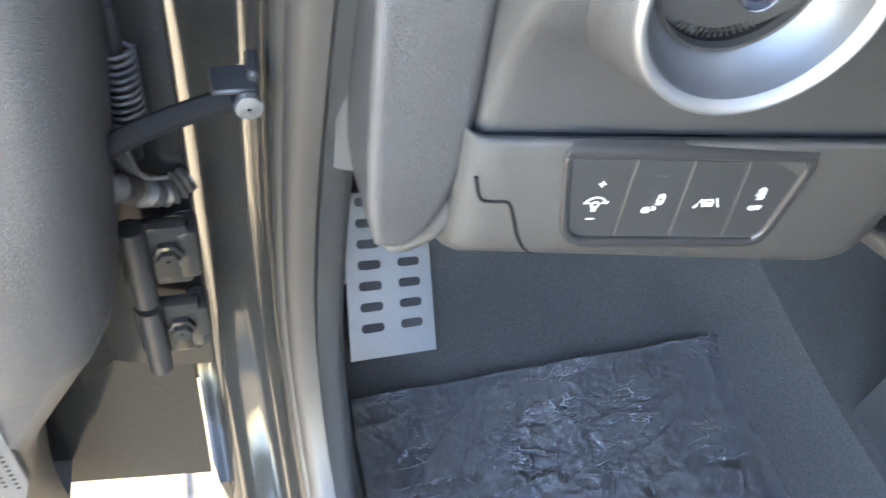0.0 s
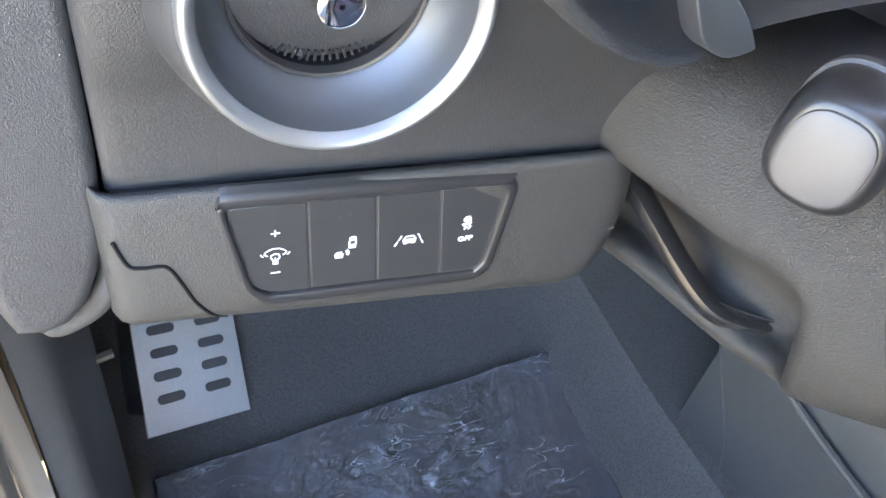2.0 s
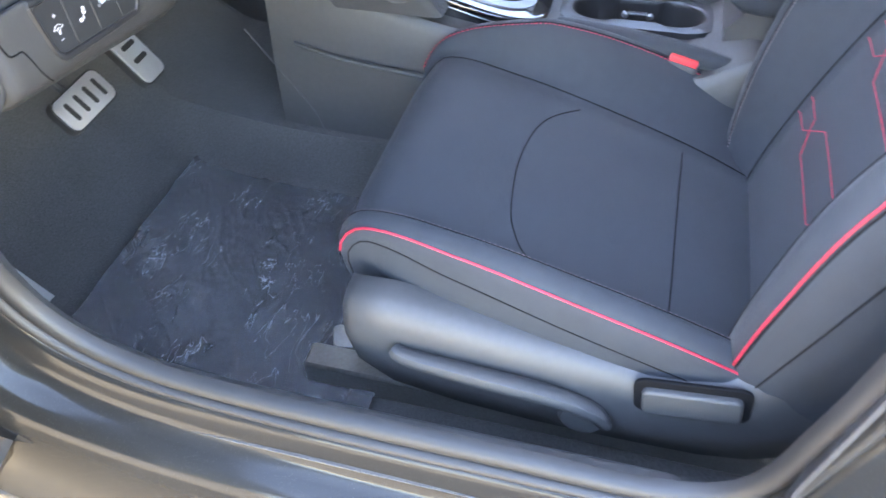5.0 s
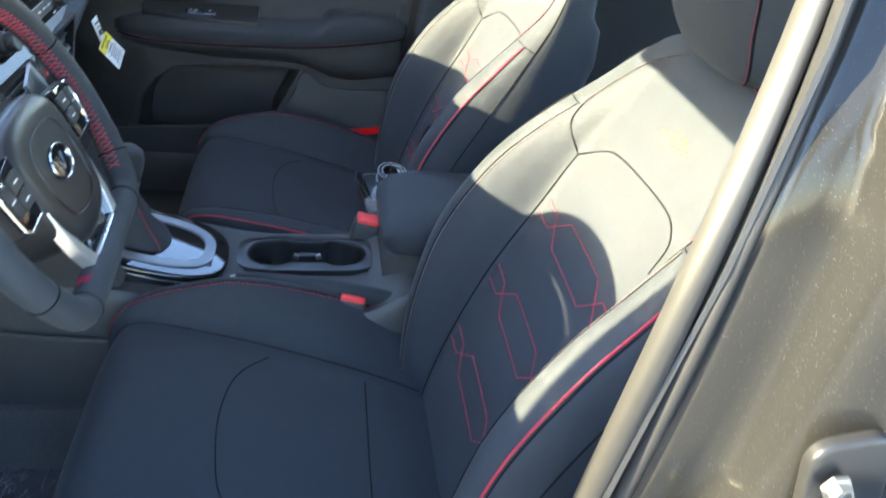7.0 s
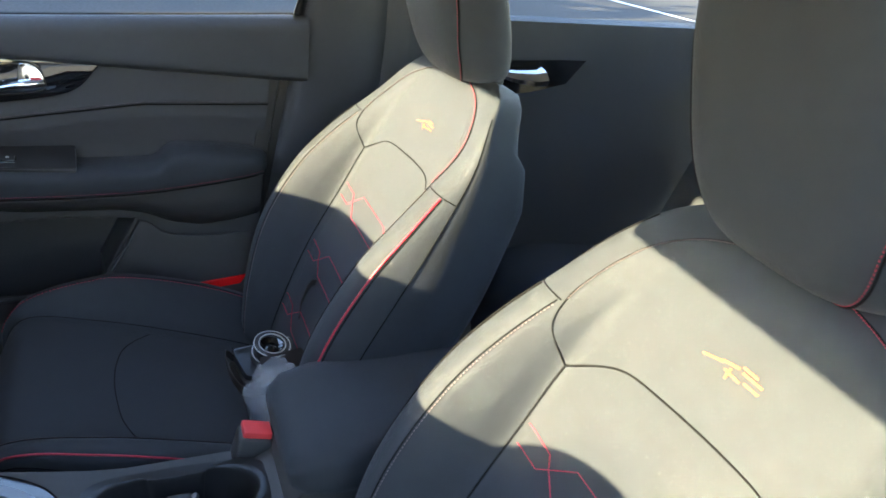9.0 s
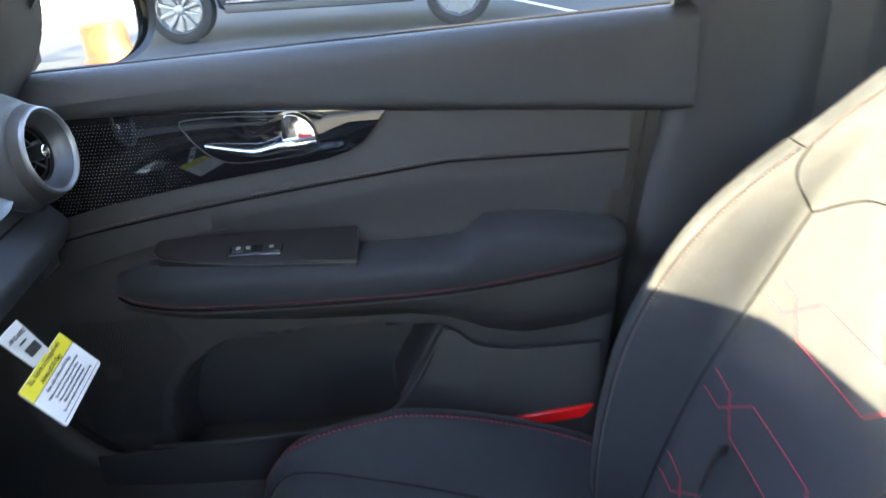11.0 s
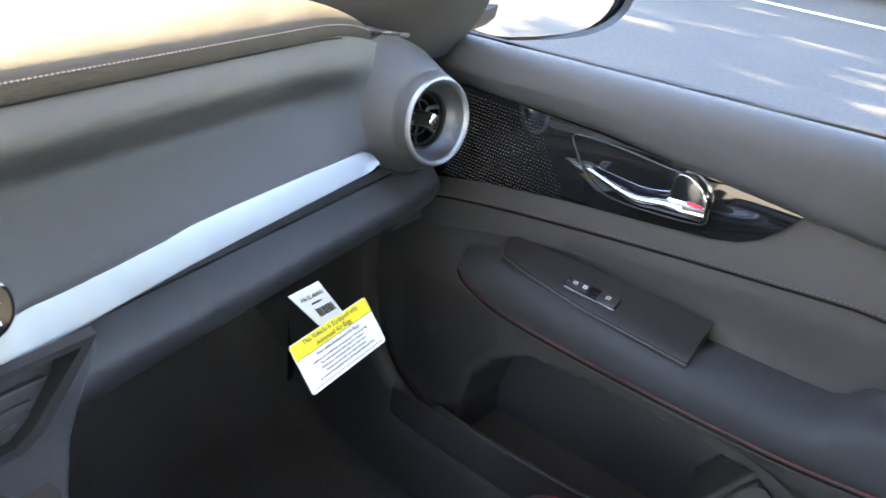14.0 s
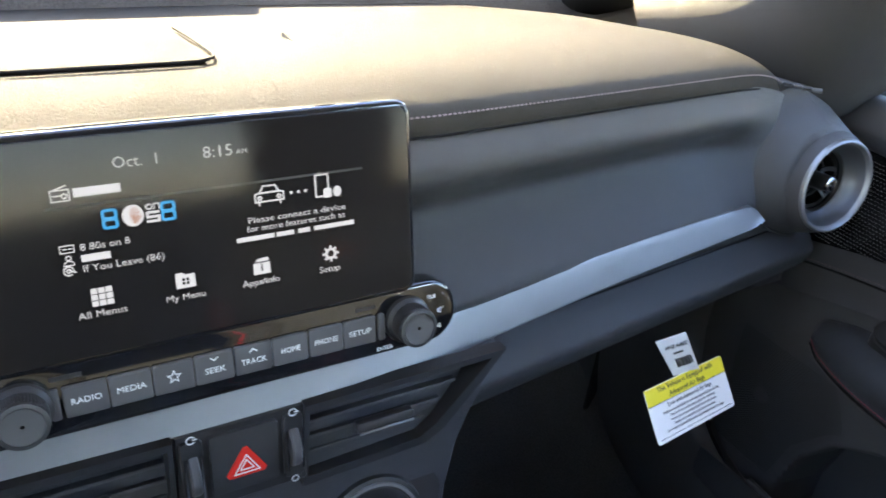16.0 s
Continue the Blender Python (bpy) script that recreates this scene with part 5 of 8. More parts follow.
part("arm", tube(smooth([(-0.36, -0.098, 0.822), (-0.39, -0.099, 0.828), (-0.415, -0.100, 0.832)], 4), 0.011, 12), M_SMOOTH, stalk)
SM = axes((-0.437, -0.101, 0.838), (0.90, 0.42, -0.10), (0.1, 0, 0.99))


def squircle(u, k, n=44, a=0.0182, b=0.0202):
    return [SM @ Vector((u, b * k * math.copysign(abs(math.sin(t)) ** 0.75, math.sin(t)), a * k * math.copysign(abs(math.cos(t)) ** 0.75, math.cos(t)))) for t in seq(0, 2 * math.pi, n + 1)[:-1]]


part("end_knob", grid([squircle(u, k) for u, k in ((0.030, 0.55), (0.022, 0.86), (0.012, 0.98), (0.0, 1.0), (-0.010, 0.98), (-0.016, 0.92), (-0.0195, 0.82), (-0.0205, 0.72))], close_u=True, cap=True), M_SMOOTH, stalk, "rounded satin twist knob", angle=80)
# end face in a lighter grey: the sky's sheen put into its colour
part("face", grid([squircle(u, k) for u, k in ((-0.0195, 0.70), (-0.0222, 0.69), (-0.0228, 0.62))], close_u=True, cap=True), M_KEYGREY, stalk, "flat end face, grey for the sky's sheen", angle=50)
part("collar", grid([squircle(u, k) for u, k in ((0.008, 0.97), (0.009, 1.05), (0.014, 1.05), (0.015, 0.95))], close_u=True), M_KEYGREY, stalk, angle=50)
part("symbol", mark([arc(0, 0, 0.0025, 90, 270), [(0.001, 0.002), (0.004, 0.002)], [(0.001, 0), (0.004, 0)], [(0.001, -0.002), (0.004, -0.002)]], axes((-0.430, -0.1272, 0.838), (0.90, 0.42, -0.1), (0, 0, 1)), 0.0006), M_PRINT, stalk)
wiper = thing("wiper_stalk", "black wiper stalk beside the steering wheel", "stalk", at=(-0.31, -0.12, 0.83))
part("arm", tube(smooth([(-0.32, -0.115, 0.818), (-0.26, -0.125, 0.83), (-0.20, -0.128, 0.84)], 4), lambda u: 0.008 + 0.006 * u, 12), M_SMOOTH, wiper)
part("markings", mark([[(-0.01, 0), (-0.006, 0)], [(-0.002, 0.002), (-0.002, -0.002)], [(0.003, 0.002), (0.003, -0.002)], [(0.008, 0.002), (0.008, -0.002)]], axes((-0.225, -0.140, 0.842), (1, -0.05, 0.15), (0, 0.5, 0.87)), 0.001), M_PRINT, wiper)

# ---- steering wheel ----
WT = radians(24)
WC = Vector((-0.370, -0.232, 0.854))
WM = axes(WC, (1, 0.05, 0), (0, math.sin(WT), math.cos(WT)))
wheel = thing("steering_wheel", "black leather flat-bottomed steering wheel with red stitching", "steering wheel", at=WC)


def wpt(x, y, z=0.0):
    return WM @ Vector((x, y, z))


RIM = []
for k in range(96):
    t = 2 * math.pi * k / 96
    x, y = 0.171 * math.cos(t), 0.171 * math.sin(t)
    flat = -0.1155
    if y < flat + 0.02:
        y = flat + 0.02 - 0.02 * math.tanh((flat + 0.02 - y) / 0.02)
    RIM.append((x, y))
part("rim", tube([wpt(x, y) for x, y in RIM], 0.0160, 16, closed=True), M_LEATHER, wheel, angle=80)
for a in (25, 155, 205, 335, 232, 308):
    k = int(a / 360 * 96)
    x, y = RIM[k]
    dx, dy = RIM[(k + 1) % 96][0] - RIM[k - 1][0], RIM[(k + 1) % 96][1] - RIM[k - 1][1]
    d = Vector((dx, dy, 0)).normalized()
    n = Vector((-d.y, d.x, 0))
    part("rim_seam", tube([wpt(*(Vector((x, y, 0)) + 0.0163 * (math.cos(q) * n + math.sin(q) * Vector((0, 0, 1))))) for q in seq(0, 2 * math.pi, 17)[:-1]], 0.0009, 6, closed=True), M_SEAM, wheel)


def cross_stitch(a0, a1, n):
    """Crossed red lacing along the rim's inner side."""
    bms = []
    for j in range(n):
        a = a0 + (a1 - a0) * j / n
        k = a / 360 * 96
        i = int(k) % 96
        u = k - int(k)
        x = RIM[i][0] + (RIM[(i + 1) % 96][0] - RIM[i][0]) * u
        y = RIM[i][1] + (RIM[(i + 1) % 96][1] - RIM[i][1]) * u
        dx, dy = RIM[(i + 1) % 96][0] - RIM[i - 1][0], RIM[(i + 1) % 96][1] - RIM[i - 1][1]
        d = Vector((dx, dy, 0)).normalized()
        n_in = Vector((-d.y, d.x, 0))
        c = Vector((x, y, 0))
        for s in (-1, 1):
            p = [c + 0.0166 * (math.cos(q) * n_in + math.sin(q) * Vector((0, 0, 1))) + d * (s * 0.0026 * (2 * w - 1)) for q, w in ((radians(-22), 0), (radians(4), 0.5), (radians(30), 1))]
            bms.append(tube([wpt(*v) for v in p], 0.00045, 4))
    return merge(*bms)


part("red_lacing", cross_stitch(-32, 52, 40), M_REDTHREAD, wheel, "red cross-stitched lacing")
part("red_lacing", cross_stitch(128, 212, 40), M_REDTHREAD, wheel, "red cross-stitched lacing")
part("red_lacing", cross_stitch(238, 243, 3), M_REDTHREAD, wheel, "red cross-stitched lacing")
hubo = [(-0.072, 0.046), (-0.082, 0.012), (-0.076, -0.035), (-0.054, -0.068), (0.0, -0.080), (0.054, -0.068), (0.076, -0.035), (0.082, 0.012), (0.072, 0.046), (0.038, 0.063), (-0.038, 0.063)]
hubs = [(v.x, v.y) for v in smooth([(x, y, 0) for x, y in hubo], 5, closed=True)]
HM = WM @ Matrix.Translation((0, -0.012, 0))
hub = part("airbag_hub", prism(hubs, 0.055, HM @ Matrix.Translation((0, 0, 0.010)), 0.018, 5), M_SMOOTH, wheel, "smooth black airbag cover", angle=60)
part("hub_crease", tube([wpt(x * 0.62, y * 0.62 - 0.014, 0.0108) for x, y in hubs], 0.0012, 6, closed=True), M_SMOOTH, hub)
em = part("emblem", prism([(0.0250 * math.cos(t), 0.0168 * math.sin(t)) for t in seq(0, 2 * math.pi, 33)[:-1]], 0.004, HM @ Matrix.Translation((0, 0.0, 0.0125)), 0.001, 2), M_GLOSS, hub, "oval badge with chrome rim")
part("emblem_rim", tube([wpt(0.0247 * math.cos(t), 0.0165 * math.sin(t) - 0.012, 0.0128) for t in seq(0, 2 * math.pi, 41)[:-1]], 0.0012, 8, closed=True), M_CHROME, em)
part("emblem_mark", mark([[(-0.012, -0.007), (-0.012, 0.007)], [(-0.004, -0.007), (-0.004, 0.007)], [(0.004, -0.007), (0.008, 0.007), (0.013, -0.007)]], HM @ Matrix.Translation((0, 0, 0.0132)), 0.0017), M_CHROME, em)
for sx in (-1, 1):
    sp = part("side_spoke", prism([(sx * x, y) for x, y in ((0.055, 0.034), (0.165, 0.022), (0.168, -0.010), (0.120, -0.026), (0.060, -0.030))], 0.018, WM @ Matrix.Translation((0, 0, 0.004)), 0.005, 3), M_SMOOTH, wheel)
    pad = part("key_pad", prism([(sx * x, y) for x, y in ((0.076, 0.034), (0.125, 0.028), (0.131, 0.020), (0.127, -0.016), (0.118, -0.022), (0.084, -0.022))], 0.006, WM @ Matrix.Translation((0, 0, 0.0085)), 0.0012, 2), M_GLOSS, wheel, "gloss key pad with silver rim")
    rim_l = [(sx * x, y) for x, y in ((0.125, 0.0285), (0.132, 0.020), (0.128, -0.0165), (0.1185, -0.023), (0.084, -0.0228))]
    part("pad_rim", tube([wpt(x, y, 0.0085) for x, y in rim_l], 0.0013, 6), M_CHROME, pad)
    for j, (kx, ky, w, h) in enumerate(((0.094, 0.017, 0.026, 0.015), (0.094, -0.001, 0.026, 0.015), (0.117, 0.008, 0.014, 0.030))):
        key = part("key", prism([(a + sx * kx, b + ky) for a, b in rounded(w, h, 0.002, 2)], 0.004, WM @ Matrix.Translation((0, 0, 0.0105)), 0.0006, 1), M_KEY, pad)
        part("symbol", mark([[(sx * kx - 0.004, ky), (sx * kx + 0.004, ky)]], WM @ Matrix.Translation((0, 0, 0.0108)), 0.0016), M_PRINT, key)
    part("paddle", prism([(sx * x, y) for x, y in ((0.115, 0.040), (0.158, 0.052), (0.166, 0.030), (0.160, -0.036), (0.150, -0.046), (0.118, -0.020))], 0.004, WM @ Matrix.Translation((0, 0, -0.024)), 0.0012, 2), M_SILVER, wheel, "silver shift paddle")
    # twin lower arms: a bright bar outside, a gloss web inside
    arm_o = round_poly([(sx * x, y) for x, y in ((0.062, -0.030), (0.076, -0.026), (0.070, -0.080), (0.056, -0.116), (0.040, -0.124), (0.026, -0.124), (0.044, -0.100), (0.058, -0.070))], [0.003] * 8, 3)
    part("lower_arm", prism(arm_o, 0.012, WM @ Matrix.Translation((0, 0, 0.007)), 0.003, 3), M_PEDAL, wheel, "bright silver lower spoke")
    part("spoke_web", prism([(sx * x, y) for x, y in ((0.030, -0.070), (0.058, -0.050), (0.056, -0.072), (0.044, -0.098), (0.034, -0.106), (0.024, -0.100))], 0.010, WM @ Matrix.Translation((0, 0, 0.001)), 0.002, 2), M_GLOSS, wheel, "gloss black web of the lower spoke")
bridge = part("lower_bridge", prism(round_poly([(-0.044, -0.100), (0.044, -0.100), (0.048, -0.112), (0.040, -0.126), (-0.040, -0.126), (-0.048, -0.112)], [0.004] * 6, 3), 0.014, WM @ Matrix.Translation((0, 0, 0.0085)), 0.004, 3), M_PEDAL, wheel, "bright silver lower spoke bridge")
part("badge_plate", prism(rounded(0.042, 0.013, 0.003, 3), 0.002, WM @ Matrix.Translation((0, -0.113, 0.0095)), 0.0006, 2), M_CHROME, bridge, "bright badge plate")
part("badge", mark([[(-0.006, -0.003), (-0.006, 0.003)], [(0.000, -0.003), (0.0, 0.003)], [(0.005, -0.003), (0.006, 0.003)]], WM @ Matrix.Translation((0, -0.113, 0.0099)), 0.0014), M_INK, bridge)
part("shaft", lathe([(0.035, -0.09), (0.035, -0.03), (0.03, -0.02)], 24, WM), M_SMOOTH, wheel)

# ---- front seats ----
BACK = [  # s, half width, bolster, y, z of the middle line
    (0.00, 0.215, 0.25, -0.656, 0.350), (0.10, 0.238, 0.50, -0.674, 0.415), (0.25, 0.254, 0.78, -0.710, 0.511), (0.42, 0.258, 0.97, -0.756, 0.617),
    (0.60, 0.256, 0.92, -0.811, 0.723), (0.74, 0.246, 0.58, -0.847, 0.805), (0.87, 0.216, 0.16, -0.889, 0.891), (0.95, 0.170, 0.02, -0.921, 0.950), (0.985, 0.138, 0.0, -0.943, 0.972), (1.0, 0.100, 0.0, -0.956, 0.980)]
HALF = [(0.0, 0.0), (0.25, 0.001), (0.48, 0.004), (0.605, 0.012), (0.675, 0.055), (0.755, 0.090), (0.84, 0.096), (0.925, 0.084), (0.975, 0.052), (1.0, 0.0), (0.985, -0.05), (0.94, -0.095), (0.7, -0.115), (0.35, -0.12), (0.0, -0.12)]


def half_curve(t, sect=HALF):
    """The seat's section at t from 0 (middle, front) to 1 (middle, rear), as parts of the half width and depth."""
    k = t * (len(sect) - 1)
    i = min(int(k), len(sect) - 2)
    u = k - i
    p = [Vector((*sect[max(0, min(len(sect) - 1, j))], 0)) for j in range(i - 1, i + 3)]
    if i == 0:
        p[0] = Vector((-sect[1][0], sect[1][1], 0))
    q = 0.5 * (2 * p[1] + (p[2] - p[0]) * u + (2 * p[0] - 5 * p[1] + 4 * p[2] - p[3]) * u * u + (3 * p[1] - p[0] - 3 * p[2] + p[3]) * u ** 3)
    return q.x, q.y


NT = len(HALF) - 1
SX = -0.36


def back_point(t, s, side, out=0.0):
    w, b, y, z = lerp_table(BACK, s)
    a, d = half_curve(t)
    d = d * b if d > 0 else d * (0.55 + 0.45 * min(1, (1 - s) * 6)) * (0.8 if s > 0.9 else 1)
    d += out
    return Vector((SX + side * a * w, y + 0.915 * d, z + 0.404 * d))


def s_of(z):
    """The s at which the back's middle line has the height z."""
    lo, hi = 0.0, 1.0
    for _ in range(30):
        m = (lo + hi) / 2
        if lerp_table(BACK, m)[3] < z:
            lo = m
        else:
            hi = m
    return lo


def back_at(x, z, out=0.0):
    """The back's front surface at x from the seat's middle and height z of the middle line."""
    s = s_of(z)
    w = lerp_table(BACK, s)[0]
    a = min(0.95, abs(x) / w)
    lo, hi = 0.0, 7 / NT
    for _ in range(24):
        m = (lo + hi) / 2
        if half_curve(m)[0] < a:
            lo = m
        else:
            hi = m
    return back_point(lo, s, 1 if x > 0 else -1, out)


def closed_rows(fn, n_t, n_s):
    ts = [k / n_t for k in range(n_t + 1)]
    return [[fn(t, j / n_s, 1) for t in ts] + [fn(t, j / n_s, -1) for t in reversed(ts[1:-1])] for j in range(n_s + 1)]


CUSH = [(0.0, 0.186, 0.10, -0.228, 0.335), (0.08, 0.194, 0.15, -0.196, 0.39), (0.15, 0.204, 0.25, -0.196, 0.448), (0.22, 0.214, 0.40, -0.232, 0.484),
        (0.4, 0.234, 0.80, -0.34, 0.472), (0.6, 0.252, 1.0, -0.47, 0.444), (0.8, 0.260, 1.0, -0.60, 0.410), (1.0, 0.256, 0.8, -0.72, 0.365)]
CXS = 0.030  # the cushion sits a little inboard
ANG = [(0.0, -0.9), (0.08, 0.0), (0.15, 0.65), (0.23, 1.35), (0.4, 1.78), (1.0, 1.80)]


def cushion_section(s, side=1):
    """The cushion's half section: the flat middle narrows from the front to the rear, the bolsters grow."""
    k = max(0.0, min(1.0, (s - 0.16) / 0.84))
    f = 0.82 - (0.40 if side > 0 else 0.08) * (1 - (1 - k) ** 1.4)
    return [(0.0, 0.0), (0.3 * f, 0.0), (0.7 * f, 0.001), (f, 0.003), (f + 0.55 * (0.87 - f), 0.026), (0.87, 0.044), (0.93, 0.045), (0.985, 0.034), (1.0, 0.008), (0.995, -0.03), (0.97, -0.07), (0.7, -0.10), (0.35, -0.105), (0.0, -0.105)]


NC = 13


def cushion_point(t, s, side, out=0.0):
    """s from the front edge's underside (0) over the top to the rear (1)."""
    w, b, y, z = lerp_table(CUSH, s)
    a, d = half_curve(t, cushion_section(s, side))
    d = d * b * (1.0 + (0.75 * max(0.0, 1 - abs(s - 0.42) / 0.4) if side > 0 else 0.0)) if d > 0 else d * 0.9
    d += out
    ang = lerp_table(ANG, s)[0]
    y -= 0.030 * a ** 4 * max(0.0, 1 - s / 0.4)
    return Vector((SX + CXS + side * a * w, y + math.cos(ang) * d, z + math.sin(ang) * d))


seat = thing("front_seat", "black leatherette sports seat with red piping", "car seat", "front seats", at=(SX, -0.45, 0.212))
back = part("backrest", grid(closed_rows(back_point, 52, 60), close_u=True, cap=True), M_LEATHER, seat, angle=80)
cush = part("cushion", grid(closed_rows(cushion_point, 40, 48), close_u=True, cap=True), M_LEATHER, seat, angle=80)


def line_on(fn, t, s0, s1, side, n=40, out=0.0005):
    return [fn(t, s, side, out) for s in seq(s0, s1, n)]


T_SEAM, T_STITCH, T_PIPE, T_SIDE = 3.0 / NT, 5.0 / NT, 7.0 / NT, 8.0 / NT
HEAD = [(0.150, 0.797), (0.168, 0.822), (0.174, 0.850), (0.172, 0.876), (0.163, 0.902), (0.146, 0.926), (0.118, 0.947), (0.085, 0.960), (0.042, 0.968)]
for side in (1, -1):
    part("seam", tube(line_on(back_point, T_SEAM, 0.05, 0.73, side, out=0.0002), 0.0012, 6), M_SEAM, back)
    part("stitching", stitches(line_on(back_point, T_STITCH, 0.03, 0.795, side, out=0.0010), 120, 0.0009), M_THREAD, back, "dusky pink stitched seam")
    part("seam", tube(line_on(back_point, T_STITCH + 0.12 / NT, 0.03, 0.80, side), 0.0008, 6), M_SEAM, back)
    part("piping", tube(line_on(back_point, T_PIPE, 0.02, 0.80, side, n=90, out=0.0008), 0.0015, 8), M_RED if side < 0 else M_SEAM, back, "bright red piping" if side < 0 else "black piping")
    part("seam", tube(line_on(back_point, T_PIPE + 0.14 / NT, 0.02, 0.80, side, out=0.0002), 0.0011, 6), M_SEAM, back)
    part("seam", tube(line_on(back_point, T_SIDE + 0.35 / NT, 0.02, 0.95, side), 0.0010, 6), M_SEAM, back)
    sh = smooth([back_at(side * x, z, 0.0005) for x, z in HEAD], 5)
    part("shoulder_seam", tube(sh, 0.0010, 6), M_SEAM, back)
    part("shoulder_stitch", stitches([p + Vector((-side * 0.0022, 0.0012, 0.0006)) for p in sh[10:]], 70, 0.0007), M_REDTHREAD if side < 0 else M_THREAD, back, "red stitched shoulder seam" if side < 0 else "dusky pink stitched seam")
    # seam across the shoulder where the piping ends
    part("seam", tube([back_point(t / NT, 0.803, side, 0.0004) for t in seq(5.0, 8.3, 30)], 0.0010, 6), M_SEAM, back)
arch = [back_at(x, z, 0.0004) for x, z in ((-0.118, 0.790), (-0.116, 0.818), (-0.104, 0.831), (-0.08, 0.839), (-0.033, 0.840), (0.036, 0.837), (0.085, 0.832), (0.115, 0.820), (0.150, 0.797))]
part("arch_seam", tube(smooth(arch, 5), 0.0010, 6), M_SEAM, back)
for z0 in (0.719, 0.611, 0.505):
    for a in ([(0.149, -0.009), (0.113, -0.011), (0.069, 0.020), (-0.049, 0.018), (-0.073, 0.0), (-0.096, -0.015), (-0.140, -0.012)],
              [(0.149, 0.013), (0.108, 0.009), (0.099, -0.001), (0.072, -0.019), (-0.049, -0.021), (-0.085, 0.010), (-0.140, 0.008)]):
        dense = []
        for (xa, za), (xb, zb) in zip(a, a[1:]):
            dense += [back_at(xa + (xb - xa) * k / 6, z0 + za + (zb - za) * k / 6, 0.0006) for k in range(6)]
        part("red_stitch_line", tube(dense, 0.00065, 5), M_REDTHREAD, back, "stitched red hexagon line")
# emblem, plain slanted strokes
EM = axes(back_at(0.0, 0.890, 0.0008), (1, 0, 0), (0, -0.42, 0.9))
part("embroidery", mark([[(-0.030, 0.004), (-0.010, 0.004)], [(-0.030, -0.002), (-0.016, -0.002)], [(-0.004, 0.005), (0.012, 0.002)], [(-0.010, -0.004), (0.006, -0.003)], [(0.012, 0.001), (0.032, -0.004)], [(-0.022, 0.008), (-0.008, 0.008)], [(0.002, 0.000), (0.002, -0.008)]], EM, 0.0021), M_ORANGE, back, "orange embroidered emblem")

for side in (1, -1):
    if side > 0:
        part("seam", tube(line_on(cushion_point, 3.0 / NC, 0.14, 0.99, side, out=0.0002), 0.0012, 6), M_SEAM, cush)
    part("stitching", stitches(line_on(cushion_point, 5.0 / NC, 0.15, 0.98, side, out=0.0010), 90, 0.0009), M_THREAD if side < 0 else M_REDTHREAD, cush, "dusky pink stitched seam")
    part("seam", tube(line_on(cushion_point, 5.12 / NC, 0.15, 0.98, side), 0.0008, 6), M_SEAM, cush)
    part("piping", tube(line_on(cushion_point, 7.0 / NC, 0.14, 0.97, side, out=0.0006), 0.0014, 8), M_RED, cush, "bright red piping")
    part("seam", tube(line_on(cushion_point, 8.3 / NC, 0.06, 0.98, side), 0.0009, 6), M_SEAM, cush)


def cush_at(x, y, out=0.0005):
    lo, hi = 0.22, 1.0
    for _ in range(30):
        m = (lo + hi) / 2
        if lerp_table(CUSH, m)[2] > y:
            lo = m
        else:
            hi = m
    w = lerp_table(CUSH, lo)[0]
    a = min(0.95, abs(x) / w)
    l2, h2 = 0.0, 7 / NC
    for _ in range(24):
        m = (l2 + h2) / 2
        if half_curve(m, cushion_section(lo, x))[0] < a:
            l2 = m
        else:
            h2 = m
    return cushion_point(l2, lo, 1 if x > 0 else -1, out)


arcs = [cush_at(x, y) for x, y in ((-0.188, -0.445), (-0.172, -0.412), (-0.14, -0.392), (-0.10, -0.381), (-0.02, -0.374), (0.05, -0.381), (0.09, -0.398), (0.125, -0.430))]
part("arc_seam", tube(smooth(arcs, 5), 0.0009, 6), M_SEAM, cush)
part("cross_seam", tube([cush_at(x, -0.572) for x in seq(-0.195, 0.108, 18)], 0.0009, 6), M_SEAM, cush)


HR_SECT = [(0.0, 0.058), (0.035, 0.057), (0.066, 0.051), (0.085, 0.036), (0.102, 0.012), (0.110, -0.016), (0.103, -0.038), (0.080, -0.050), (0.045, -0.054), (0.0, -0.055)]


def head_point(t, v, side, out=0.0):
    """The headrest's skin: t round its half section from the front to the rear, v from -1 (below) to 1 (top)."""
    ph = v * math.pi / 2
    sy = math.copysign(abs(math.sin(ph)) ** 0.75, math.sin(ph))
    k = max(0.0005, math.cos(ph)) ** 0.40
    x, y = half_curve(t, HR_SECT)
    n = Vector((x, y, 0)).normalized() * out
    return Vector((SX + 0.018, -0.915, 1.089)) + Vector((side * (x * 1.18 * k + n.x), y * k + n.y + 0.034 * sy, 0.122 * sy))


def head_rest():
    ts = [k / 26 for k in range(27)]
    return grid([[head_point(t, v, 1) for t in ts] + [head_point(t, v, -1) for t in reversed(ts[1:-1])] for v in seq(-1, 1, 33)], close_u=True, cap=True)


hr = part("headrest", head_rest(), M_LEATHER, seat, angle=80)
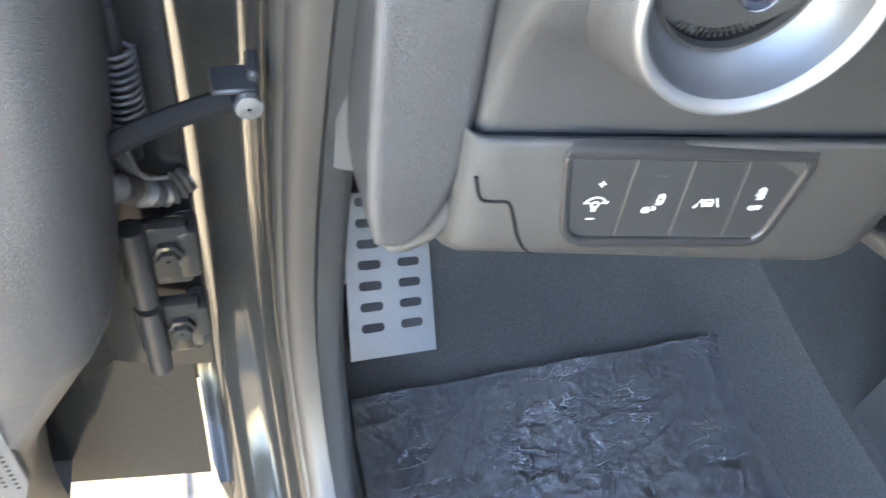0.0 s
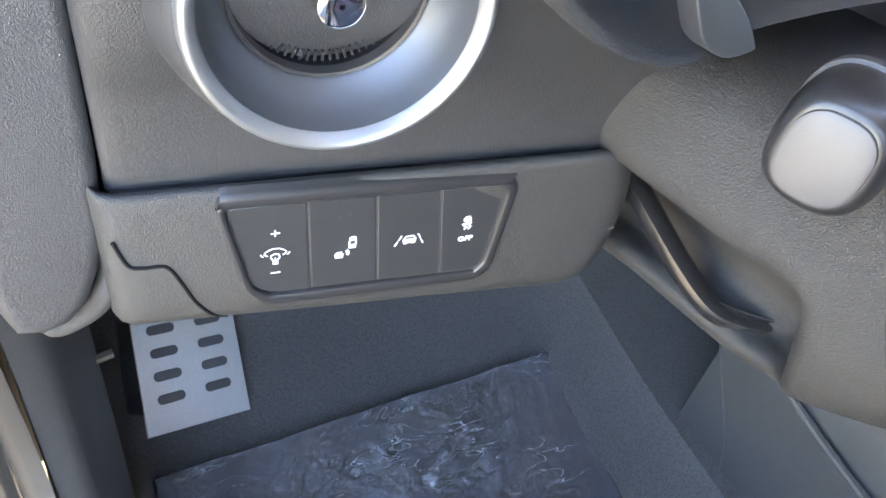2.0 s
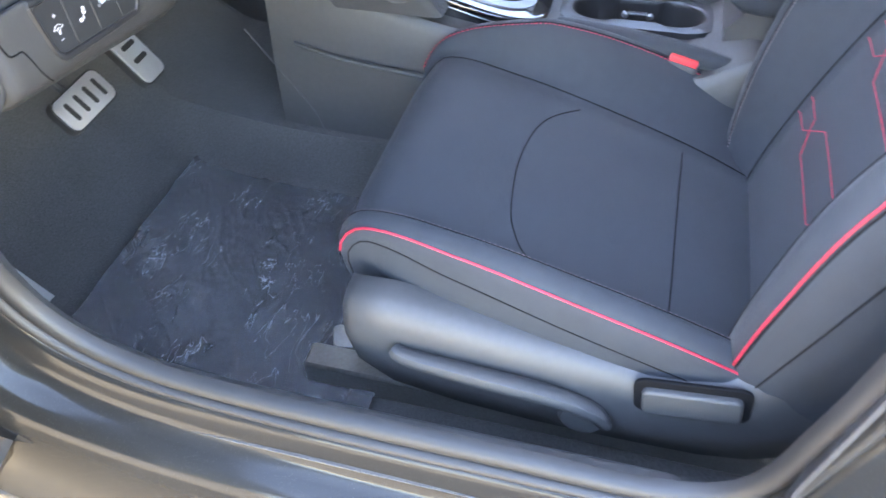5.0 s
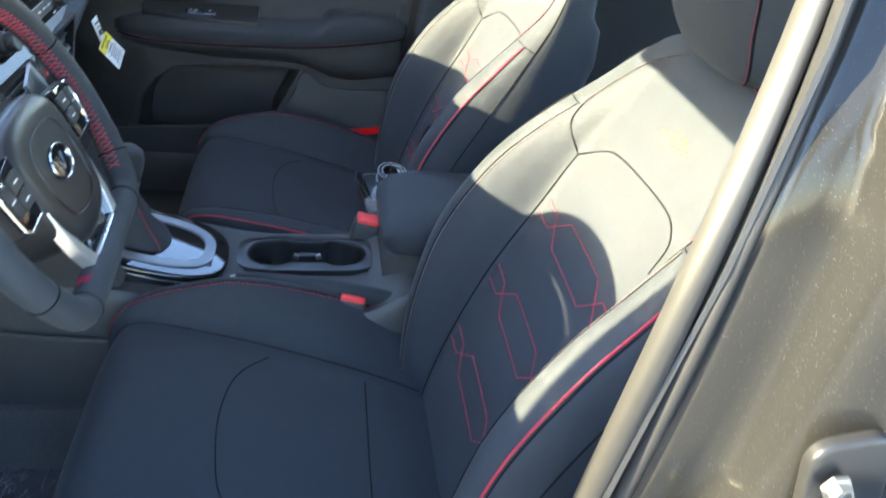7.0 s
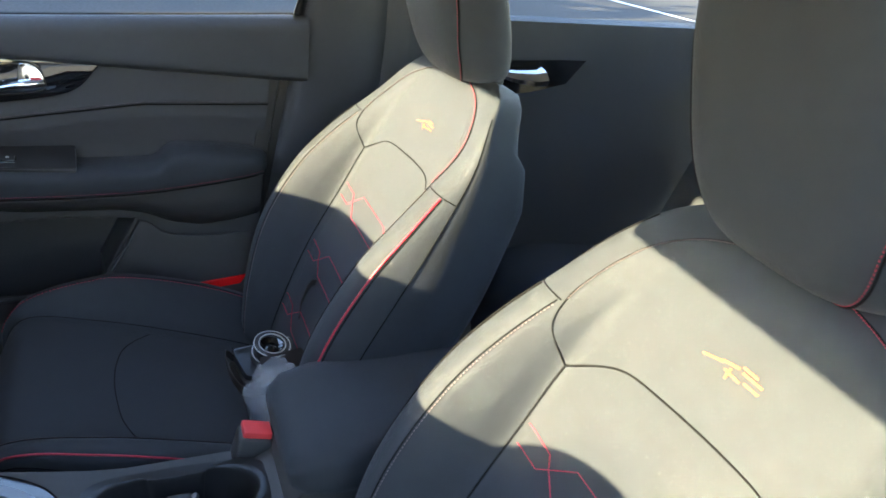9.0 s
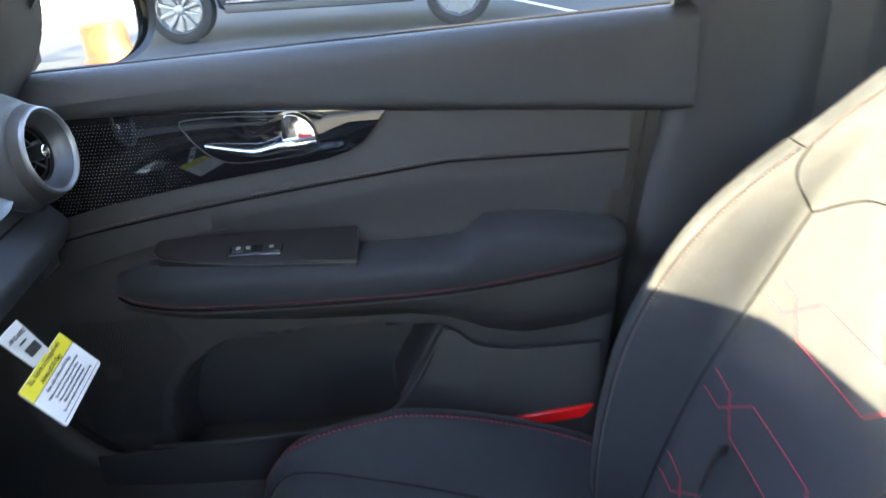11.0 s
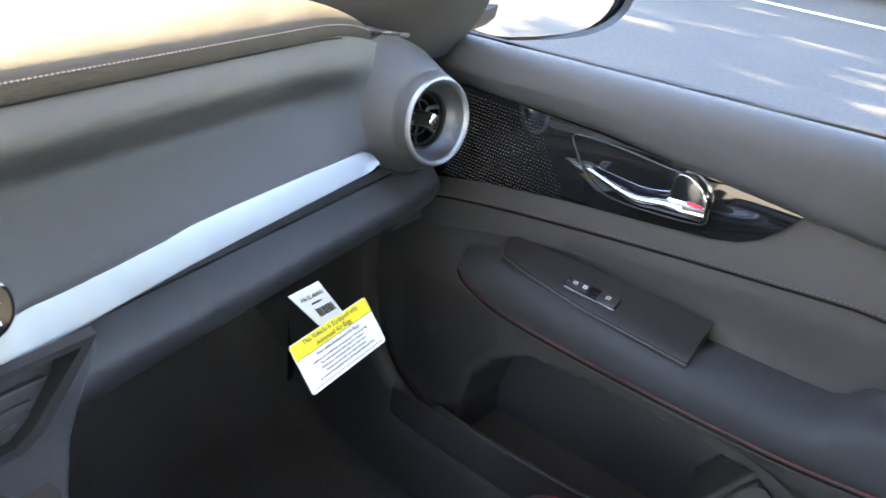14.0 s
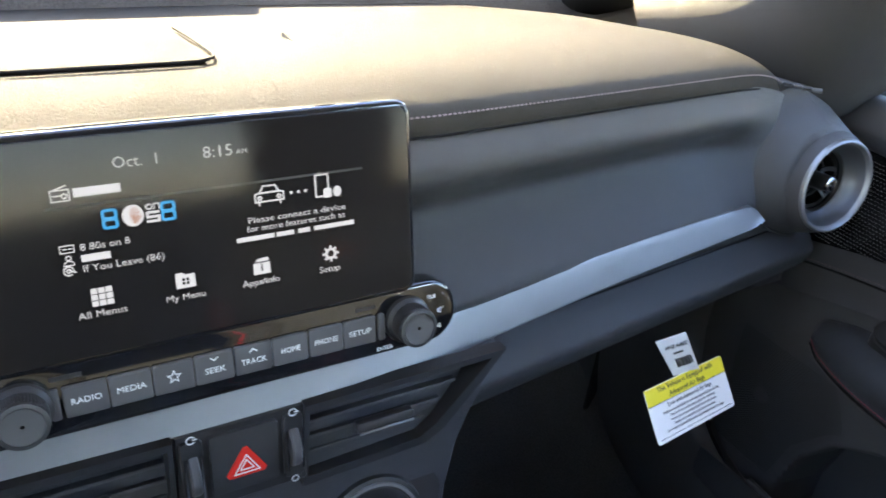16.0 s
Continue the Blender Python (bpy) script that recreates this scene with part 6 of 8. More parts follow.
for side in (1, -1):
    pts = [head_point((2.9 + 1.5 * max(0.0, v + 0.3) ** 1.4 - 0.4 * max(0.0, -v) ** 3) / 9, v, side, 0.0008) for v in seq(-0.86, 0.86, 40)]
    part("stitching", stitches(pts, 70, 0.0006), M_REDTHREAD if side < 0 else M_THREAD, hr, "red stitched seam" if side < 0 else "")
    part("seam", tube([p + Vector((side * 0.0022, -0.0012, 0)) for p in pts], 0.0011, 6), M_SEAM, hr)
    part("post", tube([(SX + side * 0.055, -0.975, 0.93), (SX + side * 0.055, -0.98, 1.03)], 0.006, 10), M_CHROME, seat, "steel headrest post")
    part("post_guide", lathe([(0.016, 0.0), (0.016, 0.012), (0.012, 0.016), (0.007, 0.016)], 20, Matrix.Translation((SX + side * 0.055, -0.968, 0.972))), M_SMOOTH, seat)
part("seat_base", box((SX, -0.46, 0.30), (0.40, 0.44, 0.10), 0.02, 2), M_PLASTIC, seat)
for side in (1, -1):
    part("rail", box((SX + side * 0.18, -0.45, 0.232), (0.04, 0.62, 0.044), 0.004, 1), M_BOLT, seat, "steel seat rail")

seat_p = copy_thing(seat, Matrix.Translation((0.359, -0.449, 0.184)))
for ob in seat_p.children:  # the passenger's cushion is shorter
    if ob.name.startswith("cushion"):
        ob.matrix_local = Matrix.Translation((0, -0.032, 0)) @ ob.matrix_local
tagged(seat, "black leatherette driver's sports seat with red piping")
tagged(seat_p, "black leatherette passenger's sports seat with red piping")


# driver's outer seat shield with its levers
def shield():
    rows = []
    for y, zt, zb in ((-0.225, 0.425, 0.36), (-0.24, 0.438, 0.33), (-0.28, 0.440, 0.300), (-0.36, 0.428, 0.285), (-0.45, 0.415, 0.278), (-0.56, 0.405, 0.278), (-0.63, 0.418, 0.28), (-0.68, 0.448, 0.29), (-0.74, 0.468, 0.30), (-0.80, 0.47, 0.32)):
        xo = -0.602 if -0.7 < y < -0.23 else -0.590
        rows.append([Vector((xo + 0.045, y, zt + 0.004)), Vector((xo + 0.020, y, zt + 0.004)), Vector((xo + 0.006, y, zt - 0.006)), Vector((xo, y, zt - 0.03)), Vector((xo + 0.002, y, (zt + zb) / 2 - 0.02)), Vector((xo + 0.008, y, zb + 0.01)), Vector((xo + 0.03, y, zb))])
    return thick(grid(rows), 0.004)


sh = part("side_shield", shield(), M_PLASTIC, seat, "hard plastic side shield", angle=60)
lev = smooth([(-0.607, -0.290, 0.388), (-0.612, -0.31, 0.384), (-0.614, -0.40, 0.377), (-0.614, -0.47, 0.370), (-0.612, -0.51, 0.354), (-0.608, -0.525, 0.332)], 5)
part("height_lever", tube(lev, lambda u: 0.011 + 0.006 * math.sin(math.pi * u), 12, flat=0.7), M_PLASTIC, sh, "long height-adjust lever")
part("pivot", lathe([(0.026, 0.0), (0.026, 0.008), (0.022, 0.012), (0.001, 0.012)], 32, axes((-0.602, -0.50, 0.337), (0, -1, 0), (0, 0, 1))), M_PLASTIC, sh)
part("recline_recess", prism(rounded(0.115, 0.052, 0.012, 4), 0.004, axes((-0.6035, -0.605, 0.394), (0, -1, 0.12), (0, 0.12, 1)), 0.001, 1), M_SEAM, sh)
part("recline_lever", prism(rounded(0.098, 0.036, 0.008, 4), 0.012, axes((-0.611, -0.605, 0.392), (0, -1, 0.12), (0, 0.12, 1)), 0.004, 3), M_PLASTIC, sh, "recline lever")

# ---- passenger door ----
door = thing("passenger_door", "black grained passenger door panel with gloss trim", "car door", at=(0.70, -0.4, 0.3))


def door_m(x):
    return Matrix(((0, 0, -1, x), (-1, 0, 0, 0), (0, 1, 0, 0), (0, 0, 0, 1)))  # local x to the rear, y up, z into the cabin


def door_slab(pts, x, depth, bevel=0.0, segs=3):
    return prism([(-y, z) for y, z in pts], depth, door_m(x), bevel, segs)


# window ledge pad: rolls over from the pane down to the panel
rows = []
for y, zt, zb in ((0.045, 0.922, 0.878), (0.0, 0.924, 0.876), (-0.2, 0.932, 0.876), (-0.41, 0.940, 0.862), (-0.60, 0.948, 0.850), (-0.74, 0.954, 0.840), (-0.768, 0.956, 0.838), (-0.772, 0.954, 0.838)):
    back_x = 0.03 if y < -0.77 else 0.0
    rows.append([Vector((0.735, y, zt - 0.006)), Vector((0.718, y, zt - 0.001)), Vector((0.704 + back_x, y, zt)), Vector((0.693 + back_x, y, zt - 0.008)), Vector((0.686 + back_x, y, zt - 0.024)), Vector((0.687 + back_x, y, zb + 0.02)), Vector((0.692 + back_x, y, zb + 0.006)), Vector((0.704 + back_x, y, zb))])
part("ledge_pad", thick(grid([smooth(r, 3) for r in rows]), 0.003), M_DASH, door, angle=70)
part("weather_strip", tube([(0.722, 0.04, 0.923), (0.722, -0.2, 0.9335), (0.722, -0.41, 0.9415), (0.722, -0.77, 0.957)], 0.0045, 8), M_RUBBER, door, "rubber weather strip")


# main panel: one sheet with the swage, armrest shelf and lower pocket
POCKET = [(-0.07, 0.36), (-0.07, 0.425), (-0.085, 0.49), (-0.12, 0.54), (-0.17, 0.572), (-0.30, 0.585), (-0.46, 0.578), (-0.43, 0.52), (-0.40, 0.462), (-0.40, 0.36)]


def inside_depth(y, z, poly):
    """Distance to the outline, positive inside it."""
    best, odd = 9.0, False
    for (ya, za), (yb, zb) in zip(poly, poly[1:] + poly[:1]):
        dy, dz = yb - ya, zb - za
        k = max(0.0, min(1.0, ((y - ya) * dy + (z - za) * dz) / (dy * dy + dz * dz)))
        best = min(best, math.hypot(y - ya - k * dy, z - za - k * dz))
        if (za > z) != (zb > z) and y < ya + (z - za) / (zb - za) * (yb - ya):
            odd = not odd
    return best if odd else -best


def door_sheet():
    rows = []
    for y in seq(0.10, -0.705, 240):
        stz = 0.717 + 0.0755 * min(1.0, max(0.0, (0.02 - y)) / 0.5) ** 0.75  # stitched line's height
        prof = [(z, x) for z, x in ((0.875, 0.706), (0.84, 0.704), (stz + 0.012, 0.701), (stz + 0.004, 0.700), (stz, 0.7025), (stz - 0.004, 0.701), (stz - 0.03, 0.706), (0.72, 0.716), (0.69, 0.718), (0.66, 0.700), (0.62, 0.694))]
        prof += [(z, lerp_table([(0.30, 0.71), (0.40, 0.705), (0.50, 0.700), (0.58, 0.694), (0.62, 0.694)], z)[0]) for z in seq(0.60, 0.34, 115)] + [(0.30, 0.71)]
        r = []
        for z, x in prof:
            d = inside_depth(y, z, POCKET) if z < 0.6 else -1.0
            if d > 0:
                k = min(1.0, d / 0.015)
                x += 0.080 * k * k * (3 - 2 * k)
            r.append(Vector((x + 0.0045, y + 0.035 * (0.875 - z) / 0.5 * max(0.0, (-0.64 - y) / 0.065), z)))
        rows.append(r)
    return grid(rows)


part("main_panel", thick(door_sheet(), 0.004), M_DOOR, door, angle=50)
part("end_face", door_slab([(-0.700, 0.875), (-0.772, 0.955), (-0.745, 0.84), (-0.708, 0.635), (-0.668, 0.45), (-0.62, 0.30), (-0.60, 0.30), (-0.66, 0.60)], 0.712, 0.05, 0.004), M_RUBBER, door)
part("stitching", stitches([(0.6995, y, 0.7215 + 0.0755 * min(1.0, max(0.0, (0.02 - y)) / 0.5) ** 0.75) for y in seq(0.02, -0.70, 50)], 150, 0.0007), M_THREAD, door, "pale stitched seam")
part("swage_line", tube([(0.7010, y, 0.7165 + 0.0755 * min(1.0, max(0.0, (0.02 - y)) / 0.5) ** 0.75) for y in seq(0.02, -0.70, 50)], 0.0013, 6), M_SEAM, door)
part("gloss_trim", door_slab([(0.04, 0.873), (-0.10, 0.8745), (-0.19, 0.8735), (-0.30, 0.8685), (-0.412, 0.862), (-0.3974, 0.8416), (-0.3808, 0.824), (-0.3621, 0.8135), (-0.335, 0.8060), (-0.285, 0.7990), (-0.176, 0.7850), (-0.0595, 0.7658), (0.04, 0.742)], 0.6985, 0.010, 0.002, 2), M_GLOSS, door, "piano-black trim with a fading dot pattern")
DV, DF = [], []
for i in range(46):
    for j in range(28):
        y, z = -0.005 - 0.0042 * i - (0.0021 if j % 2 else 0), 0.752 + 0.0042 * j
        lim = 0.745 + (0.04 - y) * 0.165 + 0.005
        fade = (-y / 0.19) + (z - 0.76) * 3.5
        if z < lim or z > 0.868 or fade > 1.0:
            continue
        r = 0.0011 * (1 - 0.6 * fade)
        b = len(DV)
        DV += [(0.69835, y + r, z), (0.69835, y, z + r), (0.69835, y - r, z), (0.69835, y, z - r), (0.6979, y, z)]
        DF += [(b, b + 1, b + 4), (b + 1, b + 2, b + 4), (b + 2, b + 3, b + 4), (b + 3, b, b + 4)]
me = bpy.data.meshes.new("dot_pattern")
me.from_pydata(DV, [], DF)
me.materials.append(material("dot_grey", (0.16, 0.155, 0.15), 0.35))
ob = new("dot_pattern", me)
hang(ob, door)
tagged(ob, kind="stuff")
# inside handle: chrome rim, cup and pull
cup = [(-0.1675, 0.861), (-0.1835, 0.865), (-0.2259, 0.8655), (-0.2678, 0.863), (-0.2988, 0.861), (-0.3164, 0.852), (-0.3262, 0.8368), (-0.3272, 0.8211), (-0.3147, 0.8160), (-0.2837, 0.8120), (-0.2411, 0.809), (-0.2137, 0.8119), (-0.1909, 0.8257), (-0.1752, 0.8455)]
cups = smooth([(0.6975, y, z) for y, z in cup], 4, closed=True)
hd = part("handle_rim", tube(cups, 0.0008, 8, closed=True), M_SATIN, door, "dark chrome rim of the inside handle")
part("handle_cup", grid([[p + Vector((dx, (p.y + 0.25) * k, (p.z - 0.832) * k)) for p in cups] for dx, k in ((-0.0005, 0.0), (0.012, -0.06), (0.02, -0.25), (0.022, -0.9))], close_u=True), M_GLOSS, hd)
pull = smooth([(0.694, -0.195, 0.8325), (0.688, -0.2325, 0.8262), (0.685, -0.259, 0.8240), (0.684, -0.285, 0.8290), (0.686, -0.308, 0.8310), (0.690, -0.3255, 0.8315)], 6)
part("handle_pull", tube(pull, lambda u: 0.0030 + 0.0052 * min(1.0, u * 1.3), 14, flat=0.9), M_CHROME, hd, "polished chrome door pull")
part("handle_root", prism(round_poly([(0.2870, 0.830), (0.2895, 0.8600), (0.2940, 0.8655), (0.3061, 0.8655), (0.3197, 0.8570), (0.3262, 0.8450), (0.3278, 0.8260), (0.300, 0.8240)], (0.004, 0.004, 0.003, 0.005, 0.005, 0.005, 0.004, 0.006), 4), 0.014, door_m(0.6865), 0.004, 3), M_CHROME, hd)
part("lock_mark", box((0.6862, -0.3150, 0.8400), (0.001, 0.016, 0.003), 0.0004, 1), M_RED, hd, "red lock mark")


# armrest: a long padded shelf that swells towards its rear
def armrest():
    sect = [  # y, top z, inner x, bottom z
        (-0.045, 0.668, 0.700, 0.650), (-0.055, 0.675, 0.680, 0.645), (-0.08, 0.684, 0.662, 0.642), (-0.13, 0.692, 0.648, 0.638), (-0.22, 0.694, 0.640, 0.636), (-0.36, 0.692, 0.638, 0.637),
        (-0.45, 0.693, 0.638, 0.640), (-0.488, 0.695, 0.638, 0.642), (-0.500, 0.701, 0.638, 0.643), (-0.512, 0.714, 0.638, 0.645), (-0.522, 0.7205, 0.639, 0.646), (-0.535, 0.722, 0.640, 0.647), (-0.60, 0.720, 0.643, 0.654), (-0.66, 0.712, 0.650, 0.660), (-0.688, 0.703, 0.662, 0.664), (-0.698, 0.692, 0.690, 0.668)]
    rows = []
    for y, zt, xi, zb in sect:
        w = 0.722 - xi
        rows.append(smooth([(0.722, y, zt - 0.004), (xi + w * 0.55, y, zt), (xi + w * 0.25, y, zt - 0.003), (xi + 0.003, y, zt - 0.014), (xi, y, (zt + zb) / 2 - 0.004), (xi + 0.006, y, zb + 0.006), (xi + 0.02, y, zb), (0.715, y, zb - 0.012)], 3))
    return grid(rows, cap=True)


ar = part("armrest", armrest(), M_LEATHER, door, "padded armrest with red stitching", angle=70)
ln = smooth([(0.6765, -0.058, 0.6525), (0.6585, -0.085, 0.6495), (0.6445, -0.14, 0.6455), (0.6375, -0.23, 0.6445), (0.6355, -0.36, 0.6450), (0.6355, -0.47, 0.6485), (0.6375, -0.56, 0.6575), (0.6445, -0.65, 0.6685), (0.6585, -0.685, 0.6725)], 5)
part("red_stitching", stitches([p + Vector((-0.0008, 0, 0.004)) for p in ln], 150, 0.0006, 0.3), M_DUSKY, ar, "dusky red stitched seam")
part("seam", tube([p + Vector((-0.0002, 0, -0.001)) for p in ln], 0.0014, 6), M_SEAM, ar)
# pale cord added to stand for the sheen on the armrest's lower edge
part("armrest_edge_sheen", tube([p + Vector((0.0022, 0, -0.0056)) for p in ln], 0.0011, 6), M_KEYGREY, ar, "thin pale line for the edge sheen below the stitching")
# lower flank under the armrest, curving in to the pull pocket
rows = []
for y, zb, xb in ((-0.06, 0.625, 0.700), (-0.14, 0.612, 0.692), (-0.28, 0.600, 0.690), (-0.42, 0.598, 0.690), (-0.47, 0.590, 0.690), (-0.52, 0.568, 0.690), (-0.57, 0.560, 0.688), (-0.63, 0.566, 0.690), (-0.685, 0.575, 0.698)):
    i = (y + 0.06) / -0.64
    xi = 0.668 if -0.65 < y < -0.1 else 0.690
    rows.append([Vector((xi, y, 0.648 + 0.02 * max(0, (-y - 0.4) / 0.3))), Vector((xi - 0.006, y, 0.632)), Vector((xi - 0.002 + (xb - xi) * 0.3, y, (0.63 + zb) / 2)), Vector((xb, y, zb)), Vector((xb + 0.012, y, zb - 0.002))])
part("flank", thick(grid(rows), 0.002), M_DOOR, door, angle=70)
# switch pod
pod = round_poly([(0.110, 0.022), (0.118, 0.028), (0.22, 0.031), (0.362, 0.030), (0.364, -0.030), (0.24, -0.0235), (0.16, -0.0130), (0.118, -0.003), (0.110, 0.006)], (0.004, 0.004, 0.02, 0.003, 0.003, 0.03, 0.03, 0.008, 0.004), 4)
PM = Matrix(((0, 1, 0.0, 0.680), (-1, 0, 0, 0), (0, 0.35, 1, 0.7040), (0, 0, 0, 1)))
sp = part("switch_pod", prism(pod, 0.02, PM, 0.003, 3), M_SMOOTH, door, "smooth switch pod")
plate = part("switch_plate", prism([(a + 0.2375, b - 0.003) for a, b in rounded(0.066, 0.017, 0.003, 3)], 0.004, PM @ Matrix.Translation((0, 0, 0.0015)), 0.0006, 1), M_GLOSS, sp)
for a, w in ((0.2165, 0.015), (0.2285, 0.007), (0.2575, 0.022)):
    k = part("switch", prism([(p + a, q - 0.003) for p, q in rounded(w, 0.013, 0.0015, 2)], 0.005, PM @ Matrix.Translation((0, 0, 0.0040)), 0.001, 2), M_KEY, plate)
    part("symbol", mark([rect(0.004, 0.003) + [(-0.002, -0.0015)]], PM @ Matrix.Translation((a, -0.003, 0.0043)), 0.0009), M_PRINT, k)
part("pod_lip", tube([PM @ Vector((a, b, -0.002)) for a, b in ((0.114, 0.001), (0.122, -0.006), (0.16, -0.0145), (0.24, -0.0250), (0.364, -0.0315))], 0.0009, 6), M_KEYGREY, sp)
# map pocket
lip = smooth([(0.678, -0.055, 0.424), (0.672, -0.12, 0.427), (0.668, -0.22, 0.433), (0.668, -0.33, 0.443), (0.673, -0.385, 0.457), (0.682, -0.42, 0.497), (0.688, -0.463, 0.572)], 6)
part("pocket_lip", tube(lip, 0.0045, 10), M_DASH, door)
rows = []
for y, zt in ((0.02, 0.420), (-0.055, 0.424), (-0.12, 0.427), (-0.22, 0.433), (-0.33, 0.443), (-0.385, 0.457), (-0.42, 0.497), (-0.463, 0.570), (-0.50, 0.547), (-0.545, 0.537), (-0.60, 0.5355), (-0.665, 0.539)):
    rows.append([Vector((0.686 if y < -0.4 else 0.672, y, zt)), Vector((0.684 if y < -0.4 else 0.670, y, zt - 0.03)), Vector((0.676, y, 0.36)), Vector((0.690, y, 0.29))])
rows = [list(r) for r in zip(*[smooth(c, 5) for c in zip(*rows)])]
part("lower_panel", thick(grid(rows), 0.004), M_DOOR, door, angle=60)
# fine loudspeaker perforation in rings, ahead of the pocket
DV, DF = [], []
for i in range(5, 44):
    r = 0.0026 * i
    n = max(8, int(2 * math.pi * r / 0.0034))
    for j in range(n):
        y, z = -0.016 + r * math.cos(2 * math.pi * (j + 0.5 * (i % 2)) / n), 0.532 + r * math.sin(2 * math.pi * (j + 0.5 * (i % 2)) / n)
        if not (-0.135 < y < 0.035 and 0.43 < z < 0.612) or inside_depth(y, z, POCKET) > -0.012:
            continue
        x = lerp_table([(0.30, 0.71), (0.40, 0.705), (0.50, 0.700), (0.58, 0.694), (0.62, 0.694)], z)[0] + 0.0045 - 0.0046
        b, q = len(DV), 0.0009
        DV += [Vector((x - 0.0012, y + q, z)), Vector((x - 0.0012, y, z + q)), Vector((x - 0.0012, y - q, z)), Vector((x - 0.0012, y, z - q))]
        DF.append((b, b + 1, b + 2, b + 3))
me = bpy.data.meshes.new("speaker_perforation")
me.from_pydata(DV, [], DF)
me.materials.append(M_SEAM)
ob = new("speaker_perforation", me)
hang(ob, door)
tagged(ob, kind="stuff")
part("reflector", door_slab([(-0.524, 0.414), (-0.536, 0.4325), (-0.656, 0.447), (-0.642, 0.4280)], 0.672, 0.01, 0.001, 1), M_REFLECTOR, door, "red door reflector")
wg = grid([[Vector((0.722, 0.06, 0.92)), Vector((0.722, -0.80, 0.955))], [Vector((0.615, -0.36, 1.29)), Vector((0.60, -0.85, 1.33))]])
g = part("window_pane", thick(wg, 0.004), M_GLASS, door)
g.visible_shadow = False
# door mirror
mir = part("mirror_housing", grid([[Vector((0.80 + dx, 0.04 + dy, -0.008)) + Vector((0.16 * math.copysign(abs(math.cos(t)) ** 0.7, math.cos(t)) * k, 0, 0.985 + 0.085 * math.copysign(abs(math.sin(t)) ** 0.7, math.sin(t)) * k)) for t in seq(0, 2 * math.pi, 33)[:-1]] for dx, dy, k in ((0.10, -0.035, 0.90), (0.10, -0.04, 0.96), (0.10, -0.03, 1.0), (0.10, 0.0, 1.0), (0.10, 0.05, 0.90), (0.10, 0.09, 0.6), (0.10, 0.10, 0.2))], close_u=True), M_SMOOTH, door, "black door mirror housing", angle=60)
TURN = Matrix.Translation((0.90, 0.04, 0)) @ Matrix.Rotation(radians(-24), 4, "Z") @ Matrix.Translation((-0.90, -0.04, 0))
mir.data.transform(TURN)
mg = bpy.data.materials.new("mirror_glass")
mg.use_nodes = True
mg.node_tree.nodes["Principled BSDF"].inputs["Metallic"].default_value = 1.0
mg.node_tree.nodes["Principled BSDF"].inputs["Roughness"].default_value = 0.01
mg.node_tree.nodes["Principled BSDF"].inputs["Base Color"].default_value = (0.88, 0.88, 0.86, 1)
part("mirror_glass", prism([(0.144 * math.copysign(abs(math.cos(t)) ** 0.7, math.cos(t)), 0.076 * math.copysign(abs(math.sin(t)) ** 0.7, math.sin(t))) for t in seq(0, 2 * math.pi, 33)[:-1]], 0.004, TURN @ axes((0.90, 0.003, 0.977), (1, 0.10, 0), (0, 0.06, 1))), mg, mir, "convex mirror glass")
part("mirror_arm", tube([(0.73, 0.06, 0.922), (0.80, 0.05, 0.925), (0.86, 0.05, 0.938)], 0.028, 10, flat=0.7), M_SMOOTH, mir)

# ---- centre console ----
console = thing("centre_console", "black plastic centre console with shifter and cup holders", "centre console", at=(0, -0.4, 0.25))
CON = [  # y, top z, half width, depth of the cup well
    (0.06, 0.58, 0.120, 0), (-0.05, 0.545, 0.122, 0), (-0.15, 0.515, 0.124, 0), (-0.25, 0.498, 0.126, 0), (-0.33, 0.480, 0.128, 0), (-0.378, 0.470, 0.129, 0), (-0.380, 0.470, 0.129, 0.075), (-0.42, 0.465, 0.130, 0.075),
    (-0.56, 0.465, 0.132, 0.075), (-0.584, 0.470, 0.131, 0.075), (-0.586, 0.471, 0.131, 0), (-0.60, 0.478, 0.130, 0), (-0.64, 0.50, 0.125, 0), (-0.80, 0.51, 0.120, 0), (-0.98, 0.50, 0.115, 0), (-1.0, 0.45, 0.110, 0)]
rows = []
for y, zt, hw, dip in CON:
    cx = 0.008
    prof = [(-1.14, 0.215), (-1.12, zt - 0.16), (-1.06, zt - 0.05), (-1.0, zt - 0.018), (-0.975, zt - 0.006), (-0.93, zt), (-0.06, zt), (-0.05, zt - dip), (0.70, zt - dip), (0.71, zt), (0.93, zt), (0.975, zt - 0.006), (1.0, zt - 0.018), (1.06, zt - 0.05), (1.12, zt - 0.16), (1.14, 0.215)]
    rows.append([Vector((cx + x * hw, y, z)) for x, z in prof])
part("tunnel_body", grid(rows, cap=True), M_PLASTIC, console, angle=40)
part("side_seam", tube(smooth([(-0.128, 0.10, 0.47), (-0.127, 0.05, 0.40), (-0.129, 0.0, 0.33), (-0.130, -0.01, 0.295)], 4), 0.0010, 6), M_KEYGREY, console)
part("side_crease", tube(smooth([(-0.127, 0.02, 0.455), (-0.132, -0.06, 0.440), (-0.134, -0.2, 0.428), (-0.136, -0.34, 0.415)], 4), 0.004, 8), M_PLASTIC, console)
# shifter surround: gloss oval with a silver U
SO = axes((0.010, -0.230, 0.527), (1, 0, 0), (0, 0.965, 0.26))
oval = [(0.092 * math.copysign(abs(math.cos(t)) ** 0.7, math.cos(t)), 0.130 * math.copysign(abs(math.sin(t)) ** 0.75, math.sin(t))) for t in seq(0, 2 * math.pi, 49)[:-1]]
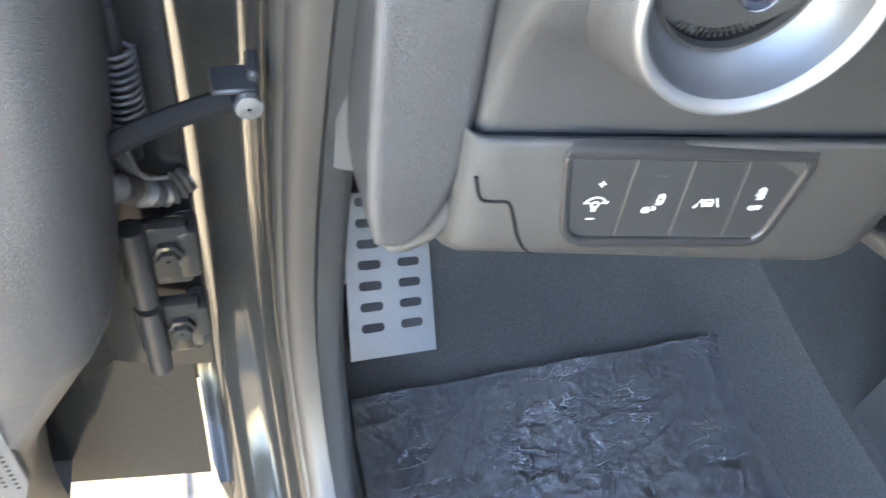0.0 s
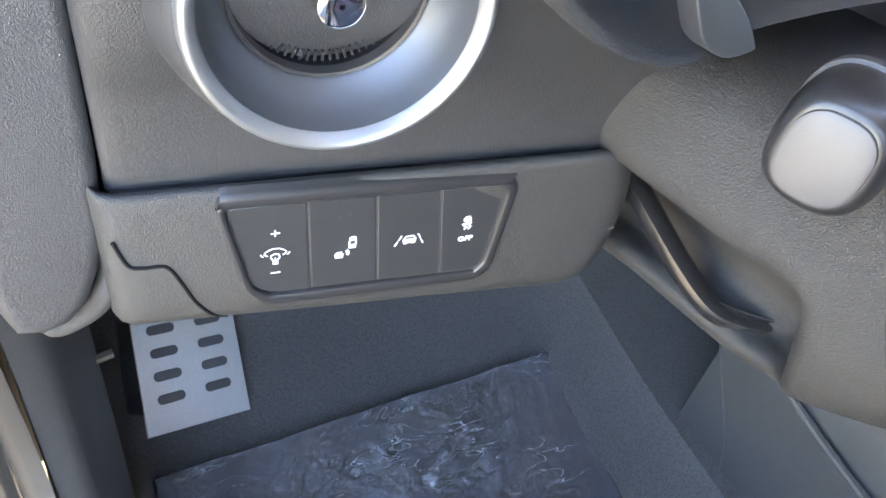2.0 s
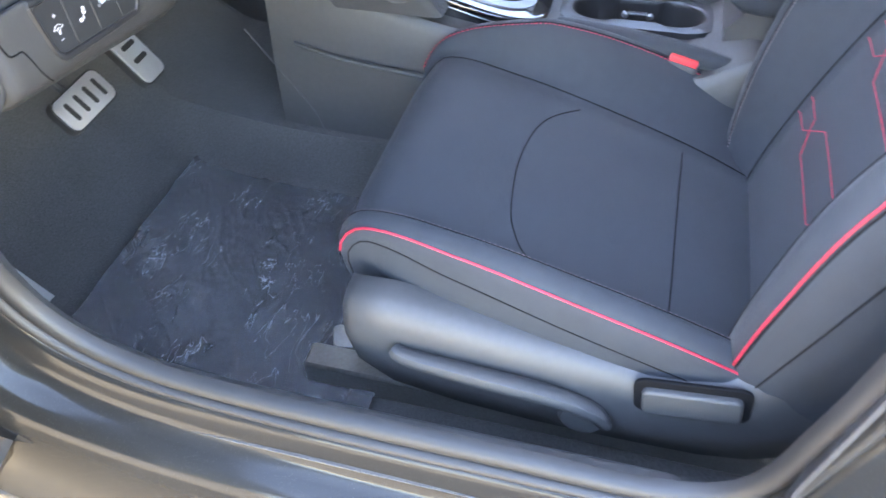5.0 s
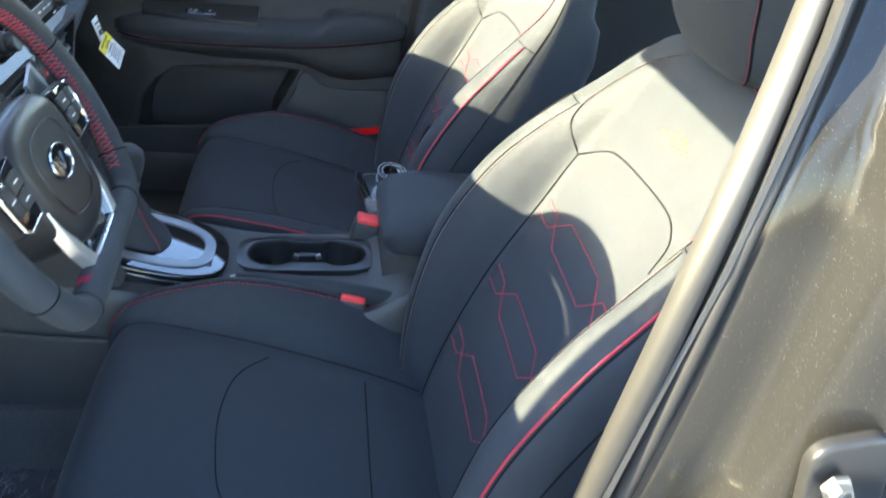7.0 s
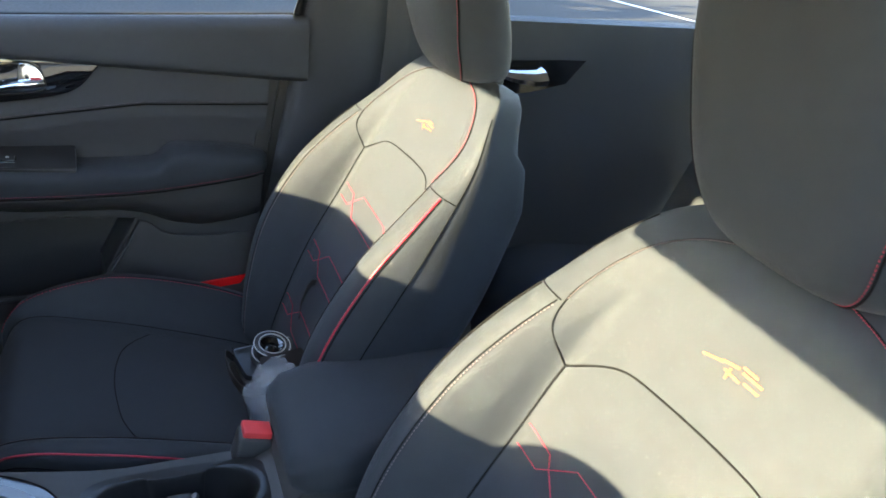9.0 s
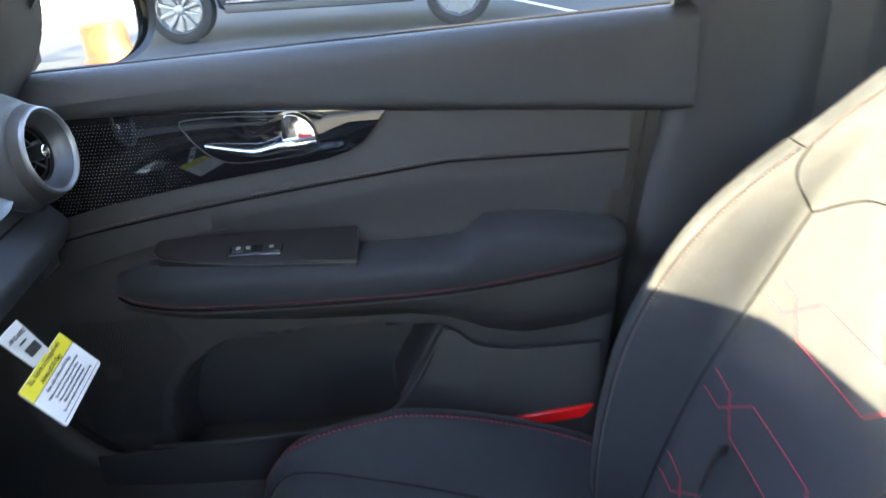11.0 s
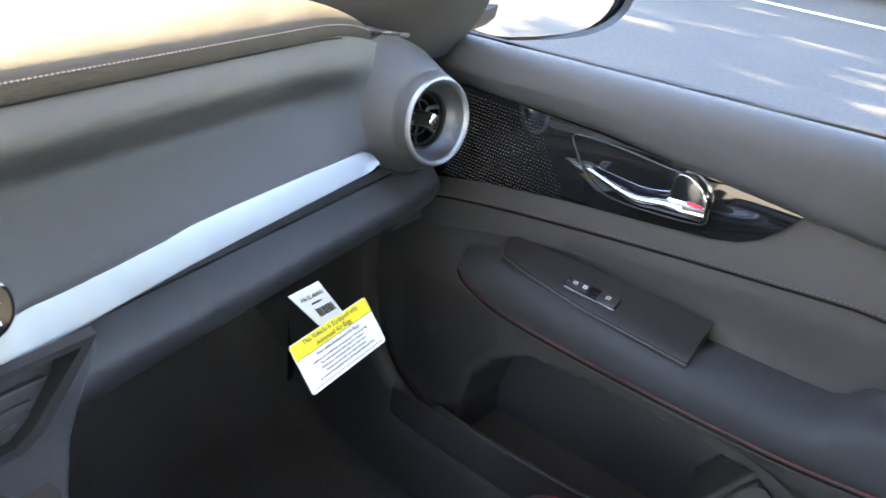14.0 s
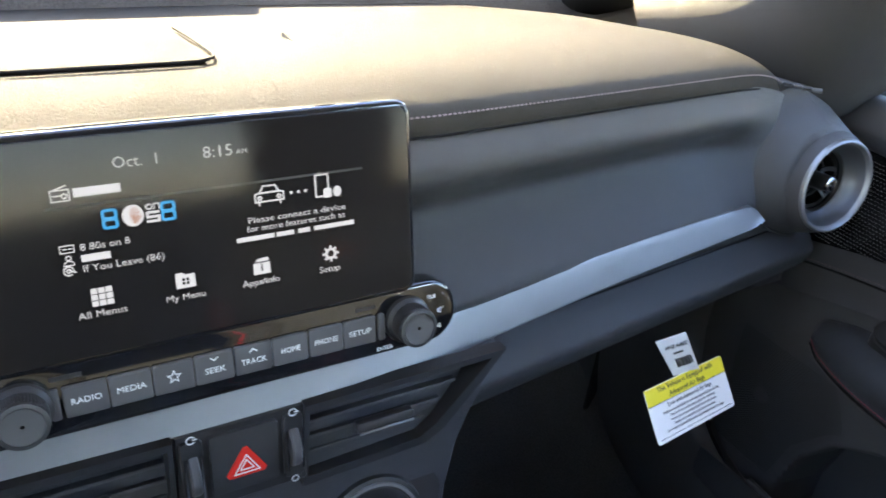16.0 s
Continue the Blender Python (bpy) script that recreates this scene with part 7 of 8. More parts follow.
gs = part("shifter_surround", prism(oval, 0.05, SO, 0.006, 4), M_GLOSS, console, "gloss black shifter surround")
part("surround_line", tube([SO @ Vector((x * 0.99, y * 0.99, -0.012)) for x, y in oval], 0.0014, 6, closed=True), M_SILVER, gs)
U = []
for t in seq(0, 2 * math.pi, 49)[:-1]:
    U.append((math.cos(t), math.sin(t)))
rows = []
for a, b, h in ((0.070, 0.106, 0.0), (0.070, 0.106, 0.003), (0.054, 0.090, 0.003), (0.052, 0.088, -0.006)):
    rows.append([SO @ Vector((a * math.copysign(abs(c) ** 0.7, c), b * math.copysign(abs(s) ** 0.75, s), h)) for c, s in U])
part("surround_band", grid(rows, close_u=True), M_SILVER, gs, "satin silver band")
part("plate", prism([(0.048 * math.copysign(abs(c) ** 0.7, c), 0.088 * math.copysign(abs(s) ** 0.75, s)) for c, s in U], 0.004, SO @ Matrix.Translation((0, 0, -0.003))), M_SMOOTH, gs)
rows = []
for h, k, oy in ((-0.002, 1.0, 0.0), (0.012, 0.92, 0.004), (0.03, 0.62, 0.012), (0.055, 0.38, 0.022), (0.075, 0.30, 0.028)):
    rows.append([SO @ Vector((0.042 * k * math.copysign(abs(c) ** 0.8, c), 0.015 + oy + 0.052 * k * math.copysign(abs(s) ** 0.8, s), h)) for c, s in U])
boot = part("shift_boot", grid(rows, close_u=True), M_LEATHER, gs, "leather shift boot with red stitching", angle=60)
for k, a in enumerate((45, 135, 225, 315)):
    c, s = math.cos(radians(a)), math.sin(radians(a))
    part("boot_stitch", tube([SO @ Vector((0.0425 * q * math.copysign(abs(c) ** 0.8, c), 0.015 + oy + 0.0525 * q * math.copysign(abs(s) ** 0.8, s), h)) for h, q, oy in ((0.0, 1.0, 0.0), (0.012, 0.92, 0.004), (0.03, 0.62, 0.012), (0.055, 0.38, 0.022))], 0.0006, 5), M_REDTHREAD, boot)
knob = part("shift_knob", lathe([(0.012, 0.0), (0.015, 0.004), (0.017, 0.02), (0.022, 0.04), (0.024, 0.058), (0.021, 0.072), (0.012, 0.080), (0.001, 0.081)], 28, SO @ Matrix.Translation((0, 0.043, 0.072)) @ pose(0, 0, 0, -8)), M_LEATHER, gs, "leather shift knob", angle=60)
part("knob_band", lathe([(0.0165, 0.012), (0.0178, 0.014), (0.0186, 0.022), (0.0176, 0.024)], 28, SO @ Matrix.Translation((0, 0.043, 0.072)) @ pose(0, 0, 0, -8)), M_SILVER, knob)
part("button_plate", prism(rounded(0.03, 0.014, 0.003, 2), 0.004, SO @ Matrix.Translation((-0.03, -0.098, 0.001)), 0.0006, 1), M_KEY, gs)

# cup holders: a tray with two joined wells
WX, WY, WZ = 0.050, -0.482, 0.4755
holder = []
for cy, a0 in ((WY + 0.054, -35), (WY - 0.054, 145)):
    holder += [(WX + 0.040 * math.cos(radians(a)), cy + 0.046 * math.sin(radians(a))) for a in seq(a0, a0 + 250, 22)]
hold = [(v.x, v.y) for v in smooth([(x, y, 0) for x, y in holder], 2, closed=True)]
rows = []
for k, z in ((1.42, WZ - 0.016), (1.36, WZ - 0.006), (1.26, WZ - 0.001), (1.10, WZ), (1.04, WZ + 0.0012), (1.0, WZ - 0.001), (0.98, WZ - 0.010), (0.93, WZ - 0.055), (0.80, WZ - 0.060), (0.02, WZ - 0.060)):
    row = []
    for x, y in hold:
        dx, dy = (x - WX) * k, (y - WY) * k
        if k > 1.05:
            # the tray's outer edge is a rounded rectangle
            q = (k - 1.05) / 0.37
            ang = math.atan2((y - WY) / 0.1, (x - WX) / 0.04)
            rx, ry = 0.056 * math.copysign(abs(math.cos(ang)) ** 0.5, math.cos(ang)), 0.118 * math.copysign(abs(math.sin(ang)) ** 0.5, math.sin(ang))
            dx, dy = dx + (rx - dx) * min(1, q * 1.6), dy + (ry - dy) * min(1, q * 1.6)
        row.append(Vector((WX + dx, WY + dy, z)))
    rows.append(row)
part("cup_tray", grid(rows, close_u=True), M_SMOOTH, console, "tray with twin cup wells", angle=50)
part("cup_bridge", box((WX, WY, WZ - 0.006), (0.012, 0.030, 0.006), 0.002, 2), M_SMOOTH, console)
for sg in (1, -1):
    part("cup_tab", box((WX, WY + sg * 0.019, WZ - 0.008), (0.009, 0.010, 0.008), 0.002, 2, pose(0, 0, 0, sg * 30)), M_SILVER, console)
# hand brake lever
hb = smooth([(-0.082, -0.375, 0.508), (-0.083, -0.41, 0.506), (-0.084, -0.47, 0.500), (-0.085, -0.55, 0.490), (-0.086, -0.62, 0.474)], 5)
hbp = part("handbrake", tube(hb, lambda u: 0.0145 + 0.003 * math.sin(math.pi * u), 14, flat=0.9), M_LEATHER, console, "handbrake lever with silver button", angle=70)
part("handbrake_button", tube([(-0.082, -0.377, 0.508), (-0.082, -0.366, 0.5085)], 0.0075, 12), M_STEEL, hbp, "silver release button")
# armrest box
AX = 0.034
rows = []
for y, zt, zb, hw in ((-0.600, 0.575, 0.560, 0.075), (-0.604, 0.590, 0.550, 0.088), (-0.620, 0.601, 0.542, 0.098), (-0.66, 0.609, 0.540, 0.104), (-0.80, 0.614, 0.545, 0.106), (-0.93, 0.612, 0.55, 0.104), (-0.955, 0.602, 0.555, 0.096)):
    rows.append(smooth([(AX - hw, y, (zt + zb) / 2), (AX - hw * 0.93, y, zt - 0.012), (AX - hw * 0.7, y, zt - 0.001), (AX, y, zt + 0.002), (AX + hw * 0.7, y, zt - 0.001), (AX + hw * 0.93, y, zt - 0.012), (AX + hw, y, (zt + zb) / 2), (AX + hw * 0.9, y, zb), (AX, y, zb - 0.003), (AX - hw * 0.9, y, zb)], 4, closed=True))
part("armrest_lid", grid(rows, close_u=True, cap=True), M_LEATHER, console, "padded leatherette armrest lid", angle=80)
rows = []
for y, w, zt in ((-0.607, 0.062, 0.50), (-0.63, 0.076, 0.54), (-0.66, 0.084, 0.55), (-0.93, 0.084, 0.55)):
    rows.append([Vector((AX - w, y, 0.44)), Vector((AX - w, y, zt)), Vector((AX + w, y, zt)), Vector((AX + w, y, 0.44))])
part("armrest_box", grid(rows, cap=True), M_PLASTIC, console)


# seat belt buckles
def buckle(x, y, z, lean, lab):
    b = thing("seat_belt_buckle", lab, "buckle", "belt buckles", at=(x, y, 0.3))
    m = Matrix.Translation((x, y, z)) @ pose(0, 0, 0, lean, 0, 0)
    bd = box((0, 0, 0), (0.036, 0.048, 0.082), 0.008, 3)
    bmesh.ops.transform(bd, matrix=m @ Matrix.Translation((0, 0, -0.042)), verts=bd.verts)
    part("body", bd, M_PLASTIC, b)
    rb = box((0, 0, 0), (0.030, 0.040, 0.012), 0.003, 2)
    bmesh.ops.transform(rb, matrix=m @ Matrix.Translation((0, 0, 0.0)), verts=rb.verts)
    part("release_button", rb, M_RBTN, b, "red release button")
    part("strap", tube([m @ Vector((0, 0, -0.075)), m @ Vector((0, -0.02, -0.14)), Vector((x, y - 0.05, 0.28))], 0.014, 8, flat=0.4), M_BELT, b)
    return b


M_RBTN = material("red_button", (0.72, 0.055, 0.06), 0.4, var=0.1)
buckle(-0.092, -0.556, 0.486, 14, "black seat belt buckle with red button beside the driver's seat")
buckle(0.122, -0.590, 0.502, 14, "black seat belt buckle with red button beside the passenger seat")

# seat belt on the passenger's centre pillar
belt = thing("seat_belt", "dark seat belt hanging down the centre pillar", "seat belt", at=(0.67, -0.9, 0.3))
rows = [[Vector((x, y - 0.023, z)), Vector((x + 0.004, y + 0.023, z))] for x, y, z in ((0.625, -0.925, 1.25), (0.655, -0.93, 1.10), (0.668, -0.935, 0.95), (0.672, -0.93, 0.80), (0.674, -0.925, 0.60), (0.680, -0.92, 0.36))]
part("webbing", thick(grid([smooth(c, 4) for c in zip(*rows)]), 0.0015), M_BELT, belt)
part("tongue", box((0.664, -0.932, 0.775), (0.006, 0.055, 0.028), 0.004, 2), M_STEEL, belt, "steel belt tongue")
part("anchor_bolt", lathe([(0.014, 0.0), (0.014, 0.006), (0.009, 0.010), (0.001, 0.010)], 20, axes((0.68, -0.90, 0.77), (0, -1, 0), (0, 0, 1))), M_BOLT, belt)

# ---- closing panels of the footwells ----
rows = [[Vector((x, y, z)) for x in (-0.70, 0, 0.70)] for y, z in ((0.47, 0.50), (0.475, 0.80), (0.50, 0.95))]
single("bulkhead", thick(grid(rows), 0.01), M_CARPET, "dark felt bulkhead behind the dashboard", "bulkhead", kind="structure")
for sgn, nm in ((-1, "footwell_side_near"), (1, "footwell_side_far")):
    rows = [[Vector((sgn * x, y, z)) for y in seq(0.11, 0.52, 6)] for z, x in ((0.20, 0.700), (0.40, 0.695), (0.60, 0.692), (0.96, 0.698))]
    single(nm, thick(grid(rows), 0.006), M_PLASTIC, "dark plastic footwell side panel", "trim", kind="structure")
M_FILM = material("clear_film", (0.14, 0.14, 0.144), 0.18, var=0.25, scale=70, rough_var=0.06, spec=0.75)
nt = M_FILM.node_tree
# sharp creases: thin ridges where two noises pass their middle value
tc = nt.nodes.new("ShaderNodeTexCoord")
last = None
for sc, wide in ((24.0, 0.08), (62.0, 0.10)):
    nz = node(nt, "ShaderNodeTexNoise", Scale=sc, Detail=3.0, Distortion=0.6)
    nt.links.new(tc.outputs["Object"], nz.inputs["Vector"])
    off = nt.nodes.new("ShaderNodeMath")
    off.operation = "SUBTRACT"
    off.inputs[1].default_value = 0.5
    nt.links.new(nz.outputs[0], off.inputs[0])
    ab = nt.nodes.new("ShaderNodeMath")
    ab.operation = "ABSOLUTE"
    nt.links.new(off.outputs[0], ab.inputs[0])
    rg = node(nt, "ShaderNodeMapRange", From_Max=wide, To_Min=1.0, To_Max=0.0)
    nt.links.new(ab.outputs[0], rg.inputs[0])
    bp = node(nt, "ShaderNodeBump", Strength=1.0, Distance=0.0048 if sc < 40 else 0.0020)
    nt.links.new(rg.outputs[0], bp.inputs["Height"])
    if last:
        nt.links.new(last.outputs[0], bp.inputs["Normal"])
    last = bp
nt.links.new(last.outputs[0], nt.nodes["Principled BSDF"].inputs["Normal"])
# pale hairlines of sharp folds, in patches: whitening and glints put into the colour
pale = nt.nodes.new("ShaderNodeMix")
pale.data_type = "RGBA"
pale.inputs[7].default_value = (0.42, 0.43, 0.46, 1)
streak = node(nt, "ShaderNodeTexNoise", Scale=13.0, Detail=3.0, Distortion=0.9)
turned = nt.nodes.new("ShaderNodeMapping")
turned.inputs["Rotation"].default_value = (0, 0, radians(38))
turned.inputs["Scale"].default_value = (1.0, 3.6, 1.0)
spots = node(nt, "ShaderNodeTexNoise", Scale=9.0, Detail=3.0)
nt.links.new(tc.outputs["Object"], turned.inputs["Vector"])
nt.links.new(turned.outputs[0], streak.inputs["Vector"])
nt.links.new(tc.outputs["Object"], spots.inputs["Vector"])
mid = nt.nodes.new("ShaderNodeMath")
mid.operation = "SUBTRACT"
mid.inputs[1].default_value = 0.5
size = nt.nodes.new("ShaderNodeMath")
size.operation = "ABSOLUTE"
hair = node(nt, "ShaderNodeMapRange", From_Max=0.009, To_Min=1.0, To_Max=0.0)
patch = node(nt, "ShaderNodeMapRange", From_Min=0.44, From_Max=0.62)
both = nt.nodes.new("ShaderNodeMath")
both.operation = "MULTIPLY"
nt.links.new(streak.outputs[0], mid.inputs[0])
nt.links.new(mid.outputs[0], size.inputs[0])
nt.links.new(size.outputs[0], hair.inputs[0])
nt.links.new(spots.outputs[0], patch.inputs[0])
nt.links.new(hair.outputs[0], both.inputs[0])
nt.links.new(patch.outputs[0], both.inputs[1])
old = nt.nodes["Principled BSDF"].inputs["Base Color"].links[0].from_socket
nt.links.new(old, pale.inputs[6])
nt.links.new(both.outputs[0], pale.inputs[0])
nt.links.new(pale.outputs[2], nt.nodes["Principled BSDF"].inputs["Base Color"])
nt.nodes["Principled BSDF"].inputs["Alpha"].default_value = 0.68


# ---- driver's footwell ----
def floor_z(y):
    return lerp_table([(-1.0, 0.212), (-0.2, 0.210), (0.0, 0.212), (0.12, 0.221), (0.20, 0.234), (0.27, 0.252)], y)[0]


def crinkled_film():
    """A thin clear film on the carpet: broad swells and many small sharp creases."""
    from mathutils import noise
    a, b, c, d = Vector((-0.640, 0.205, 0)), Vector((-0.185, 0.212, 0)), Vector((-0.165, -0.27, 0)), Vector((-0.655, -0.23, 0))
    rows = []
    n, m = 200, 190
    for j in range(n + 1):
        row = []
        for i in range(m + 1):
            u, v = i / m, j / n
            p = a.lerp(b, u).lerp(d.lerp(c, u), v)
            q = Vector((p.x * 0.8 + p.y * 0.6, p.y * 0.8 - p.x * 0.6, 3.1))
            r1 = (1 - abs(noise.noise(Vector((q.x * 12, q.y * 30, 0.3))))) ** 22
            r2 = (1 - abs(noise.noise(Vector((q.x * 60, q.y * 32, 7.3))))) ** 16
            r3 = noise.noise(Vector((p.x * 6, p.y * 6, 1.7)))
            fine = noise.noise(Vector((p.x * 90, p.y * 60, 4.4)))
            amp = 0.5 + 0.5 * noise.noise(Vector((p.x * 5, p.y * 5, 9.1)))
            row.append(Vector((p.x, p.y, floor_z(p.y) + 0.010 + 0.0075 * r1 * amp + 0.0040 * r2 * amp + 0.004 * r3 + 0.0008 * fine)))
        rows.append(row)
    return grid(rows)


film = thing("floor_film", "crinkled clear plastic film laid over the floor mat", "plastic film", at=(-0.41, -0.02, 0.22))
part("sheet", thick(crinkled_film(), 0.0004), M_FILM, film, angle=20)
for ends in (((-0.640, 0.205), (-0.185, 0.212)), ((-0.185, 0.212), (-0.165, -0.27)), ((-0.640, 0.205), (-0.655, -0.23))):
    (xa, ya), (xb, yb) = ends
    edge = [Vector((xa + (xb - xa) * u, ya + (yb - ya) * u, floor_z(ya + (yb - ya) * u) + 0.0115 + 0.002 * math.sin(u * 19) * math.sin(u * 7))) for u in seq(0, 1, 40)]
    part("folded_edge", tube(edge, 0.0014, 6), M_FILM, film, "thin folded edge of the film")
rest = thing("footrest", "brushed alloy footrest plate with oval slots", "footrest", at=(-0.58, 0.26, 0.25))
FR = axes((-0.583, 0.308, 0.330), (1, 0.20, -0.27), (0, 0.74, 0.67))
part("plate", prism([(-0.054, -0.092), (0.054, -0.094), (0.056, 0.085), (-0.042, 0.085), (-0.050, 0.04)], 0.003, FR, 0.0012, 2), M_STEEL, rest, "brushed alloy plate")
part("backing", prism([(-0.052, -0.07), (0.05, -0.07), (0.05, 0.085), (-0.04, 0.085)], 0.05, FR @ Matrix.Translation((0, 0, -0.003))), M_PLASTIC, rest)
for j in range(7):
    for sx in (-1, 1):
        part("slot", prism([(x + sx * 0.0245 + 0.0005 * j, y - 0.060 + 0.0225 * j) for x, y in rounded(0.028, 0.0095, 0.0046, 4)], 0.003, FR @ Matrix.Translation((0, 0, 0.0006)), 0.0004, 1), M_KEYGREY, rest)
part("bolt", tube([(-0.672, 0.218, 0.428), (-0.650, 0.222, 0.428)], 0.004, 8), M_BOLT, rest)
for nm, lab, x0, x1, z0, z1 in (("brake_pedal", "alloy-faced brake pedal with slots", -0.392, -0.290, 0.440, 0.476), ("accelerator_pedal", "alloy-faced accelerator pedal with slots", -0.248, -0.196, 0.432, 0.520)):
    pd = thing(nm, lab, "pedal", "pedals", at=((x0 + x1) / 2, 0.26, 0.3))
    w, hh = x1 - x0, (z1 - z0) * 1.35
    PD = axes(((x0 + x1) / 2, 0.245, (z0 + z1) / 2), (1, 0.02, 0), (0, 0.62, 0.78))
    part("pad", prism(rounded(w, hh, 0.012, 4), 0.005, PD, 0.0015, 2), M_PEDAL, pd, "brushed alloy pad")
    part("rubber_back", prism(rounded(w + 0.006, hh + 0.006, 0.014, 4), 0.012, PD @ Matrix.Translation((0, 0, -0.004))), M_RUBBER, pd)
    for k in range(4 if w > 0.08 else 3):
        n = 4 if w > 0.08 else 3
        part("stud", prism([(x, y) for x, y in (rounded(0.008, hh * 0.6, 0.0038, 3) if w > 0.08 else rounded(w * 0.6, 0.008, 0.0038, 3))], 0.002, PD @ Matrix.Translation(((k - (n - 1) / 2) * 0.022 if w > 0.08 else 0, 0 if w > 0.08 else (k - 1) * 0.024, 0.0008))), M_RUBBER, pd)
    part("arm", tube(smooth([PD @ Vector((0, 0, -0.012)), ((x0 + x1) / 2, 0.30, z1 + 0.02), ((x0 + x1) / 2 + 0.01, 0.33, z1 + 0.14), ((x0 + x1) / 2 + 0.01, 0.34, 0.72)], 4), 0.010, 8, flat=0.6), M_PLASTIC, pd)
br = thing("rail_bracket", "zinc seat rail bracket bolted to the floor", "bracket", at=(-0.485, -0.18, 0.21))
part("plate", prism(rounded(0.040, 0.060, 0.008, 3), 0.004, Matrix.Translation((-0.485, -0.185, 0.235)) @ pose(0, 0, 0, 8, 0, 20), 0.001, 1), M_BOLT, br)
part("bolt_head", lathe([(0.010, 0.0), (0.010, 0.007), (0.007, 0.009), (0.001, 0.009)], 6, Matrix.Translation((-0.485, -0.185, 0.235))), M_BOLT, br)
part("leg", box((-0.485, -0.19, 0.222), (0.03, 0.04, 0.024), 0.003, 1), M_BOLT, br)

# ---- the open driver's door and its hinge pillar ----
od = thing("driver_door", "dark driver's door standing wide open on its hinges", "car door", at=(-1.2, 0.1, 0.35))
EDGE = [(0.95, -0.790), (0.84, -0.791), (0.777, -0.795), (0.70, -0.803), (0.659, -0.808), (0.639, -0.819), (0.589, -0.849), (0.549, -0.866), (0.48, -0.885), (0.38, -0.90), (0.30, -0.90)]


def door_y(x):
    return 0.12 * (-0.80 - x)


rows = []
for z, xe in [(p.z, p.x) for p in smooth([(x, 0, z) for z, x in EDGE], 4)]:
    bulge = -0.012 * math.exp(-((z - 0.70) / 0.07) ** 2)
    row = [Vector((xe + 0.004, 0.115, z)), Vector((xe + 0.004, 0.055, z)), Vector((xe + 0.001, 0.030, z)), Vector((xe - 0.006, 0.012, z)), Vector((xe - 0.02, 0.002, z))]
    row += [Vector((x, door_y(x) + bulge, z)) for x in seq(xe - 0.05, -1.74, 10)]
    rows.append(row)
part("inner_panel", grid(rows), M_DASH, od, angle=60)
rows = [[Vector((x, door_y(x) + 0.115 + t, z)) for x in seq(-0.785, -1.76, 8)] for z, t in ((0.27, 0.03), (0.34, 0.045), (0.55, 0.06), (0.75, 0.055), (0.93, 0.03), (0.955, 0.0))]
part("outer_skin", thick(grid(rows), 0.003), M_PAINT, od, angle=60)
part("lower_edge", grid([[Vector((x, door_y(x) + d, 0.30)) for x in seq(-0.90, -1.74, 4)] for d in (0.0, 0.15)]), M_PLASTIC, od)
part("ledge", grid([[Vector((x, door_y(x) + d, z)) for x in seq(-0.79, -1.74, 4)] for d, z in ((0.0, 0.95), (0.03, 0.962), (0.06, 0.955))]), M_DASH, od, angle=60)
grl = [(-0.862, 0.565), (-0.862, 0.655), (-0.89, 0.668), (-1.02, 0.668), (-1.06, 0.62), (-1.06, 0.45), (-1.02, 0.40), (-0.92, 0.42), (-0.88, 0.50)]
part("speaker_panel", prism(grl, 0.006, Matrix(((1, 0, 0, 0), (-0.12, 0, -1, -0.102), (0, 1, 0, 0), (0, 0, 0, 1))), 0.003, 2), M_PLASTIC, od, "grey loudspeaker panel with fine holes")
DV, DF = [], []
for i in range(28):
    for j in range(40):
        x, z = -0.868 - 0.0058 * i, 0.47 + 0.0048 * j + (0.0024 if i % 2 else 0)
        if z > 0.645 or z < 0.60 - 3.0 * (-0.868 - x) and z < 0.56:
            continue
        y, b = door_y(x) - 0.0066, len(DV)
        r = 0.0013
        DV += [(x + r, y, z), (x, y, z + r), (x - r, y, z), (x, y, z - r)]
        DF.append((b, b + 1, b + 2, b + 3))
me = bpy.data.meshes.new("speaker_holes")
me.from_pydata(DV, [], DF)
me.materials.append(M_SEAM)
ob = new("speaker_holes", me)
hang(ob, od)
tagged(ob, kind="stuff")
# check strap, spring, hinges and wiring
part("check_strap", tube(smooth([(-0.815, 0.050, 0.727), (-0.801, 0.060, 0.732), (-0.78, 0.066, 0.740), (-0.752, 0.072, 0.746), (-0.742, 0.074, 0.747)], 4), 0.0032, 8, flat=1.7), M_SEAM, od, "black door check strap")
ckb = part("strap_bracket", merge(box((-0.740, 0.082, 0.752), (0.020, 0.020, 0.003), 0.001, 1), box((-0.740, 0.082, 0.744), (0.020, 0.020, 0.003), 0.001, 1), box((-0.731, 0.088, 0.748), (0.005, 0.020, 0.020), 0.0015, 1)), M_SMOOTH, od, "strap bracket")
part("pin", lathe([(0.0045, -0.006), (0.0045, 0.004), (0.0062, 0.004), (0.0062, 0.008), (0.001, 0.009)], 12, axes((-0.7345, 0.074, 0.7475), (1, 0, 0), (0, 0, 1))), M_KEYGREY, ckb)
coil = [Vector((-0.791 + 0.0085 * math.cos(t), 0.118 + 0.0085 * math.sin(t), 0.700 + 0.048 * t / (2 * math.pi * 11))) for t in seq(0, 2 * math.pi * 11, 200)]
part("coil_spring", tube(coil, 0.0013, 6), M_KEYGREY, od, "dark steel coil spring")
part("spring_pin", tube([(-0.791, 0.118, 0.68), (-0.791, 0.118, 0.77)], 0.004, 8), M_SMOOTH, od)
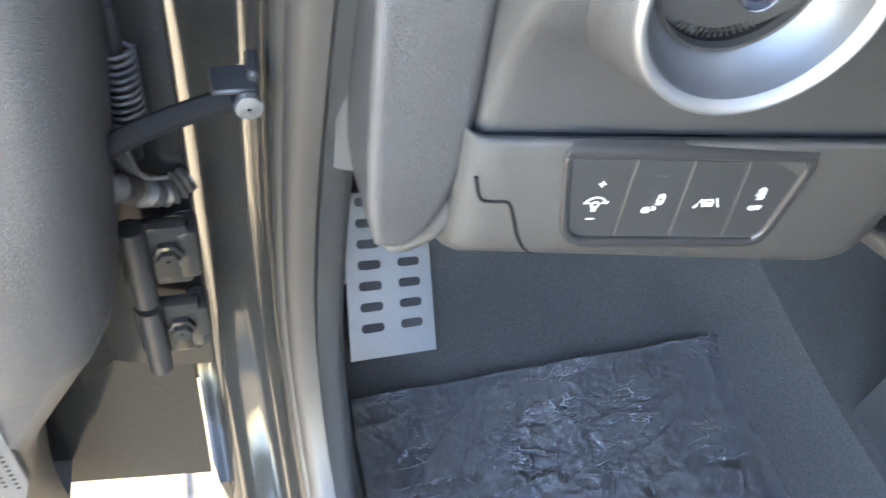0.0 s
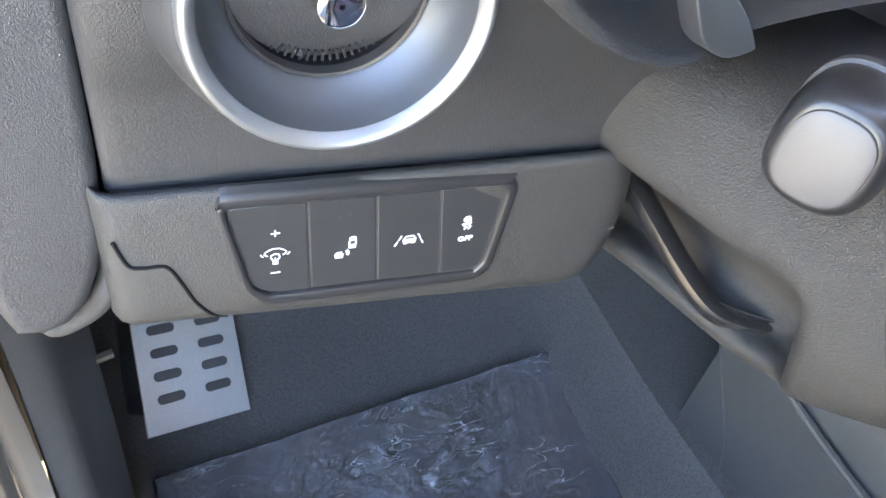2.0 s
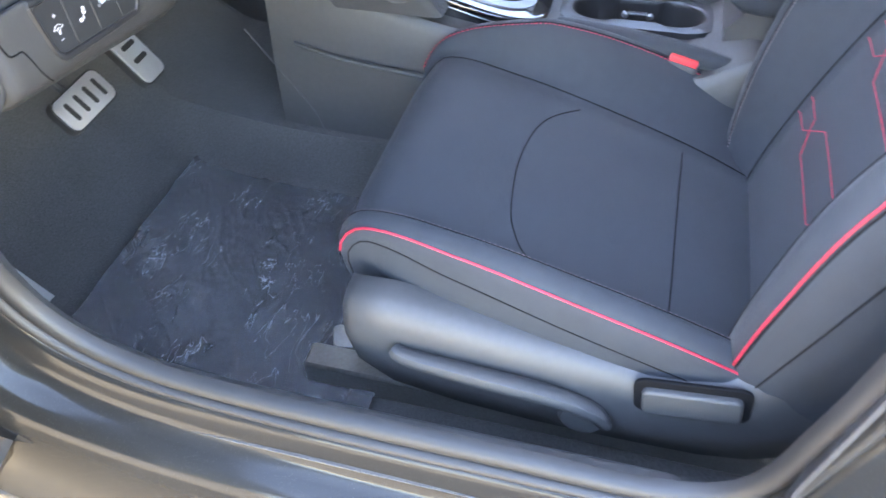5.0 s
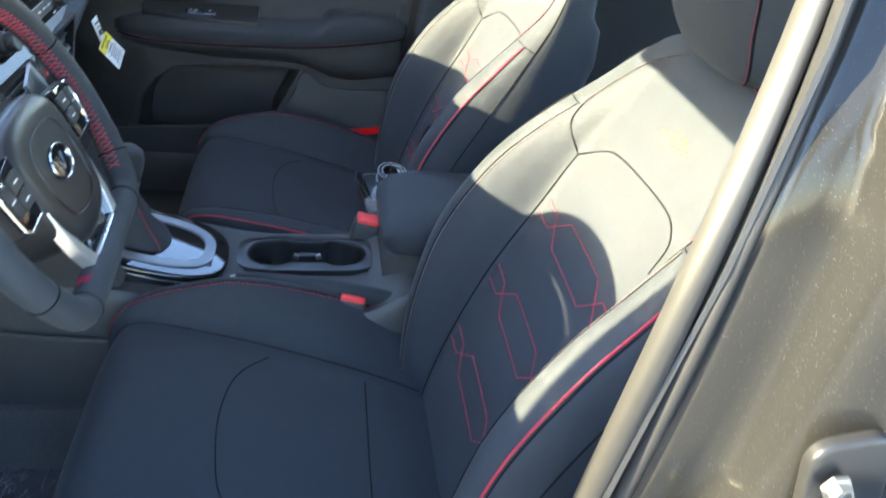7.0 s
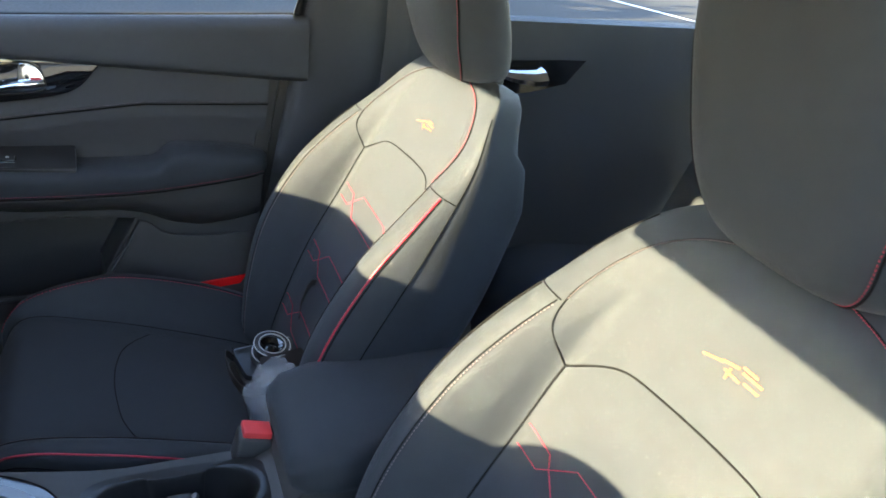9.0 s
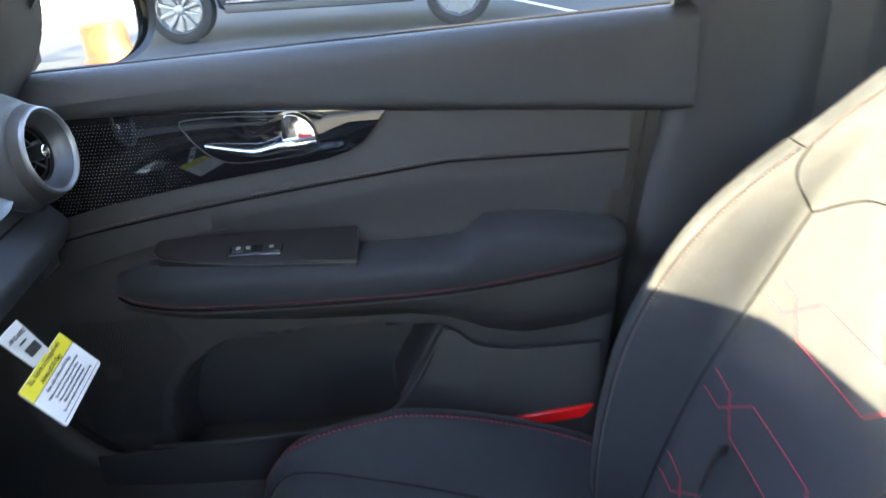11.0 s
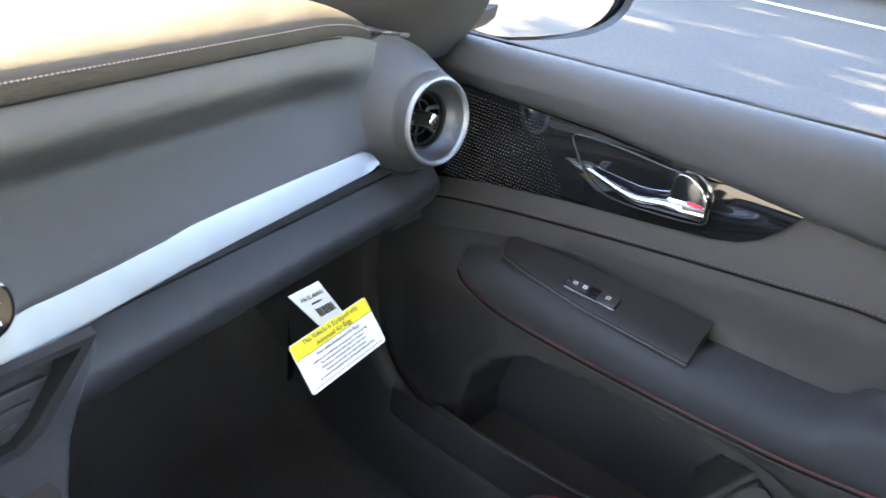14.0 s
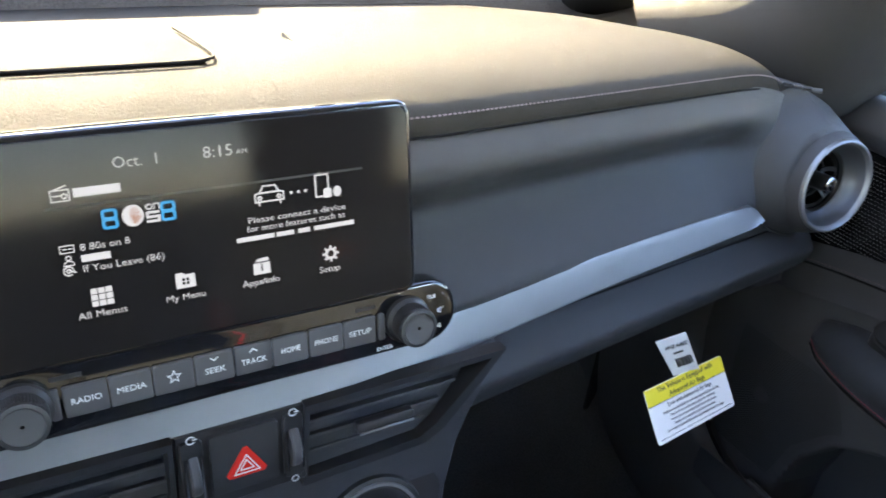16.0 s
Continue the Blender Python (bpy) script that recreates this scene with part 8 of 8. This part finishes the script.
for z in (0.615, 0.545):
    hg = part("hinge", merge(box((-0.790, 0.108, z), (0.040, 0.012, 0.050), 0.004, 2), box((-0.772, 0.112, z), (0.014, 0.022, 0.040), 0.004, 2)), M_PAINT, od, "painted steel door hinge")
    part("hinge_pin", tube([(-0.800, 0.098, z - 0.032), (-0.800, 0.098, z + 0.032)], 0.0075, 12), M_SMOOTH, hg)
    part("hinge_bolt", lathe([(0.009, 0.0), (0.009, 0.004), (0.007, 0.005), (0.006, 0.008), (0.001, 0.008)], 6, axes((-0.783, 0.1015, z + 0.006), (1, 0, 0), (0, 0, 1))), M_PAINT, hg)
wire = smooth([(-0.812, 0.07, 0.70), (-0.800, 0.085, 0.690), (-0.792, 0.10, 0.672), (-0.780, 0.110, 0.660), (-0.766, 0.118, 0.662)], 8)
part("wiring_gaiter", tube(wire, lambda u: 0.0075 + 0.0016 * math.sin(u * 110), 12), M_RUBBER, od, "ribbed rubber wiring gaiter")
for k in range(5):
    part("cable", tube(smooth([(-0.808 + 0.004 * k, 0.085, 0.722), (-0.800 + 0.003 * k, 0.092, 0.706 - 0.004 * k), (-0.796 + 0.005 * k, 0.10, 0.680)], 4), 0.0012, 5), M_KEYGREY, od)
part("hinge_shadow_panel", thick(grid([[Vector((x, y, z)) for z in seq(0.46, 1.0, 5)] for x, y in ((-0.768, 0.135), (-0.80, 0.138), (-0.84, 0.15), (-0.86, 0.13))]), 0.003), M_PAINT, body, angle=60)

# door striker, stickers and rear door hinge on the centre pillar
SK = axes((-0.757, -0.7800, 0.734), (-0.95, -0.3, 0), (0, 0.15, 1))
stk = part("striker_plate", prism(rounded(0.036, 0.068, 0.015, 5), 0.005, SK @ Matrix.Translation((0, 0, 0.003)), 0.0012, 2), M_BOLT, body, "zinc-plated door striker")
part("striker_loop", tube(smooth([SK @ Vector(v) for v in ((0.004, 0.018, 0.0), (-0.002, 0.019, 0.020), (-0.008, 0.014, 0.030), (-0.008, -0.012, 0.030), (-0.002, -0.018, 0.020), (0.004, -0.018, 0.0))], 4), 0.0040, 10), M_BOLT, stk, "zinc-plated striker loop")
for dy in (0.024, -0.025):
    part("striker_screw", lathe([(0.006, 0.002), (0.006, 0.006), (0.001, 0.007)], 16, SK @ Matrix.Translation((0.006, dy, 0))), M_CHROME, stk)
for y, z, w, hh, n in ((-0.752, 0.634, 0.020, 0.052, 9), (-0.790, 0.612, 0.018, 0.060, 8)):
    LB = axes((-0.7335 if y > -0.78 else -0.7370, y, z), (0, -1, 0), (0, 0.18, 1))
    st = part("sticker", prism(rect(w, hh), 0.0004, LB), M_WHITE, body, "small white printed sticker")
    for k in range(n):
        part("print_bar", prism([(a, b + hh * (0.42 - 0.84 * k / (n - 1))) for a, b in rect(w * (0.8 if k % 3 else 0.55), 0.0016)], 0.0003, LB @ Matrix.Translation((0, 0, 0.0003))), M_INK, st)
for y, z in ((-0.836, 0.842), (-0.834, 0.797)):
    part("rear_hinge_bolt", lathe([(0.011, 0.0), (0.011, 0.003), (0.0085, 0.004), (0.008, 0.010), (0.006, 0.010), (0.005, 0.006), (0.001, 0.006)], 6, axes((-0.800, y, z), (0, -1, 0), (0, 0, 1))), M_BOLT, body, "steel hinge bolt")
part("rear_hinge", prism(rounded(0.060, 0.120, 0.018, 5), 0.010, axes((-0.794, -0.855, 0.815), (0, -1, 0.2), (0, 0.2, 1)), 0.004, 3), M_SMOOTH, body, "black painted rear door hinge")
part("hinge_arm", tube(smooth([(-0.800, -0.840, 0.790), (-0.808, -0.848, 0.806), (-0.818, -0.866, 0.814), (-0.826, -0.900, 0.806), (-0.828, -0.930, 0.790)], 5), 0.0085, 12, flat=1.5), M_KEYGREY, body, "grey steel hinge arm")
part("door_check_block", box((-0.79, -0.855, 0.712), (0.022, 0.024, 0.030), 0.004, 2, pose(0, 0, 0, 20)), M_KEYGREY, body, "grey door check block")

# ---- air bag notice hanging from the glove box ----
tag = thing("airbag_tag", "white and yellow air bag notice hanging from the glove box", "notice tag", at=(0.42, -0.107, 0.72))
TG = axes((0.421, -0.1065, 0.6943), (0.111, 0.013, -0.002), (0.004, 0.030, 0.0365))
part("card", prism(rounded(0.113, 0.050, 0.003, 2), 0.0008, TG), M_WHITE, tag, "white printed card")
part("header_band", prism([(a, b + 0.0170) for a, b in rect(0.112, 0.0150)], 0.0004, TG @ Matrix.Translation((0, 0, 0.0004))), M_YELLOW, tag, "yellow header band")
part("rule", prism([(a, b + 0.0093) for a, b in rect(0.112, 0.0006)], 0.0003, TG @ Matrix.Translation((0, 0, 0.0005))), M_INK, tag)
part("rule", prism([(a, b - 0.0215) for a, b in rect(0.104, 0.0005)], 0.0003, TG @ Matrix.Translation((0, 0, 0.0005))), M_INK, tag)
for text, size, y in (("This Vehicle is Equipped with", 0.0068, 0.0205), ("Advanced Air Bags", 0.0068, 0.0133), ("Even with Advanced Air Bags", 0.0054, 0.0050), ("Children can be killed or seriously injured by the air bag", 0.0036, -0.0005), ("The back seat is the safest place for children", 0.0036, -0.0045), ("Never put a rear-facing child seat in the front", 0.0036, -0.0085), ("Always use seat belts and child restraints", 0.0036, -0.0125), ("See owner's manual for more information about air bags", 0.0036, -0.0165)):
    lettering("notice_text", text, size, TG @ Matrix.Translation((0, y, 0.0006)), M_INK, tag, depth=0.0001)
TF = axes((0.406, -0.0905, 0.738), (1, 0, 0), (0, 0, 1))
part("strip", prism([(-0.037, 0.025), (0.002, -0.025), (0.0355, -0.0265), (-0.001, 0.026)], 0.0008, TF), M_WHITE, tag, "white paper strip")
lettering("strip_text", "W/LABEL", 0.0072, TF @ Matrix.Translation((-0.0085, 0.0135, 0.0005)), M_INK, tag, depth=0.0001)
part("print_bar", prism([(a - 0.003, b + 0.0045) for a, b in rect(0.012, 0.0022)], 0.0002, TF @ Matrix.Translation((0, 0, 0.0005))), M_INK, tag)
x = -0.0065
for k, w in enumerate((3, 1, 2, 1, 1, 3, 1, 2, 2, 1, 3, 1, 1, 2)):
    part("barcode_bar", prism([(a + x + w * 0.0003 + 0.006 - 0.7 * (b - 0.0), b - 0.009) for a, b in rect(w * 0.0005, 0.012)], 0.0002, TF @ Matrix.Translation((0, 0, 0.0005))), M_INK, tag)
    x += w * 0.0005 + 0.0006

# ---- camera, strap and bag on the passenger seat ----
cam_t = thing("compact_camera", "silver-lensed camera in an open dark leather half-case on the seat", "camera", at=(0.372, -0.652, 0.40))
M_CASE = material("brown_leather", (0.030, 0.024, 0.022), 0.4, var=0.2, bump=0.3, bump_scale=700, kind="leather")
CM = axes((0.372, -0.652, 0.450), (0.28, -0.95, -0.05), (0.93, 0.28, 0.25))
part("body", prism(rounded(0.112, 0.064, 0.010, 4), 0.030, CM, 0.003, 2), M_SMOOTH, cam_t, "black camera body")
part("top_plate", prism([(a, b + 0.030) for a, b in rounded(0.106, 0.010, 0.004, 3)], 0.028, CM @ Matrix.Translation((0, 0, -0.001)), 0.002, 2), M_SILVER, cam_t, "silver top plate")
lens_p = part("lens_barrel", lathe([(0.031, 0.0), (0.031, 0.012), (0.0295, 0.014), (0.0295, 0.022), (0.030, 0.024), (0.030, 0.032), (0.0285, 0.034), (0.0235, 0.034), (0.021, 0.030), (0.020, 0.026)], 48, CM @ Matrix.Translation((-0.004, -0.003, 0.0))), M_SATIN, cam_t, "silver lens barrel", angle=30)
for r, h in ((0.0302, 0.0325), (0.0305, 0.013), (0.0222, 0.0338)):
    part("lens_ring", lathe([(r - 0.0012, h), (r - 0.0006, h + 0.0012), (r + 0.0006, h + 0.0012), (r + 0.0010, h - 0.0004)], 40, CM @ Matrix.Translation((-0.004, -0.003, 0.0))), M_PEDAL, lens_p, "bright metal ring")
part("lens_glass", lathe([(0.0232, 0.0325), (0.0200, 0.028), (0.0120, 0.024), (0.0100, 0.026), (0.001, 0.0285)], 40, CM @ Matrix.Translation((-0.004, -0.003, 0.0))), M_GLOSS, lens_p, "dark lens glass")
part("half_case", prism(rounded(0.122, 0.072, 0.014, 4), 0.032, CM @ Matrix.Translation((0, -0.002, -0.012)), 0.004, 3), M_CASE, cam_t, "dark leather half-case")
flap = [[CM @ Vector((x * (0.052 - 0.008 * (k / 6) ** 2), -0.034 - 0.030 * math.sin(k * 0.42), -0.035 + 0.040 * k / 6 * 1.2 - 0.010 * math.cos(k * 0.5))) for x in (-1, -0.5, 0, 0.5, 1)] for k in range(9)]
part("case_flap", thick(grid(flap), 0.002), M_CASE, cam_t, "open leather front flap", angle=70)
strap_p = smooth([CM @ Vector(v) for v in ((-0.056, 0.02, -0.01), (-0.080, 0.01, 0.02), (-0.085, -0.035, 0.010), (-0.060, -0.060, -0.010), (-0.030, -0.075, 0.015), (0.0, -0.070, 0.030), (0.030, -0.060, 0.0), (0.058, -0.020, -0.01))], 6)
rows = [[p + Vector((0, 0, 0.007)), p - Vector((0, 0, 0.007))] for p in strap_p]
part("strap", thick(grid([list(r) for r in rows]), 0.0016), M_CASE, cam_t, "narrow leather strap", angle=70)
rows = [[p + Vector((0.05, -0.075, 0.02)) + Vector((0, 0, 0.006)), p * 1.0 + Vector((0.05, -0.075, 0.02)) - Vector((0, 0, 0.006))] for p in smooth([CM @ Vector(v) for v in ((0.04, 0.02, 0.0), (0.03, 0.02, 0.06), (0.0, 0.02, 0.085), (-0.02, 0.01, 0.05), (-0.015, 0.01, 0.0))], 6)]
part("neck_strap", thick(grid(rows), 0.0016), M_CASE, cam_t, "folded leather neck strap", angle=70)


def crumpled_bag():
    from mathutils import noise
    rows = []
    c = Vector((0.246, -0.648, 0.455))
    for j in range(25):
        ph = math.pi * j / 24 - math.pi / 2
        row = []
        for k in range(40):
            th = 2 * math.pi * k / 40
            d = Vector((math.cos(ph) * math.cos(th), math.cos(ph) * math.sin(th), math.sin(ph)))
            r = 1 + 0.30 * noise.noise(d * 2.2 + Vector((3, 1, 2))) + 0.16 * abs(noise.noise(d * 6)) + 0.06 * noise.noise(d * 14)
            row.append(c + Vector((d.x * 0.062 * r, d.y * 0.052 * r, d.z * 0.052 * r)))
        rows.append(row)
    return grid(rows, close_u=True, cap=True)


M_BAG = material("clear_bag", (0.40, 0.43, 0.47), 0.2, var=0.1, bump=0.6, bump_scale=60)
M_BAG.node_tree.nodes["Principled BSDF"].inputs["Alpha"].default_value = 0.36
bag = thing("plastic_bag", "crumpled clear plastic bag with a purple tie", "plastic bag", at=(0.255, -0.64, 0.40))
part("film", crumpled_bag(), M_BAG, bag, angle=25)
M_PURPLE = material("purple_tie", (0.42, 0.03, 0.38), 0.4, var=0.15)
for k in range(4):
    a = radians(-30 + 22 * k)
    o = Vector((0.268, -0.695, 0.470))
    part("tie", tube(smooth([o, o + Vector((0.008 * math.sin(a), -0.006, 0.014)), o + Vector((0.022 * math.sin(a), -0.010 - 0.004 * k, 0.036))], 4), lambda u: 0.0042 * (1 - 0.75 * u), 6, flat=0.5), M_PURPLE, bag, "purple twisted tie")


# ---- car park: parked cars, lines, cone, unseen trees ----
def parked_car():
    cx, cy = 9.25, 0.65
    suv = thing("parked_suv", "dark blue-black parked SUV with silver spoked wheels", "car", "parked cars", at=(cx, cy, 0.0))
    M_SUV = material("navy_paint", (0.012, 0.014, 0.020), 0.3, metal=0.1, var=0.2, scale=900, coat=1.0)
    M_PRIV = material("tinted_glass", (0.01, 0.011, 0.012), 0.06, var=0.02, rough_var=0.02)
    prof = [(2.42, 0.46), (2.45, 0.62), (2.36, 0.86), (2.15, 1.00), (1.30, 1.08), (-1.9, 1.12), (-2.30, 1.08), (-2.38, 0.80), (-2.36, 0.42), (-2.2, 0.34)]

    def arch(c):
        return [(c + 0.40 * math.cos(t), 0.34 + 0.40 * math.sin(t)) for t in seq(math.pi, 0, 13)]
    out = prof[:] + arch(-1.46)[0:] + [(-1.0, 0.30), (0.98, 0.30)] + arch(1.46) + [(2.30, 0.36)]
    m = Matrix(((0, 0, -1, cx - 0.93), (1, 0, 0, cy), (0, 1, 0, 0), (0, 0, 0, 1)))
    part("body_shell", prism(out, 1.86, m, 0.05, 3), M_SUV, suv, angle=50)
    green = [(1.32, 1.06), (0.70, 1.48), (0.3, 1.62), (-1.3, 1.66), (-1.95, 1.58), (-2.28, 1.10)]
    part("greenhouse", prism(green, 1.56, m @ Matrix.Translation((0, 0, -0.15)), 0.10, 3), M_SUV, suv, angle=50)
    for pts in ([(1.05, 1.12), (0.62, 1.42), (0.30, 1.53), (0.02, 1.54), (0.02, 1.12)], [(-0.06, 1.12), (-0.06, 1.54), (-1.02, 1.55), (-1.02, 1.12)], [(-1.10, 1.12), (-1.10, 1.55), (-1.7, 1.50), (-1.95, 1.12)]):
        part("side_window", prism(pts, 0.01, m @ Matrix.Translation((0, 0, -0.145)), 0.003, 1), M_PRIV, suv)
    part("sill_trim", box((cx - 0.935, cy, 0.395), (0.012, 1.94, 0.022), 0.004, 1), M_CHROME, suv, "chrome sill line")
    part("cladding", box((cx - 0.925, cy, 0.325), (0.03, 1.98, 0.09), 0.012, 2), M_PLASTIC, suv)
    for y in (cy - 0.02, cy - 1.04, cy + 1.02):
        part("door_gap", box((cx - 0.9315, y, 0.76), (0.004, 0.006, 0.66)), M_SEAM, suv)
    for y in (cy + 0.15, cy - 0.88):
        part("door_handle", box((cx - 0.945, y, 0.96), (0.02, 0.16, 0.025), 0.008, 2), M_CHROME, suv)
    for wy in (1.46, -1.46):
        wm = Matrix(((0, 0, -1, cx - 0.94), (1, 0, 0, cy + wy), (0, 1, 0, 0.345), (0, 0, 0, 1)))
        wh = part("tyre", lathe([(0.245, 0.0), (0.255, 0.004), (0.30, 0.006), (0.335, -0.008), (0.345, -0.04), (0.345, -0.20), (0.30, -0.22), (0.245, -0.22)], 48, wm), M_TYRE, suv)
        part("rim", lathe([(0.246, -0.03), (0.240, 0.002), (0.232, 0.004), (0.222, -0.012), (0.215, -0.06), (0.05, -0.07), (0.001, -0.07)], 48, wm), M_SILVER, wh, "silver multi-spoke rim", angle=30)
        part("wheel_well", lathe([(0.001, -0.075), (0.212, -0.062), (0.205, -0.066)], 32, wm), M_SEAM, wh)
        for k in range(10):
            s = prism([(-0.014, 0.045), (0.014, 0.045), (0.022, 0.222), (-0.022, 0.222)], 0.03, wm @ Matrix.Rotation(2 * math.pi * k / 10, 4, "Z") @ Matrix.Translation((0, 0, -0.008)), 0.006, 2)
            part("spoke", s, M_SILVER, wh)
        part("hub_cap", lathe([(0.052, -0.03), (0.052, 0.0), (0.04, 0.004), (0.001, 0.005)], 24, wm), M_SILVER, wh)
    return suv


suv = parked_car()
second = copy_thing(suv, Matrix.Translation((12.6, -7.2, 0.0)))
tagged(second, "dark parked SUV standing further along the car park")
M_LINE = material("road_paint", (0.62, 0.62, 0.60), 0.8, var=0.3, scale=30, stain=0.3)
for p, q in (((7.2, 4.6), (7.2, -0.6)), ((10.9, -1.58), (5.9, -2.9)), ((10.9, 3.4), (6.4, 3.4)), ((10.9, -5.4), (5.9, -6.6))):
    a, b = Vector((*p, 0)), Vector((*q, 0))
    d = (b - a).normalized()
    n = Vector((-d.y, d.x, 0)) * 0.05
    bm = grid([[a + n, a - n], [b + n, b - n]])
    for v in bm.verts:
        v.co.z = 0.004
    single("parking_line", bm, M_LINE, "worn white painted parking line on asphalt", "parking line", "parking lines", kind="structure")
cone = thing("traffic_cone", "orange plastic barrel cone beside the car", "traffic cone", at=(3.6, -4.4, 0.0))
part("barrel", lathe([(0.001, 0.92), (0.14, 0.92), (0.16, 0.90), (0.165, 0.70), (0.185, 0.68), (0.19, 0.42), (0.21, 0.40), (0.22, 0.06), (0.23, 0.05)], 32, Matrix.Translation((3.6, -4.4, 0))), M_CONE, cone, angle=30)
part("base", lathe([(0.30, 0.0), (0.30, 0.05), (0.28, 0.06), (0.21, 0.06)], 32, Matrix.Translation((3.6, -4.4, 0))), M_RUBBER, cone)


def tree(seed):
    rng = random.Random(seed)
    tr = thing("tree", "broad leafy tree at the car park's edge, added unseen to block sun and sky", "tree", "trees", at=(0, 0, 0))
    trunk = smooth([(0, 0, 0), (0.05, 0.03, 1.2), (-0.04, 0.08, 2.6), (0.05, 0.0, 4.4)], 5)
    limbs = [tube(trunk, lambda u: 0.22 - 0.13 * u, 10)]
    for k in range(7):
        a = 2 * math.pi * k / 7 + rng.uniform(-0.3, 0.3)
        z0 = rng.uniform(2.0, 3.6)
        r = rng.uniform(1.3, 2.2)
        limbs.append(tube(smooth([(0, 0.04, z0), (0.5 * r * math.cos(a), 0.5 * r * math.sin(a), z0 + 0.7), (r * math.cos(a), r * math.sin(a), z0 + 1.8)], 4), lambda u: 0.09 - 0.07 * u, 6))
    part("trunk", merge(*limbs), material("bark", (0.10, 0.075, 0.055), 0.9, bump=0.8, bump_scale=40), tr)
    V, F = [], []
    for _ in range(1500):
        while True:
            q = Vector((rng.uniform(-1, 1), rng.uniform(-1, 1), rng.uniform(-1, 1)))
            if 0.35 < q.length < 1 and (math.sin(q.x * 5 + seed) + math.sin(q.y * 6) + math.sin(q.z * 5) > -0.9):
                break
        c = Vector((q.x * 2.7, q.y * 2.7, 4.7 + q.z * 1.9))
        u = Vector((rng.uniform(-1, 1), rng.uniform(-1, 1), rng.uniform(-1, 1))).normalized()
        w = u.orthogonal().normalized()
        s = rng.uniform(0.10, 0.24)
        b = len(V)
        V += [c + u * s, c + w * s * 0.5, c - u * s, c - w * s * 0.5 + u.cross(w) * s * 0.3]
        F.append((b, b + 1, b + 2, b + 3))
    me = bpy.data.meshes.new("crown")
    me.from_pydata(V, [], F)
    me.materials.append(M_LEAF)
    ob = new("crown", me)
    hang(ob, tr)
    tagged(ob, kind="stuff")
    return tr


# trees out of view: some shade the asphalt, the rest block low sky
first = tree(4)
first.matrix_world = Matrix.Translation((19.0, 9.0, 0))
for x, y, k, a in ((17.5, 3.0, 1.1, 40), (19.5, -3.5, 1.0, 100), (18.0, -10.0, 1.2, 200), (14.0, 15.5, 1.0, 70), (4.7, 9.5, 1.0, 15), (7.6, 11.5, 1.1, 85), (10.2, 9.0, 1.0, 160), (6.2, 15.0, 1.25, 220), (-9.0, 18.0, 1.4, 35), (-5.0, 21.0, 1.1, 130), (1.0, 22.5, 1.0, 270), (10.5, 18.5, 1.4, 310), (-14.0, 6.0, 1.2, 10), (-15.0, -1.0, 1.0, 150), (-13.5, -8.0, 1.1, 250), (-9.0, -15.0, 1.2, 300), (-2.0, -17.0, 1.1, 20), (5.5, -16.5, 1.2, 120), (12.0, -15.5, 1.0, 330)):
    copy_thing(first, Matrix.Translation((x, y, 0)) @ Matrix.Rotation(radians(a), 4, "Z") @ Matrix.Scale(k, 4))
